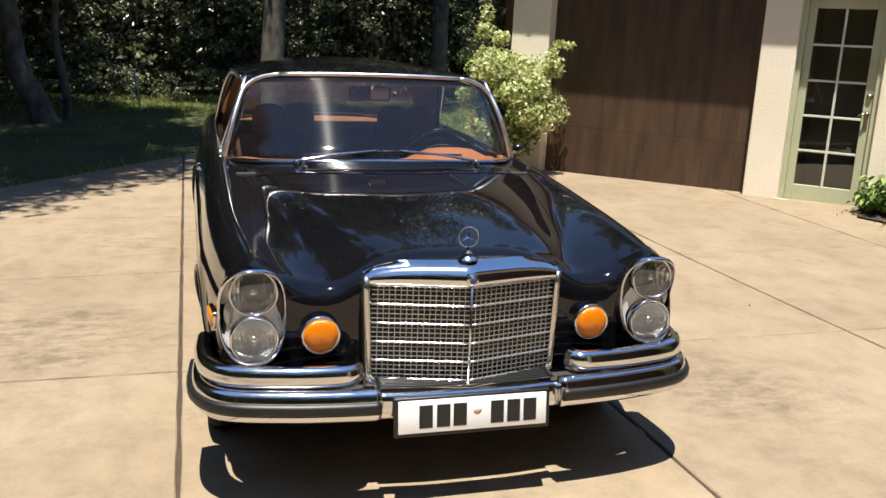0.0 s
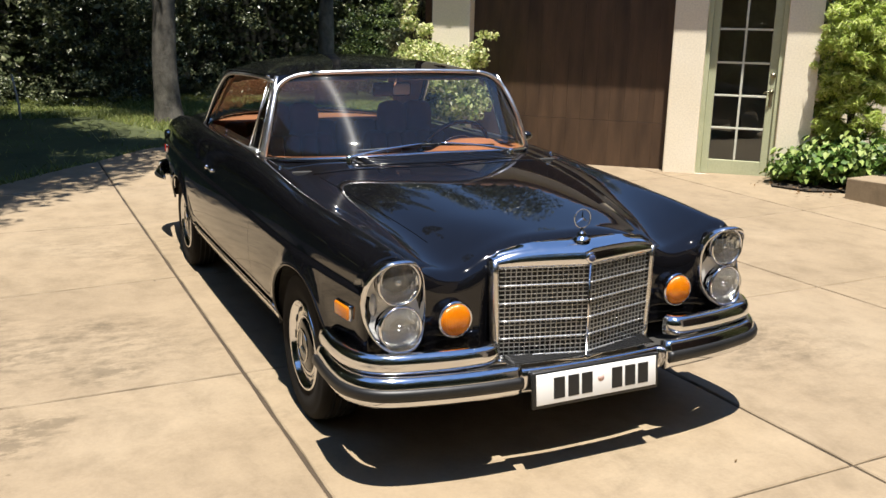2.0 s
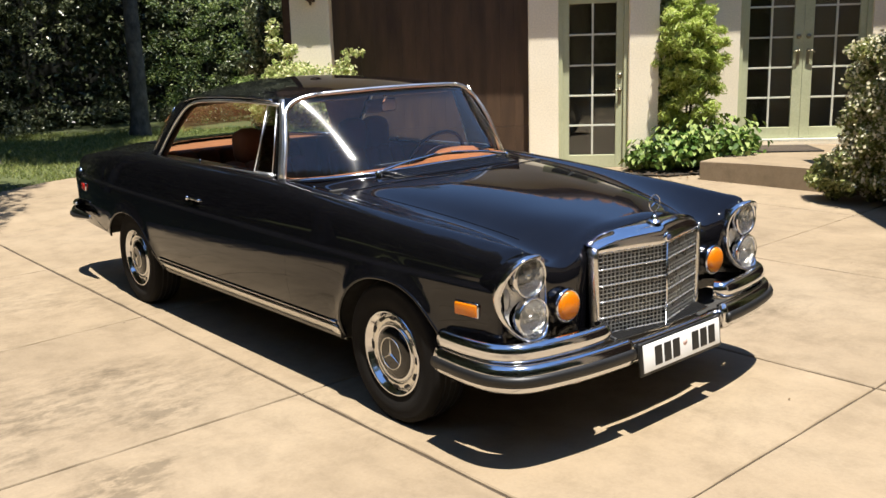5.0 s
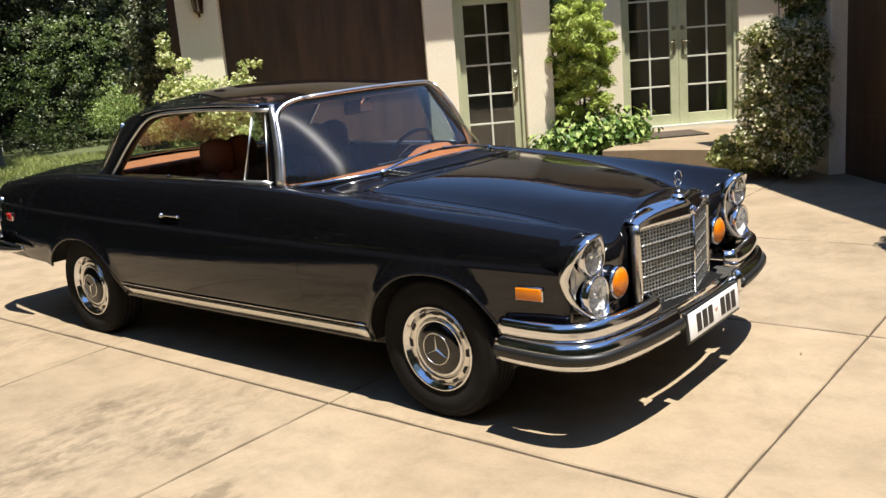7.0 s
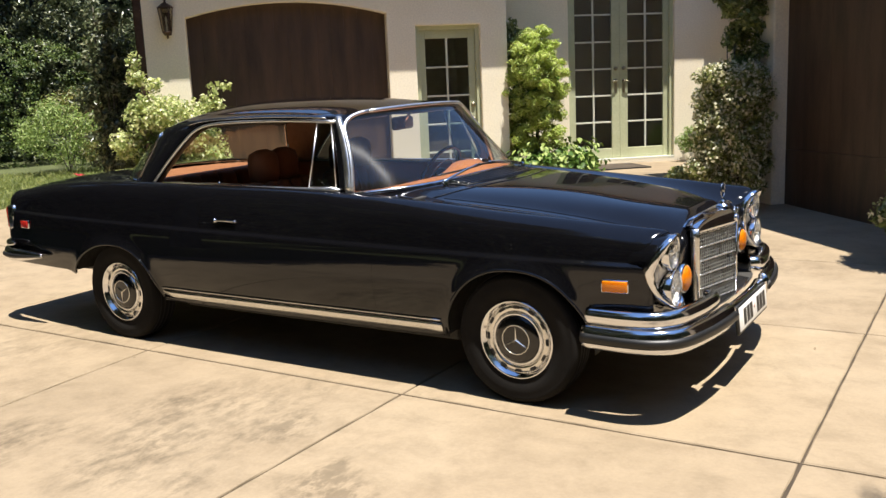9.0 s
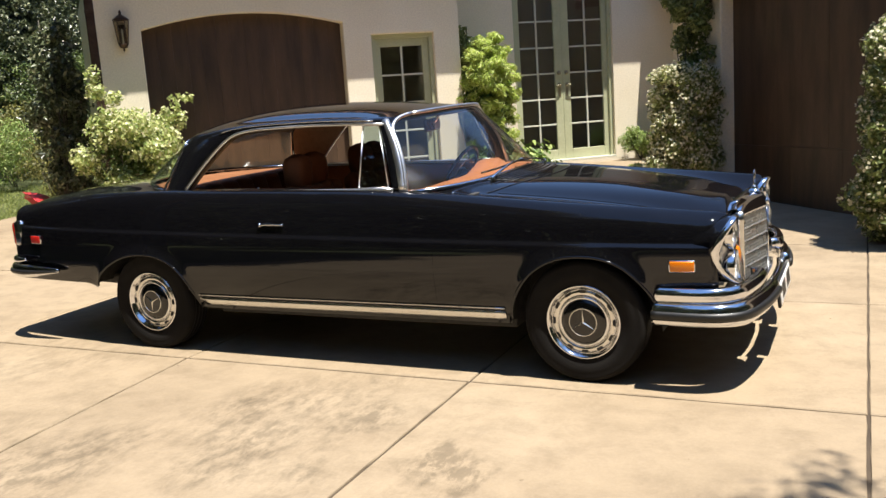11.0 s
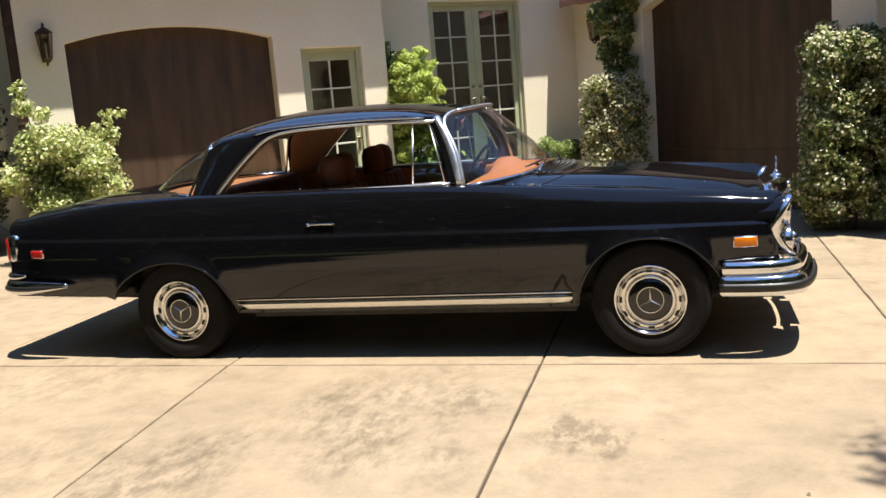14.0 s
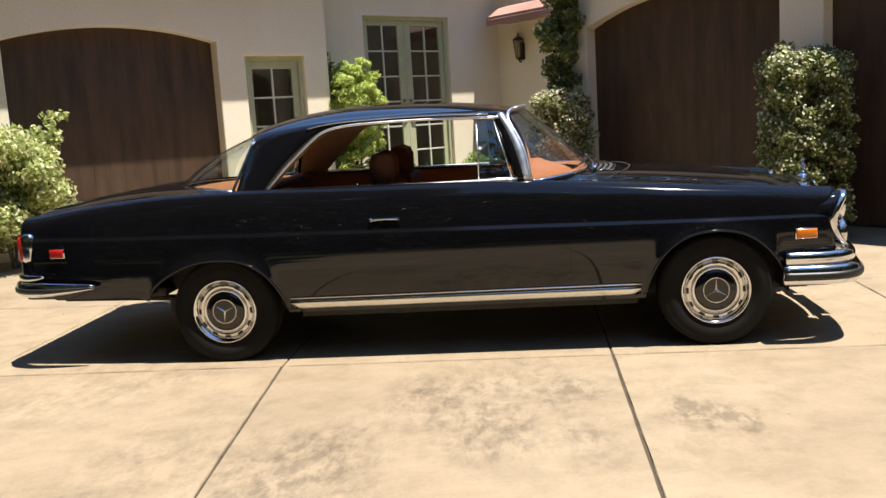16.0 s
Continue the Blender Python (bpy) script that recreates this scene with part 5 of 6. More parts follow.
def cabin():
    box_part("floor_pan", (-0.74, 0.62, 0.30), (0.74, 2.95, 0.33), CARPET, car, "brown carpeted floor")
    box_part("bulkhead", (-0.70, 0.60, 0.33), (0.70, 0.63, 0.92), DARK, car)
    box_part("rear_bulkhead", (-0.66, 2.72, 0.33), (0.66, 2.75, 0.93), DARK, car)
    # dashboard with padded top
    d = new("dashboard")
    d.parent = car
    d["label"] = "tan leather topped dashboard"
    rows = []
    for s in np.linspace(-1, 1, 25):
        x = 0.69 * s
        f = 0.63 + 0.34 * abs(s) ** 2.2
        rise = 0.066 * math.exp(-(((x - 0.40) / 0.19) ** 4))
        rows.append([(x, f, 0.922), (x, f + 0.08, 0.928 + rise * 0.4), (x, max(f + 0.15, 0.90), 0.932 + rise), (x, max(f + 0.2, 1.00), 0.928 + rise), (x, max(f + 0.22, 1.03), 0.92), (x, max(f + 0.22, 1.02), 0.80), (x, max(f + 0.2, 0.95), 0.62)])
    mesh_part("pad", [v for r in rows for v in r], [tuple(reversed(f)) for f in grid_faces(25, 7)], TAN, d, "tan leather pad")
    lip = []
    for s in np.linspace(-0.985, 0.985, 49):
        p = screen_base(s)
        back = 0.62 + 0.36 * (p.x / 0.70) ** 2 + 0.05
        lip.append([tuple(p + Vector((0, 0.004, 0.004))), (0.985 * p.x, 0.5 * (p.y + back), p.z + 0.004), (0.96 * p.x, back, p.z - 0.012)])
    mesh_part("lip", [v for q in lip for v in q], grid_faces(49, 3), TAN, d)
    box_part("fascia", (-0.60, 1.03, 0.80), (0.60, 1.04, 0.88), WOODTRIM, d, "walnut fascia strip")
    # steering wheel
    w = new("steering_wheel")
    w.parent = car
    w.matrix_basis = pose(0.395, 1.17, 0.895, -62, 0, 0)
    w["label"] = "thin black steering wheel with chrome horn ring"
    ring = [(0.205 * math.cos(q), 0.205 * math.sin(q), 0) for q in (2 * math.pi * k / 44 for k in range(44))]
    mesh_part("rim", *tube(ring, 0.0115, 8, closed=True), BLACK, w)
    horn = [(0.12 * math.cos(q), 0.12 * math.sin(q), -0.01) for q in (math.pi + math.pi * k / 24 for k in range(25))]
    mesh_part("horn_ring", *tube(horn, 0.004, 6), CHROME, w)
    for q in (0.0, math.pi):
        mesh_part("spoke", *tube([(0.03 * math.cos(q), 0, -0.02), (0.2 * math.cos(q), 0, 0)], 0.011, 6), BLACK, w)
    mesh_part("hub", *lathe([(0.001, 0.02), (0.055, 0.014), (0.062, -0.01), (0.04, -0.06), (0.03, -0.16)], 24, "z"), BLACK, w)
    # seats
    for sx in (-1, 1):
        s = new("front_seat")
        s.parent = car
        s["label"] = "tan leather front seat with headrest"
        c = sx * 0.37
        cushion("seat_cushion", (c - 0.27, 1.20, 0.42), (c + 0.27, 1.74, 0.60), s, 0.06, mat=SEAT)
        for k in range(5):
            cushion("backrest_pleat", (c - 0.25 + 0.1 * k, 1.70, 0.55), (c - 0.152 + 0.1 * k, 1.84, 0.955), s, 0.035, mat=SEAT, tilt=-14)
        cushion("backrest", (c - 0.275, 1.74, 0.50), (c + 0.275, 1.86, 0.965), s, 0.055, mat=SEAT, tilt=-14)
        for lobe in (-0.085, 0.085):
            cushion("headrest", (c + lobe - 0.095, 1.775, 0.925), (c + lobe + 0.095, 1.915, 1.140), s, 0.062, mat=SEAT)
        for dx in (-0.05, 0.05):
            mesh_part("headrest_post", *tube([(c + dx, 1.88, 0.98), (c + dx, 1.89, 1.09)], 0.007, 6), CHROME, s)
    r = new("rear_seat")
    r.parent = car
    r["label"] = "tan leather rear bench"
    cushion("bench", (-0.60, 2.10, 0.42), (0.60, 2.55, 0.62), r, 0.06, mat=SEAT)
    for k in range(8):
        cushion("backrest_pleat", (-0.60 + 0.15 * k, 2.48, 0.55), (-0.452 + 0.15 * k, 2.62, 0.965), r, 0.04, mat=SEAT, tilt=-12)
    shelf = []
    for s in np.linspace(-1, 1, 17):
        x = 0.655 * s
        shelf.append([(x, 2.655, 0.950), (x, 2.67, 0.958), (x, 3.23 - 0.50 * abs(s) ** 2.6, 0.962)])
    mesh_part("parcel_shelf", [v for q in shelf for v in q], grid_faces(17, 3), SHELF, car, "cognac brown parcel shelf")
    mesh_part("seat_roll", *tube([(0.655 * k, 2.625, 0.950) for k in np.linspace(-1, 1, 9)], 0.030, 10, 0.8), TAN, r, "tan leather roll along the top")
    # door cards and armrests
    for sx in (-1, 1):
        rows = []
        for y in np.linspace(0.98, 2.62, 20):
            rows.append([(sx * 0.735, y, 0.948), (sx * 0.700, y, 0.950), (sx * 0.685, y, 0.935), (sx * 0.69, y, 0.62), (sx * 0.71, y, 0.34)])
        f = grid_faces(20, 5)
        mesh_part("door_card", [v for q in rows for v in q], f if sx > 0 else [tuple(reversed(q)) for q in f], TAN, car, "tan leather door panel")
        box_part("wood_capping", (sx * 0.69 - 0.004, 1.05, 0.905), (sx * 0.69 + 0.004, 2.0, 0.93), WOODTRIM, car)
        cushion("armrest", (sx * 0.655 - 0.03, 1.35, 0.64), (sx * 0.655 + 0.03, 1.80, 0.71), car, 0.025)
        mesh_part("lock_knob", *moved(lathe([(0.006, 0), (0.006, 0.015), (0.009, 0.025), (0.001, 0.03)], 10, "z"), pose(sx * 0.715, 1.95, 0.95)), CHROME, car)
    m = new("rear_view_mirror")
    m.parent = car
    m.matrix_basis = pose(0.01, 1.165, 1.252, 0, 0, 8)
    m["label"] = "black and chrome interior mirror"
    mesh_part("stem", *tube([(0, -0.06, 0.065), (0, -0.03, 0.02), (0, 0, 0)], 0.008, 8), CHROME, m)
    cushion("shell", (-0.115, -0.018, -0.038), (0.115, 0.010, 0.038), m, 0.012, mat=plain("mirror_shell", (0.045, 0.045, 0.05), 0.25))
    cushion("cap", (0.0, -0.030, -0.030), (0.10, -0.016, 0.030), m, 0.010, mat=plain("pale_plastic", (0.32, 0.37, 0.42), 0.35))
    box_part("glass", (-0.104, 0.0102, -0.029), (0.104, 0.012, 0.029), BLACK, m, bevel=0)
    for sx in (-1, 1):
        v = cushion("sun_visor", (sx * 0.32 - 0.20, 1.17, 1.296), (sx * 0.32 + 0.20, 1.30, 1.310), car, 0.008, "cream sun visor", HEADLINER)


cabin()

# ---- plants ----
LEAF_DARK = leaf_material("dark_oak_leaf", (0.030, 0.040, 0.018), (0.120, 0.144, 0.066), (0.34, 0.35, 0.21), 0.30, 0.27)
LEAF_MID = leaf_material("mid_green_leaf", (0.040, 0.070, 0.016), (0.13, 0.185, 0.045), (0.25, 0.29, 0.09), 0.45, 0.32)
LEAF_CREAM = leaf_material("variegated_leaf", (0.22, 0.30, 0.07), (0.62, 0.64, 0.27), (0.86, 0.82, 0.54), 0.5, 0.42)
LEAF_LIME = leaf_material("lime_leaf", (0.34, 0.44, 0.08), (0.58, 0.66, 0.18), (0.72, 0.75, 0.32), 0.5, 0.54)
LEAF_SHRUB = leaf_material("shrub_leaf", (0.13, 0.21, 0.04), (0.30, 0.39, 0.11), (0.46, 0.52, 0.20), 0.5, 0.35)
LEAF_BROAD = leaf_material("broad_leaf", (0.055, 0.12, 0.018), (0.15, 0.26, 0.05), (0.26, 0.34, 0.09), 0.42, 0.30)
LEAF_VINE = leaf_material("jasmine_leaf", (0.12, 0.15, 0.042), (0.32, 0.345, 0.11), (0.48, 0.47, 0.20), 0.4, 0.40)
LEAF_HEDGE = leaf_material("hedge_leaf", (0.085, 0.112, 0.028), (0.235, 0.28, 0.08), (0.40, 0.42, 0.16), 0.42, 0.36)
LEAF_OLIVE = leaf_material("olive_leaf", (0.07, 0.075, 0.02), (0.22, 0.20, 0.06), (0.36, 0.34, 0.08), 0.5, 0.25)
BLOSSOM = leaf_material("cream_blossom", (0.66, 0.60, 0.39), (0.82, 0.77, 0.56), None, 0.6, 0.4)
GRASS = leaf_material("grass_blade", (0.09, 0.125, 0.028), (0.25, 0.29, 0.07), (0.42, 0.42, 0.15), 0.6, 0.42)
rng = np.random.default_rng(7)


def fast_mesh(name, verts, quads, mat, parent=None, smooth=False):
    me = bpy.data.meshes.new(name)
    me.vertices.add(len(verts))
    me.vertices.foreach_set("co", np.asarray(verts, np.float32).ravel())
    k = quads.shape[1]
    me.loops.add(quads.size)
    me.loops.foreach_set("vertex_index", quads.astype(np.int32).ravel())
    me.polygons.add(len(quads))
    me.polygons.foreach_set("loop_start", np.arange(0, quads.size, k, dtype=np.int32))
    me.update(calc_edges=True)
    me.materials.append(mat)
    ob = new(name, me)
    if parent is not None:
        ob.parent = parent
    return ob


def leaf_mesh(name, at, size, mat, parent=None, aspect=0.45, out=None, droop=0.0, spread=1.0):
    """Folded leaves at points; out: the way each one tends to face."""
    n = len(at)
    nrm = rng.normal(size=(n, 3)) * spread
    if out is not None:
        nrm += out * 1.3
    nrm[:, 2] += 0.5
    nrm /= np.linalg.norm(nrm, axis=1)[:, None]
    way = rng.normal(size=(n, 3))
    way[:, 2] -= droop
    way -= nrm * (way * nrm).sum(1)[:, None]
    way /= np.linalg.norm(way, axis=1)[:, None]
    side = np.cross(nrm, way)
    s = (size * rng.uniform(0.6, 1.35, n))[:, None]
    base, tip = at - way * s * 0.5, at + way * s * 0.5
    fold = nrm * s * 0.10
    a, b = at + side * s * aspect * 0.5 + fold - way * s * 0.08, at - side * s * aspect * 0.5 + fold - way * s * 0.08
    verts = np.stack([base, a, tip, b], 1).reshape(-1, 3)
    k = np.arange(n)[:, None] * 4
    tris = np.concatenate([k + np.array([[0, 1, 2]]), k + np.array([[0, 2, 3]])], 1).reshape(-1, 3)
    return fast_mesh(name, verts, tris, mat, parent)


def clump(n, centre, radii, hollow=0.55):
    """Points in the outer part of an ellipsoid, and their outward ways."""
    d = rng.normal(size=(n, 3))
    d /= np.linalg.norm(d, axis=1)[:, None]
    r = rng.uniform(hollow, 1.0, n)[:, None] ** 0.7
    return np.array(centre) + d * r * np.array(radii), d


def clumps(spec, n, hollow=0.55):
    """Leaves shared over ellipsoids by their surface."""
    area = np.array([(r[0] * r[1] + r[1] * r[2] + r[0] * r[2]) for _, r in spec])
    pts, ways = [], []
    for (c, r), k in zip(spec, (n * area / area.sum()).astype(int)):
        p, d = clump(max(k, 3), c, r, hollow)
        pts.append(p)
        ways.append(d)
    return np.concatenate(pts), np.concatenate(ways)


def sub_clumps(centre, radii, count, size, flat=0.8):
    """Small ellipsoids scattered over a big one, for an uneven outline."""
    out = []
    for _ in range(count):
        d = rng.normal(size=3)
        d /= np.linalg.norm(d)
        p = np.array(centre) + d * np.array(radii) * rng.uniform(0.55, 1.0)
        s = size * rng.uniform(0.6, 1.3)
        out.append((tuple(p), (s, s, s * flat)))
    return out


def block_clumps(lo, hi, count, size):
    """Small ellipsoids over the faces of a block, for a clipped hedge."""
    lo, hi = np.array(lo), np.array(hi)
    out = []
    for _ in range(count):
        u = rng.uniform(0, 1, 3)
        axis = rng.choice(3, p=(0.4, 0.4, 0.2))
        u[axis] = 1.0 if axis == 2 else round(u[axis])
        s = size * rng.uniform(0.6, 1.25)
        p = lo + u * (hi - lo) + rng.normal(0, 0.03, 3)
        out.append((tuple(p), (s, s, s * 0.85)))
    return out


def stems(parent, base, tips, radius, mat=None, name="stem"):
    made = []
    for t in tips:
        b, t = Vector(base), Vector(t)
        m = b.lerp(t, 0.5) + Vector((random.uniform(-0.06, 0.06), random.uniform(-0.06, 0.06), 0.03))
        pts = smoothed([b + Vector((random.uniform(-0.04, 0.04), random.uniform(-0.04, 0.04), -0.05)), m, t], 4)
        made.append(tube(pts, [radius * (1 - 0.7 * k / (len(pts) - 1)) for k in range(len(pts))], 6))
    mesh_part(name, *join(*made), mat or BARK, parent)


def plant(name, label, category, where):
    p = new(name)
    p.location = where
    tagged(p, label, category)
    return p


def at_wall(m, u, out, z=None):
    v = m @ Vector((u, -out, 0))
    return Vector((v.x, v.y, ground_z(v.x, v.y) if z is None else z))


# variegated bush by the first garage door
def variegated_bush():
    c = at_wall(W1, -0.22, 0.42)
    p = plant("variegated_bush", "leafy bush with cream-edged light green leaves by the garage", "bush", c)
    spec = sub_clumps((0, 0, 0.85), (0.52, 0.52, 0.62), 40, 0.20) + sub_clumps((-0.22, 0.16, 1.42), (0.18, 0.18, 0.42), 9, 0.11) + sub_clumps((0.40, -0.30, 1.30), (0.16, 0.16, 0.20), 7, 0.09)
    spec += [((-0.27, 0.2, 1.78), (0.09, 0.09, 0.12)), ((0.46, -0.40, 1.48), (0.09, 0.09, 0.06))]
    at, d = clumps(spec, 12500, 0.3)
    at[:, 2] = np.maximum(at[:, 2], 0.05)
    leaf_mesh("leaves", at, 0.053, LEAF_CREAM, p, 0.58, d)
    # core leaves in dark green stand in for shade within the bush
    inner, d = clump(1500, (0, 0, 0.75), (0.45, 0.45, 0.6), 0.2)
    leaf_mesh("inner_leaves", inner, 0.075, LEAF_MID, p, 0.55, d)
    stems(p, (0, 0, 0), [(-0.25, 0.18, 1.6), (0.4, -0.32, 1.35), (0.1, 0.2, 1.1), (-0.3, -0.1, 0.9), (0.3, 0.1, 0.9), (0, -0.3, 1.0)], 0.016)


variegated_bush()


def lime_shrub():
    c = at_wall(W1, 4.16, 0.02)
    p = plant("lime_shrub", "tall feathery lime green shrub at the wall corner", "shrub", c)
    spec = sub_clumps((0, 0, 1.40), (0.40, 0.40, 0.60), 170, 0.085) + sub_clumps((0.04, 0.02, 0.72), (0.34, 0.34, 0.46), 80, 0.09)
    at, d = clumps(spec, 25000, 0.1)
    leaf_mesh("leaves", at, 0.082, LEAF_LIME, p, 0.17, d, 0.35)
    # darker green filling puts the shrub's inner shade into the leaf colour
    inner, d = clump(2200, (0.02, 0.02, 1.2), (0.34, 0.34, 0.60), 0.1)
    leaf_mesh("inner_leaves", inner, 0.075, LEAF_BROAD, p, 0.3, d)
    stems(p, (0.1, 0.1, 0), [(0.05, 0, 1.7), (-0.15, 0.1, 1.4), (0.2, -0.1, 1.5), (0.1, 0.15, 1.8), (-0.05, -0.2, 1.3)], 0.02)
    v = plant("wall_creeper", "dark climbing creeper against the corner", "creeper", at_wall(W1, 4.02, -0.25))
    spec = sub_clumps((0, 0, 1.55), (0.20, 0.2, 0.75), 18, 0.13)
    at, d = clumps(spec, 1500, 0.3)
    leaf_mesh("leaves", at, 0.075, LEAF_VINE, v, 0.5, d)
    stems(v, (0, 0, 0), [(0, 0, 2.1), (0.1, 0.05, 1.7)], 0.015)


lime_shrub()


def broad_leaf_plant(where, size, n, name="broad_leaf_plant"):
    """A rosette of broad cupped leaves on stalks, each leaf a part."""
    p = plant(name, "low plant with broad heart-shaped green leaves in the border", "plant", where)
    p["group"] = "border plants"
    for k in range(n):
        a = random.uniform(0, 2 * math.pi)
        r, h = size * random.uniform(0.15, 0.95), size * random.uniform(0.25, 1.15)
        c = Vector((r * math.cos(a), r * math.sin(a), h))
        s = random.uniform(0.026, 0.046)
        out = Vector((math.cos(a), math.sin(a), -0.75 + random.uniform(-0.4, 0.4))).normalized()
        side = out.cross(Vector((0, 0, 1))).normalized()
        up = side.cross(out)
        ring = [c - out * s * 0.7, c - out * s * 0.85 + side * s * 0.55 + up * 0.010, c - out * s * 0.1 + side * s * 0.78 + up * 0.016, c + out * s * 0.7 + side * s * 0.4 + up * 0.006,
                c + out * s * 1.05 - up * 0.010, c + out * s * 0.7 - side * s * 0.4 + up * 0.006, c - out * s * 0.1 - side * s * 0.78 + up * 0.016, c - out * s * 0.85 - side * s * 0.55 + up * 0.010]
        verts = [tuple(c - up * 0.004)] + [tuple(q) for q in ring]
        mesh_part("leaf", verts, [(0, i + 1, (i + 1) % 8 + 1) for i in range(8)], LEAF_BROADS[k % 3], p)
    at, d = clump(int(900 * size), (0, 0, size * 0.55), (size * 0.85, size * 0.85, size * 0.5), 0.2)
    leaf_mesh("inner_leaves", at, 0.085, LEAF_BROAD, p, 0.75, d)
    stems(p, (0, 0, 0), [(size * random.uniform(-0.8, 0.8), size * random.uniform(-0.8, 0.8), size * 0.8) for _ in range(9)], 0.006, LEAF_BROAD)


def single_leaf(name, dark, light):
    return surface(name, dark, light, 0.62, scale=9, fine=60, relief=0.15, depth=0.004, spec=0.25)


LEAF_BROADS = [single_leaf("fresh_leaf", (0.19, 0.25, 0.05), (0.27, 0.34, 0.085)), single_leaf("deep_leaf", (0.085, 0.13, 0.03), (0.14, 0.20, 0.05)), single_leaf("pale_leaf", (0.24, 0.30, 0.08), (0.32, 0.38, 0.13))]
for u, out, size, n in ((3.66, 0.20, 0.30, 84), (3.86, 0.30, 0.36, 100), (4.10, 0.26, 0.42, 100), (4.40, 0.20, 0.52, 130), (4.66, 0.10, 0.46, 100), (4.0, 0.12, 0.44, 70)):
    broad_leaf_plant(at_wall(W1, u, out), size, n)


def border_soil():
    pts = [at_wall(W1, u, out) for u, out in ((3.46, 0.12), (3.50, 0.50), (3.85, 0.66), (4.2, 0.56), (4.75, 0.36), (4.9, -0.55), (3.83, -0.6), (3.80, 0.10))]
    verts = [(p.x, p.y, ground_z(p.x, p.y) + 0.018) for p in pts]
    mid = np.mean(verts, axis=0)
    ob = mesh_part("border_soil", [tuple(mid + np.array((0, 0, 0.03)))] + verts, [(0, i + 1, (i + 1) % 8 + 1) for i in range(8)], SOIL)
    tagged(ob, "dark soil bed at the wall corner", "soil", kind="structure")
    at = np.array([[random.uniform(-1, 1), random.uniform(-1, 1), 0] for _ in range(70)])
    c = at_wall(W1, 3.95, 0.45)
    at = np.array([c.x, c.y, 0]) + at * np.array([0.55, 0.5, 0])
    at[:, 2] = [ground_z(x, y) + 0.03 for x, y, _ in at]
    litter = leaf_mesh("leaf_litter", at, 0.045, leaf_material("dry_leaf", (0.06, 0.035, 0.015), (0.20, 0.12, 0.05), None, 0.7, 0.1), None, 0.5)
    tagged(litter, "dry brown leaves scattered on the soil bed", "leaf litter", kind="stuff")


border_soil()


def jasmine(name, where, spec_leaf, n_leaf, n_flower, label, top=None, mat=None, flower=0.031):
    p = plant(name, label, "climber", where)
    at, d = clumps(spec_leaf, int(1.25 * n_leaf), 0.35)
    at[:, 2] = np.maximum(at[:, 2], 0.04)
    leaf_mesh("leaves", at, 0.056, mat or LEAF_VINE, p, 0.45, d, 0.3)
    at, d = clumps([(c, tuple(1.06 * q for q in r)) for c, r in spec_leaf], int(1.5 * n_flower), 0.88)
    at[:, 2] = np.maximum(at[:, 2], 0.08)
    keep = d[:, 2] > -0.5
    leaf_mesh("blossoms", at[keep], flower, BLOSSOM, p, 0.85, d[keep])
    if top:
        at, d = clumps(top, 8600, 0.3)
        leaf_mesh("upper_leaves", at, 0.058, LEAF_HEDGE, p, 0.5, d)
    stems(p, (0, 0, 0), [(0.05 * k - 0.1, 0.04 * k - 0.1, 1.0 + 0.35 * (k % 3)) for k in range(6)], 0.014)
    return p


c2 = Vector((5.14, 0.56, 0.09))
jasmine("jasmine_column", c2, block_clumps((-0.25, -0.25, 0.10), (0.26, 0.26, 1.40), 200, 0.115) + sub_clumps((0.0, 0.0, 0.85), (0.32, 0.32, 0.62), 50, 0.13), 13000, 9000,
        "flowering jasmine with cream blossoms climbing the pier", sub_clumps((0.29, -0.05, 2.22), (0.24, 0.26, 1.02), 60, 0.13))
cr = Vector((2.82, -1.57, 0.06))
jasmine("jasmine_hedge", cr, block_clumps((-0.30, -0.26, 0.12), (0.34, 0.27, 1.58), 330, 0.095) + sub_clumps((0.04, 0.10, 0.35), (0.34, 0.34, 0.34), 30, 0.12) + sub_clumps((0.10, 0.08, 1.66), (0.24, 0.26, 0.10), 12, 0.07) + sub_clumps((0.05, 0.08, 0.85), (0.24, 0.26, 0.66), 40, 0.13), 21000, 8200, "flowering jasmine hedge clipped against the pier", mat=LEAF_HEDGE, flower=0.027)


def round_shrub(where, size, n, name, label, mat, leaf=0.05, aspect=0.4):
    p = plant(name, label, "shrub", where)
    spec = sub_clumps((0, 0, size * 0.75), (size * 0.75, size * 0.75, size * 0.55), 20, size * 0.32)
    at, d = clumps(spec, n, 0.3)
    at[:, 2] = np.maximum(at[:, 2], 0.03)
    leaf_mesh("leaves", at, leaf, mat, p, aspect, d)
    stems(p, (0, 0, 0), [(size * 0.5 * math.cos(k), size * 0.5 * math.sin(k), size) for k in range(5)], 0.012)


s = at_wall(W2, 1.72, 0.42, 0.35)
round_shrub(s, 0.36, 5200, "round_shrub", "small clipped light green shrub beside the French doors", LEAF_SHRUB, 0.042, 0.35)
round_shrub(at_wall(W2, 2.12, 0.45, 0.35), 0.32, 2600, "shaded_shrub", "small dark shrub in the entry corner", LEAF_MID, 0.06)
round_shrub((5.12, 1.02, 0.09), 0.32, 2600, "shaded_shrub", "low dark green shrub at the foot of the jasmine", LEAF_VINE, 0.06)


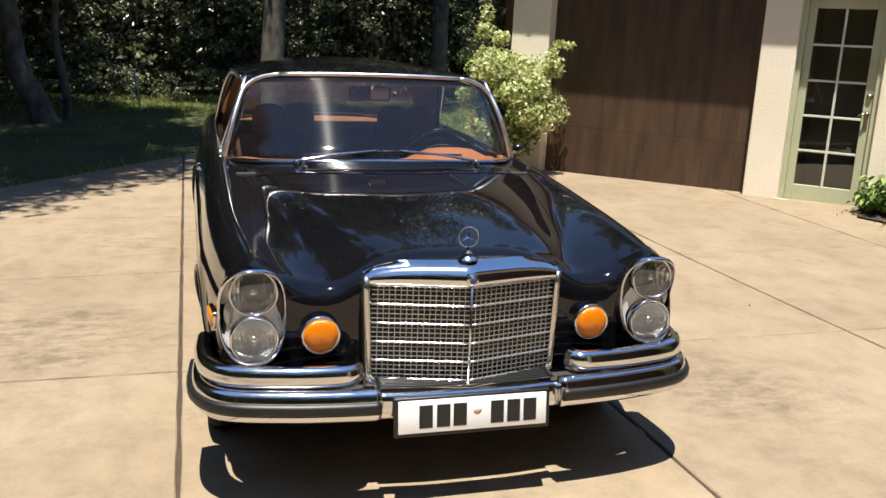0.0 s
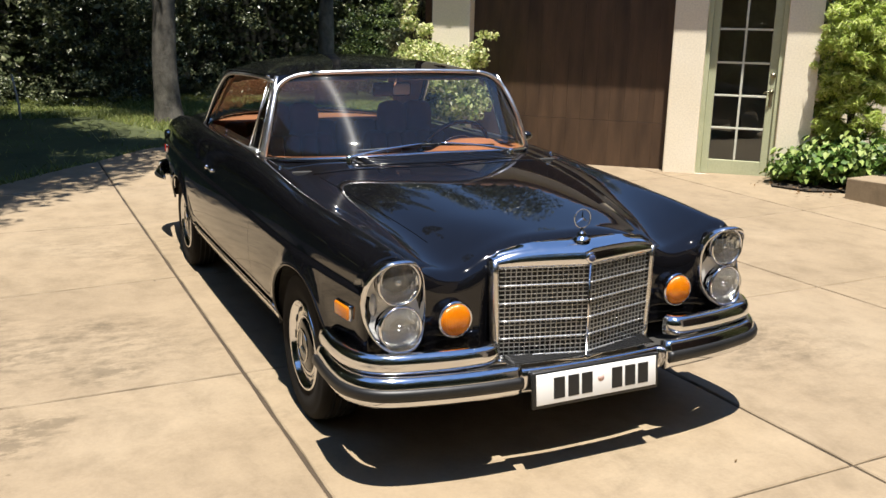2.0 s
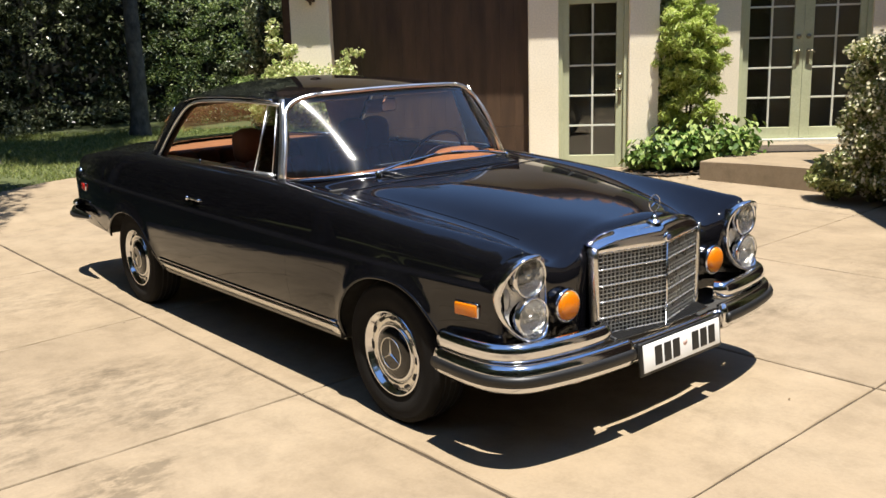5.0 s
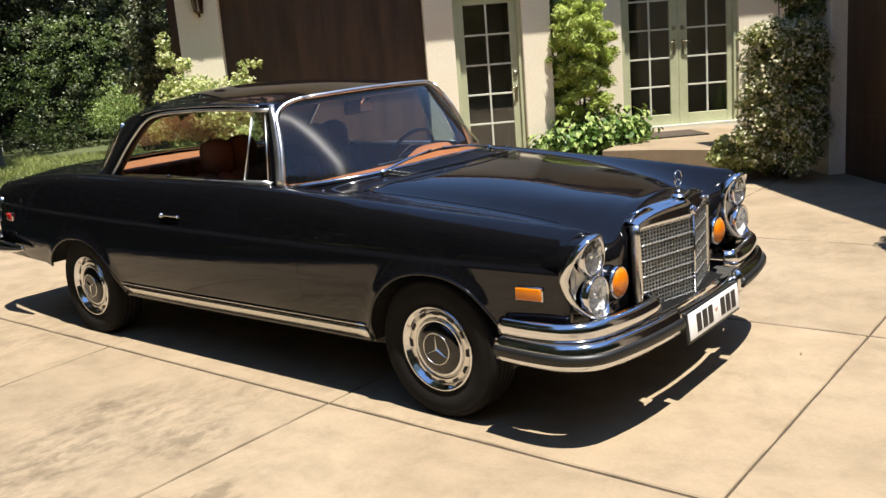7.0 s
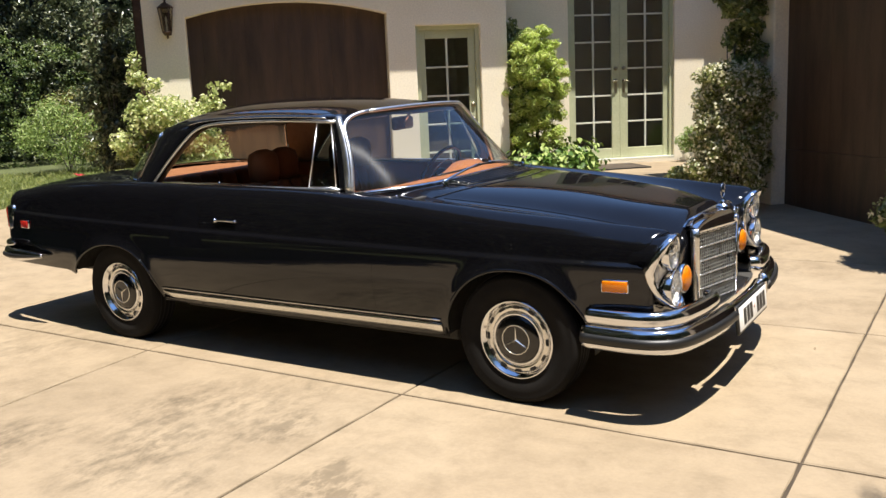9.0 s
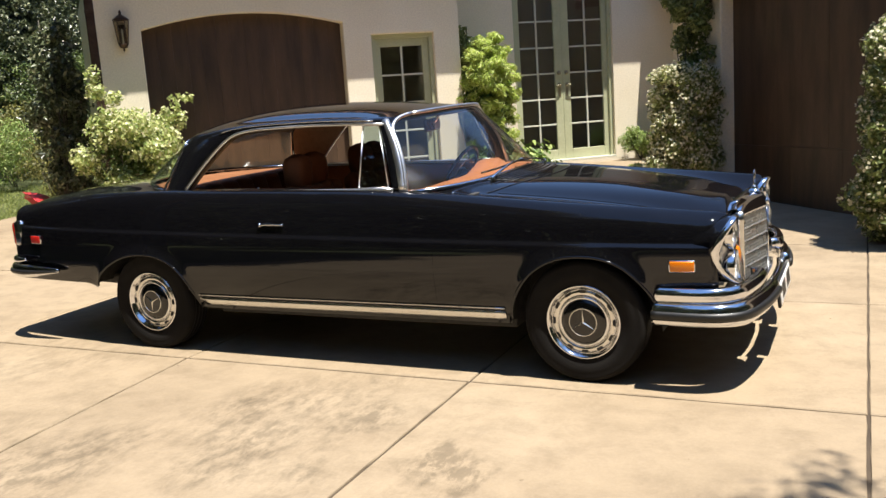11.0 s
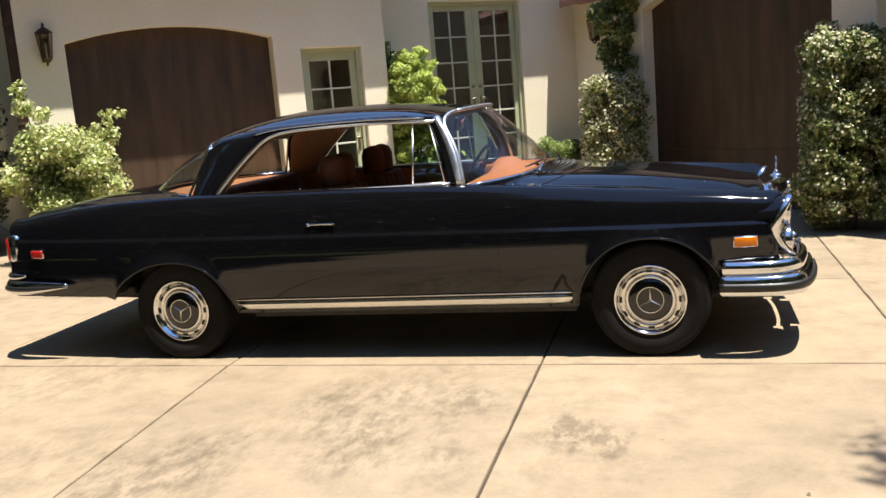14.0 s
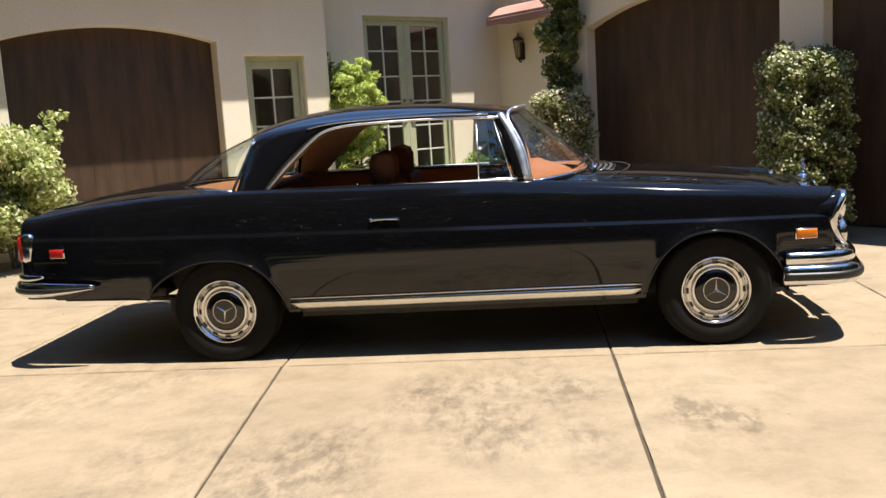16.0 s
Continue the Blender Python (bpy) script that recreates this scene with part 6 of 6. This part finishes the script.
def tall_evergreen(x, y, wide, high):
    p = plant("dark_evergreen", "tall dark evergreen shrub beside the end wall", "shrub", (x, y, ground_z(x, y)))
    at, d = clumps(sub_clumps((0, 0, 0.5 * high), (wide, wide, 0.48 * high), 60, 0.17), 5200, 0.25)
    at[:, 2] = np.maximum(at[:, 2], 0.04)
    leaf_mesh("leaves", at, 0.07, LEAF_DARK, p, 0.45, d)
    stems(p, (0, 0, 0), [(0.4 * wide * math.cos(2 * k), 0.4 * wide * math.sin(2 * k), (0.6 + 0.08 * k) * high) for k in range(5)], 0.02)


tall_evergreen(2.97, 7.55, 0.30, 2.7)
tall_evergreen(3.52, 8.10, 0.28, 2.3)
for x, y, size, n, mat, leaf in ((4.5, 9.4, 0.55, 3000, LEAF_OLIVE, 0.05), (5.3, 10.3, 0.75, 3600, LEAF_OLIVE, 0.05), (6.6, 13.6, 1.15, 5200, LEAF_SHRUB, 0.065), (7.6, 14.2, 1.3, 5200, LEAF_OLIVE, 0.065)):
    round_shrub((x, y, ground_z(x, y)), size, n, "garden_shrub", "rounded olive and yellow-green garden shrub on the lawn", mat, leaf)


# ---- trees and woods ----
def limb(pts, r0, r1):
    p = smoothed(pts, 8)
    return tube(p, [(r0 + (r1 - r0) * k / (len(p) - 1)) * (1 + 0.35 * max(0, 1 - k / 5) ** 2 * (r0 > 0.15)) for k in range(len(p))], 16, up=Vector((0.15, 1, 0)))


def tree(where, trunk_pts, r0, r1, crown, n, leaf, label, mat=None, limbs=()):
    t = plant("tree", label, "tree", where)
    mesh_part("trunk", *limb(trunk_pts, r0, r1), BARK, t, "grey mottled bark")
    for pts, a, b in limbs:
        mesh_part("limb", *limb(pts, a, b), BARK, t)
    at, d = clumps(crown, n, 0.25)
    leaf_mesh("crown", at, leaf, mat or LEAF_DARK, t, 0.45, d)
    return t


def crown_over(x0, x1, y0, y1, z0, z1, count, size):
    return [((random.uniform(x0, x1), random.uniform(y0, y1), random.uniform(z0, z1)), (s, s, s * 0.6)) for s in (size * random.uniform(0.7, 1.3) for _ in range(count))]


tree((0.52, 12.3, 0.0), [(0.05, 0, -0.1), (0.0, 0, 1.0), (0.02, 0, 2.4), (-0.1, 0.1, 4.5), (0.1, 0.2, 8)], 0.225, 0.12, crown_over(-1.0, 3.0, -0.5, 4, 6.5, 11, 14, 0.8), 3300, 0.16,
     "tall tree with a mottled grey trunk behind the driveway", limbs=[([(0, 0.1, 4.2), (1.2, 0, 6), (2.2, -0.4, 8)], 0.08, 0.03), ([(0, 0, 4.4), (-1.3, -0.6, 6), (-2.4, -1.2, 7.8)], 0.08, 0.03)])
tree((4.22, 15.0, 0.1), [(-0.05, 0, -0.1), (0.0, 0, 1.2), (0.0, 0, 2.6), (0.1, 0.1, 5), (0.0, 0.2, 8.5)], 0.19, 0.10, crown_over(-2.6, 1.2, -2.0, 2.5, 7.5, 11, 9, 0.8), 2100, 0.16,
     "tall tree with a pale straight trunk among shrubs", limbs=[([(0, 0.1, 4.5), (1.2, 0, 6), (2.2, -0.4, 8)], 0.08, 0.03)])
tree((-3.08, 12.0, -0.04), [(0.05, 0, -0.1), (-0.1, 0, 0.35), (-0.36, 0, 0.9), (-0.50, 0.1, 1.9), (-0.9, 0.2, 4.5), (-1.0, 0.2, 7)], 0.21, 0.12, crown_over(-3.5, 1.2, -4.6, 1.5, 5.6, 9.5, 30, 1.05), 11000, 0.15,
     "leaning tree with a dark trunk at the edge of the wood", limbs=[([(-0.6, 0.1, 2.6), (0.6, -1.2, 5), (1.8, -2.6, 6.6)], 0.10, 0.03), ([(-0.9, 0.2, 4.4), (-1.6, -1.0, 6), (-2.4, -2, 7.5)], 0.08, 0.03)])
tree((-2.78, 12.5, -0.03), [(0, 0, -0.1), (-0.04, 0, 0.6), (-0.16, 0, 1.4), (-0.05, 0, 2.6), (0.2, 0.1, 5)], 0.08, 0.04, crown_over(-1, 1.5, -1, 1, 4.8, 6.5, 6, 0.7), 1500, 0.14,
     "slender sapling beside the leaning tree")
# a tree beyond the camera's side, whose branch tips dapple the driveway
overhang = tree((-5.2, -6.6, 0.0), [(0, 0, -0.1), (0.1, 0.1, 1.5), (0.4, 0.6, 4), (0.9, 1.2, 7)], 0.24, 0.1,
     crown_over(-2.5, 2.2, -3.0, 2.0, 5.6, 8.5, 22, 0.9), 9000, 0.11,
     "broad tree overhanging the near edge of the driveway", LEAF_MID, [([(0.4, 0.6, 4), (1.4, 1.8, 5.6), (2.3, 3.0, 6.3), (2.82, 3.9, 6.1)], 0.07, 0.008)])
at, d = clumps([((2.80, 4.76, 3.9), (0.30, 0.12, 0.10)), ((3.12, 4.50, 3.95), (0.32, 0.16, 0.15)), ((2.50, 4.72, 3.95), (0.25, 0.14, 0.12)), ((2.80, 4.34, 4.0), (0.46, 0.22, 0.2)), ((3.45, 3.85, 4.1), (0.45, 0.28, 0.2)), ((2.35, 4.0, 4.1), (0.45, 0.30, 0.2))], 760, 0.1)
at += np.array((-0.11, -0.25, 1.0)) * 2.2
leaf_mesh("branch_leaves", at, 0.078, LEAF_MID, overhang, 0.5, d)


def shade_crown(count, margin, low, high, sunny=()):
    """Foliage that shades the far left of the driveway, over a ragged edge; sunny: places on the ground left in the sun."""
    out = []
    while len(out) < count:
        x, y, z = random.uniform(-11.0, 4.6), random.uniform(2.5, 14.7), random.uniform(low, high)
        gx, gy = x + 0.11 * z, y + 0.25 * z
        if gy < 4.7 + 1.50 * (gx + 2.46) + margin + random.uniform(-0.3, 0.7):
            continue
        s = random.uniform(0.55, 1.0)
        if any(math.hypot(gx - u, gy - v) < r + 0.6 * s for u, v, r in sunny):
            continue
        out.append(((x + 6.0, y - 8.0, z), (s, s, s * 0.5)))
    return out


SUNNY = ((-0.4, 12.8, 0.60), (0.05, 11.8, 0.72), (0.45, 10.9, 0.85), (0.85, 10.1, 0.80), (-1.2, 15.3, 0.9), (2.4, 17.0, 0.8), (3.6, 17.3, 0.8), (4.2, 12.7, 0.9), (5.4, 13.3, 0.9))
tree((-6.0, 8.0, -0.08), [(0, 0, -0.1), (0.1, 0, 1.5), (0.2, 0.1, 4), (0.5, 0.2, 7)], 0.26, 0.12, shade_crown(140, 0.0, 6.0, 8.2, SUNNY) + shade_crown(350, 0.45, 7.5, 10.0, SUNNY), 225000, 0.17, "spreading oak whose crown shades the driveway edge", LEAF_DARK,
     [([(0.2, 0.1, 4), (2.0, -0.6, 6), (4.5, 0.5, 7)], 0.10, 0.03), ([(0.2, 0.1, 4.2), (1.0, -2.0, 6), (1.6, -4.0, 7)], 0.10, 0.03)])


def sprays(n, place, per, leaf, name, label, category, mat, aspect=0.5):
    """Many leafy branch tips, each a flat tuft of leaves that tend to face up."""
    pts = []
    for _ in range(n):
        c, s = place()
        k = int(per * random.uniform(0.6, 1.4))
        d = rng.normal(size=(k, 3))
        d /= np.linalg.norm(d, axis=1)[:, None]
        pts.append(np.array(c) + d * rng.uniform(0.15, 1.0, (k, 1)) * np.array((s, s, 0.55 * s)))
    at = np.concatenate(pts)
    at[:, 2] = np.maximum(at[:, 2], 0.04)
    ob = leaf_mesh(name, at, leaf, mat, None, aspect, np.tile((0.0, -0.25, 0.35), (len(at), 1)))
    return tagged(ob, label, category, kind="stuff")


def woods():
    # crowns of single trees give the wood its large dark and light masses
    masses = [(random.uniform(-14, 17), random.uniform(0.6, 6.4), random.uniform(1.0, 2.1)) for _ in range(46)] + [(random.uniform(6.2, 12.5), random.uniform(1.6, 6.0), random.uniform(0.9, 1.6)) for _ in range(14)] + [(random.uniform(-11, -3.5), random.uniform(1.8, 6.0), random.uniform(0.8, 1.5)) for _ in range(12)]

    def edge(x):
        return 16.6 - 0.030 * (x - 2.5) ** 2 + 1.1 * ease(1.0, 4.0, x) + 0.5 * math.sin(1.1 * x)

    def in_mass():
        x, z, r = random.choice(masses)
        a, b, c = (random.gauss(0, 0.5) for _ in range(3))
        x, z = x + r * a, max(0.1, z + r * b)
        return (x, edge(x) + 0.9 * abs(c) * r + 0.25 * z * 0.3, z), random.uniform(0.16, 0.36)

    sprays(2500, in_mass, 58, 0.088, "woods", "dense dark evergreen oak woods behind the lawn", "woods", LEAF_DARK)

    def deep():
        x = random.uniform(-15, 18)
        return (x, edge(x) + random.uniform(2.0, 3.6), random.uniform(0.1, 7.5)), random.uniform(0.4, 0.9)

    sprays(2600, deep, 46, 0.19, "woods", "dark inner foliage of the oak woods", "woods", LEAF_DARK)

    def low():
        if random.random() < 0.25:
            return (random.uniform(-9, -2.2), random.uniform(13.4, 14.6), random.uniform(0.05, 1.3)), random.uniform(0.16, 0.32)
        x = random.uniform(-14, 14)
        return (x, edge(x) - 0.5 + random.uniform(0, 1.2), random.uniform(0.05, 0.8)), random.uniform(0.15, 0.34)

    sprays(480, low, 50, 0.062, "undergrowth", "dark green undergrowth along the wood edge", "undergrowth", LEAF_DARK)

    def thicket():
        x = random.uniform(5.2, 12.5)
        return (x, edge(x) - 0.9 + random.uniform(-0.6, 0.8), random.uniform(0.1, 3.0)), random.uniform(0.18, 0.38)

    sprays(380, thicket, 55, 0.072, "thicket", "sunlit green shrubs along the wood edge", "undergrowth", LEAF_MID)
    spec = crown_over(-14, 2.5, 17.0, 22, 6.5, 9.5, 60, 1.3) + crown_over(-14, 14, 19.0, 24, 7.5, 13.5, 90, 1.5) + crown_over(-10, -3.2, 12.3, 16, 8.5, 11, 8, 1.2) + crown_over(-0.5, 1.4, 12.6, 15, 8.5, 11, 8, 0.9)
    at, d = clumps(spec, 78000, 0.3)
    ob = leaf_mesh("canopy", at, 0.22, LEAF_DARK, None, 0.5, d)
    tagged(ob, "high dark canopy of the oak woods", "woods", kind="stuff")
    # woods that close the place behind the camera
    spec = []
    for _ in range(420):
        a = random.uniform(math.radians(150), math.radians(345))
        r = random.uniform(15, 19)
        s = random.uniform(1.0, 2.0)
        spec.append(((r * math.cos(a), 2 + r * math.sin(a), random.uniform(0.3, 12.5)), (s, s, s)))
    at, d = clumps(spec, 70000, 0.5)
    at[:, 2] = np.maximum(at[:, 2], 0.05)
    ob = leaf_mesh("woods", at, 0.34, LEAF_DARK, None, 0.55, d)
    tagged(ob, "dark trees round the far side of the driveway", "woods", kind="stuff")
    # near-black sheet that stands in for the shade deep in the wood
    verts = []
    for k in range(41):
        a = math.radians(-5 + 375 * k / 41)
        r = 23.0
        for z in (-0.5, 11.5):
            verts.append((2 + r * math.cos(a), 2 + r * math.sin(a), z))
    back = mesh_part("backdrop", verts, grid_faces(41, 2), surface("wood_shade_sheet", (0.003, 0.004, 0.002), (0.012, 0.014, 0.007), 1.0, scale=1.5, fine=9, relief=0), None)
    tagged(back, "near-black sheet standing in for shade deep in the surrounding woods", "woods", kind="structure")


woods()


def lawn():
    n = 140000
    x = rng.uniform(-9, 9.5, n)
    y = rng.uniform(5.0, 18.5, n)
    end = np.array([drive_end(a) for a in x])
    keep = y > end - 0.05
    keep &= (0.725 * (x - 2.75) + 0.688 * (y - 6.56) < 8) & (-0.688 * (x - 2.75) + 0.725 * (y - 6.56) > 0.1)
    keep &= ~((x < 0.15 - 0.28 * (y - 11)) & (y < 13.6) & (y > end + 0.25) & (rng.random(n) < 0.975))
    x, y = x[keep], y[keep]
    n = len(x)
    z = np.array([ground_z(a, b) for a, b in zip(x, y)]) - 0.03
    h = rng.uniform(0.03, 0.08, n) * (1 + 0.7 * (np.sin(1.7 * x + 0.6 * y) * np.sin(1.1 * y) > 0.45))
    a = rng.uniform(0, 2 * np.pi, n)
    w = 0.006 + 0.004 * rng.random(n)
    lean = rng.normal(0, 0.8, (n, 2)) * h[:, None]
    base = np.stack([x, y, z], 1)
    side = np.stack([np.cos(a) * w, np.sin(a) * w, np.zeros(n)], 1)
    tip = base + np.stack([lean[:, 0], lean[:, 1], h], 1)
    verts = np.stack([base - side, base + side, tip], 1).reshape(-1, 3)
    ob = fast_mesh("grass", verts, np.arange(3 * n).reshape(-1, 3), GRASS)
    tagged(ob, "rough green grass beyond the driveway", "grass", kind="stuff")


lawn()

# ---- fixtures and loose things ----
SEEDED = pane_material("seeded_lantern_glass", (0.75, 0.70, 0.60), 1.5, 0.15)


def lantern(m, u, z, label="bronze wall lantern with tapered glass sides"):
    """A hexagonal lantern on a back plate; m is the wall."""
    l = new("wall_lantern")
    l.matrix_world = m @ pose(u, -0.093, z) @ Matrix.Scale(0.85, 4)
    tagged(l, label, "lantern", "wall lanterns")
    mesh_part("roof", *lathe([(0.105, 0.150), (0.108, 0.158), (0.085, 0.178), (0.050, 0.205), (0.020, 0.222), (0.014, 0.240), (0.020, 0.250), (0.008, 0.275), (0.001, 0.285)], 6, "z"), BRONZE, l)
    mesh_part("base", *lathe([(0.001, -0.235), (0.010, -0.22), (0.022, -0.205), (0.050, -0.185), (0.064, -0.165), (0.066, -0.155), (0.001, -0.154)], 6, "z"), BRONZE, l)
    for k in range(6):
        q = 2 * math.pi * k / 6
        a, b = Vector((0.060 * math.cos(q), 0.060 * math.sin(q), -0.158)), Vector((0.096 * math.cos(q), 0.096 * math.sin(q), 0.155))
        mesh_part("glazing_bar", *tube([a, b], 0.006, 6), BRONZE, l)
        q2 = 2 * math.pi * (k + 1) / 6
        c, d = Vector((0.060 * math.cos(q2), 0.060 * math.sin(q2), -0.158)), Vector((0.096 * math.cos(q2), 0.096 * math.sin(q2), 0.155))
        g = mesh_part("pane", [tuple(0.97 * v) for v in (a, c, d, b)], [(0, 1, 2, 3)], SEEDED, l, smooth=False)
        g.visible_shadow = False
    mesh_part("candle", *lathe([(0.012, -0.15), (0.012, -0.03), (0.016, -0.01), (0.010, 0.03), (0.001, 0.045)], 10, "z"), MUNTIN, l)
    box_part("back_plate", (-0.05, 0.085, -0.20), (0.05, 0.108, 0.10), BRONZE, l, bevel=0.008)
    mesh_part("bracket", *tube(smoothed([(0, 0.095, -0.10), (0, 0.05, -0.23), (0, 0.0, -0.225)], 5), 0.012, 8), BRONZE, l)


lantern(W1, -0.20, 2.37)
lantern(W3, 0.56, 2.34)
lantern(W4, -0.30, 2.42, "bronze wall lantern half hidden by the climber")


def awning():
    a = new("door_hood")
    a.matrix_world = W3
    tagged(a, "faded red-brown hood over the side doorway", "hood")
    out, z0, z1 = 0.42, 2.74, 3.02
    rings = []
    for u in np.linspace(0.24, 2.0, 7):
        rings.append([(u, 0, z0), (u, -out, z0), (u, -out - 0.01, z0 + 0.09), (u, -out * 0.6, z0 + 0.22), (u, 0, z1)])
    mesh_part("cover", *loft(rings), AWNING, a, smooth=False)
    box_part("valance", (0.24, -out - 0.02, z0 - 0.04), (2.0, -out + 0.01, z0 + 0.05), AWNING, a, bevel=0.006)


awning()


def downspout():
    """A flat pipe with straps down the corner."""
    d = new("downspout")
    d.matrix_world = W1 @ pose(-0.52, 0.045, 0)
    tagged(d, "brown metal downspout on the wing corner", "downspout", kind="structure")
    box_part("pipe", (-0.048, -0.04, 0.12), (0.048, 0.04, TOP), BRONZE, d, bevel=0.014)
    for z in (0.5, 1.55, 2.6):
        box_part("strap", (-0.053, -0.045, z), (0.053, 0.045, z + 0.03), BRONZE, d, bevel=0.003)
    box_part("shoe", (-0.05, -0.10, 0.08), (0.05, 0.04, 0.17), BRONZE, d, bevel=0.015)


downspout()


def umbrella():
    """An open umbrella left lying on its rim."""
    u = new("umbrella")
    u.matrix_world = pose(3.00, 8.03, 0.28, 52, 0, 62)
    tagged(u, "open red umbrella lying on the driveway edge", "umbrella")
    cloth = surface("red_nylon", (0.52, 0.025, 0.03), (0.66, 0.045, 0.05), 0.5, scale=4, fine=60, relief=0.1, depth=0.003)
    n, r = 8, 0.42
    rim = [Vector((r * math.cos(2 * math.pi * k / n), r * math.sin(2 * math.pi * k / n), 0)) for k in range(n)]
    top = Vector((0, 0, 0.19))
    for k in range(n):
        a, b = rim[k], rim[(k + 1) % n]
        rows = []
        for i in range(7):
            t = i / 6
            p = top.lerp(a, t) + Vector((0, 0, 0.07 * math.sin(math.pi * t)))
            q = top.lerp(b, t) + Vector((0, 0, 0.07 * math.sin(math.pi * t)))
            row = []
            for j in range(5):
                w = j / 4
                m = p.lerp(q, w)
                sag = 0.045 * t * math.sin(math.pi * w)
                row.append((m.x * (1 - sag), m.y * (1 - sag), m.z - 0.3 * sag + (0.03 * t * t * math.sin(math.pi * w))))
            rows.append(row)
        mesh_part("panel", [v for row in rows for v in row], grid_faces(7, 5), cloth, u)
        rib = [top.lerp(a, i / 6) + Vector((0, 0, 0.07 * math.sin(math.pi * i / 6) - 0.006)) for i in range(7)]
        mesh_part("rib", *tube(rib, 0.003, 5), SATIN, u)
    mesh_part("shaft", *tube([(0, 0, 0.31), (0, 0, -0.30)], 0.006, 8), SATIN, u)
    mesh_part("grip", *tube(smoothed([(0, 0, -0.28), (0, 0, -0.37), (0.03, 0, -0.41), (0.06, 0, -0.38)], 5), 0.012, 8), BLACK, u)


umbrella()


def stake():
    ob = mesh_part("garden_stake", *tube([(-1.70, 13.5, -0.1), (-1.715, 13.5, 0.3), (-1.79, 13.5, 0.80)], 0.018, 8), surface("weathered_stake", (0.38, 0.36, 0.32), (0.5, 0.48, 0.44), 0.8))
    tagged(ob, "pale weathered stake leaning in the grass", "stake")


stake()


def fallen_leaves():
    """Dry leaves and twigs scattered on the concrete."""
    pts = []
    while len(pts) < 46:
        x, y = random.uniform(-6.5, 4.5), random.uniform(-3.0, 7.5)
        if abs(x) < 1.0 and -1.0 < y < 4.2:
            continue
        pts.append((x, y, ground_z(x, y) + 0.006))
    ob = leaf_mesh("fallen_leaves", np.array(pts), 0.021, leaf_material("withered_leaf", (0.05, 0.035, 0.02), (0.16, 0.10, 0.045), None, 0.7, 0.1), None, 0.5, np.tile((0.0, 0.0, 1.6), (len(pts), 1)), spread=0.4)
    tagged(ob, "small dry leaves scattered on the concrete", "leaf litter", kind="stuff")


fallen_leaves()


def doormat():
    d = new("doormat")
    d.matrix_world = W2 @ pose(0, 0, 0.356)
    tagged(d, "flat dark brown doormat before the French doors", "doormat")
    weave = surface("dark_coir", (0.050, 0.036, 0.024), (0.085, 0.062, 0.042), 0.95, scale=6, fine=160, relief=0.5, depth=0.004)
    box_part("pad", (-0.06, -0.87, 0.0), (0.77, -0.19, 0.014), weave, d, bevel=0.004)
    for lo, hi in (((-0.07, -0.885, 0.0), (0.785, -0.868, 0.016)), ((0.768, -0.868, 0.0), (0.785, -0.19, 0.016))):
        box_part("binding", lo, hi, RUBBER, d, bevel=0.003)


doormat()

# ---- driveway slabs ----
def slab(i, j):
    x0, y0 = DRIVE_X0 + i * STEP + (i * 0.008), DRIVE_Y0 + j * STEP
    g, n, c = 0.0050, 14, 0.005
    verts = []
    ts = [0.0, c] + [k / n * STEP for k in range(1, n)] + [STEP - 2 * g - c, STEP - 2 * g]
    for b in ts:
        for a in ts:
            x, y = x0 + g + a, y0 + g + b
            edge = a in (ts[0], ts[-1]) or b in (ts[0], ts[-1])
            if edge:
                # worn arris: the joint wanders by a few millimetres
                x += 0.0022 * math.sin(23 * y + 3 * i) * math.sin(61 * y + i)
                y += 0.0022 * math.sin(19 * x + 2 * j) * math.sin(57 * x + j)
                if i < 0:
                    # wider, deeper worn joints on this side
                    y += 0.0022 * ((b == ts[0]) - (b == ts[-1]))
            if i < 0 and j in (1, 2):
                # this joint was cut a little out of square
                w = b / STEP if j == 1 else 1 - b / STEP
                y += 0.075 * w * max(-1.84, x - DRIVE_X0)
            y = min(y, drive_end(x))
            verts.append((x, y, ground_z(x, y) - (0.005 if edge else 0.0)))
    m = len(ts)
    rim = [(p[0], p[1], p[2] - 0.03) for p in verts]
    faces = grid_faces(m, m)
    for k in range(m - 1):
        for a, b in ((k, k + 1), (m * (m - 1) + k + 1, m * (m - 1) + k), (m * (k + 1), m * k), (m * k + m - 1, m * (k + 1) + m - 1)):
            faces.append((b, a, a + m * m, b + m * m))
    return mesh_part("slab", verts + rim, faces, CONCRETE, driveway, smooth=False)


for i in range(-5, 5):
    for j in range(-5, 6):
        if DRIVE_Y0 + j * STEP < max(drive_end(DRIVE_X0 + i * STEP), drive_end(DRIVE_X0 + (i + 1) * STEP)) - 0.25:
            slab(i, j)
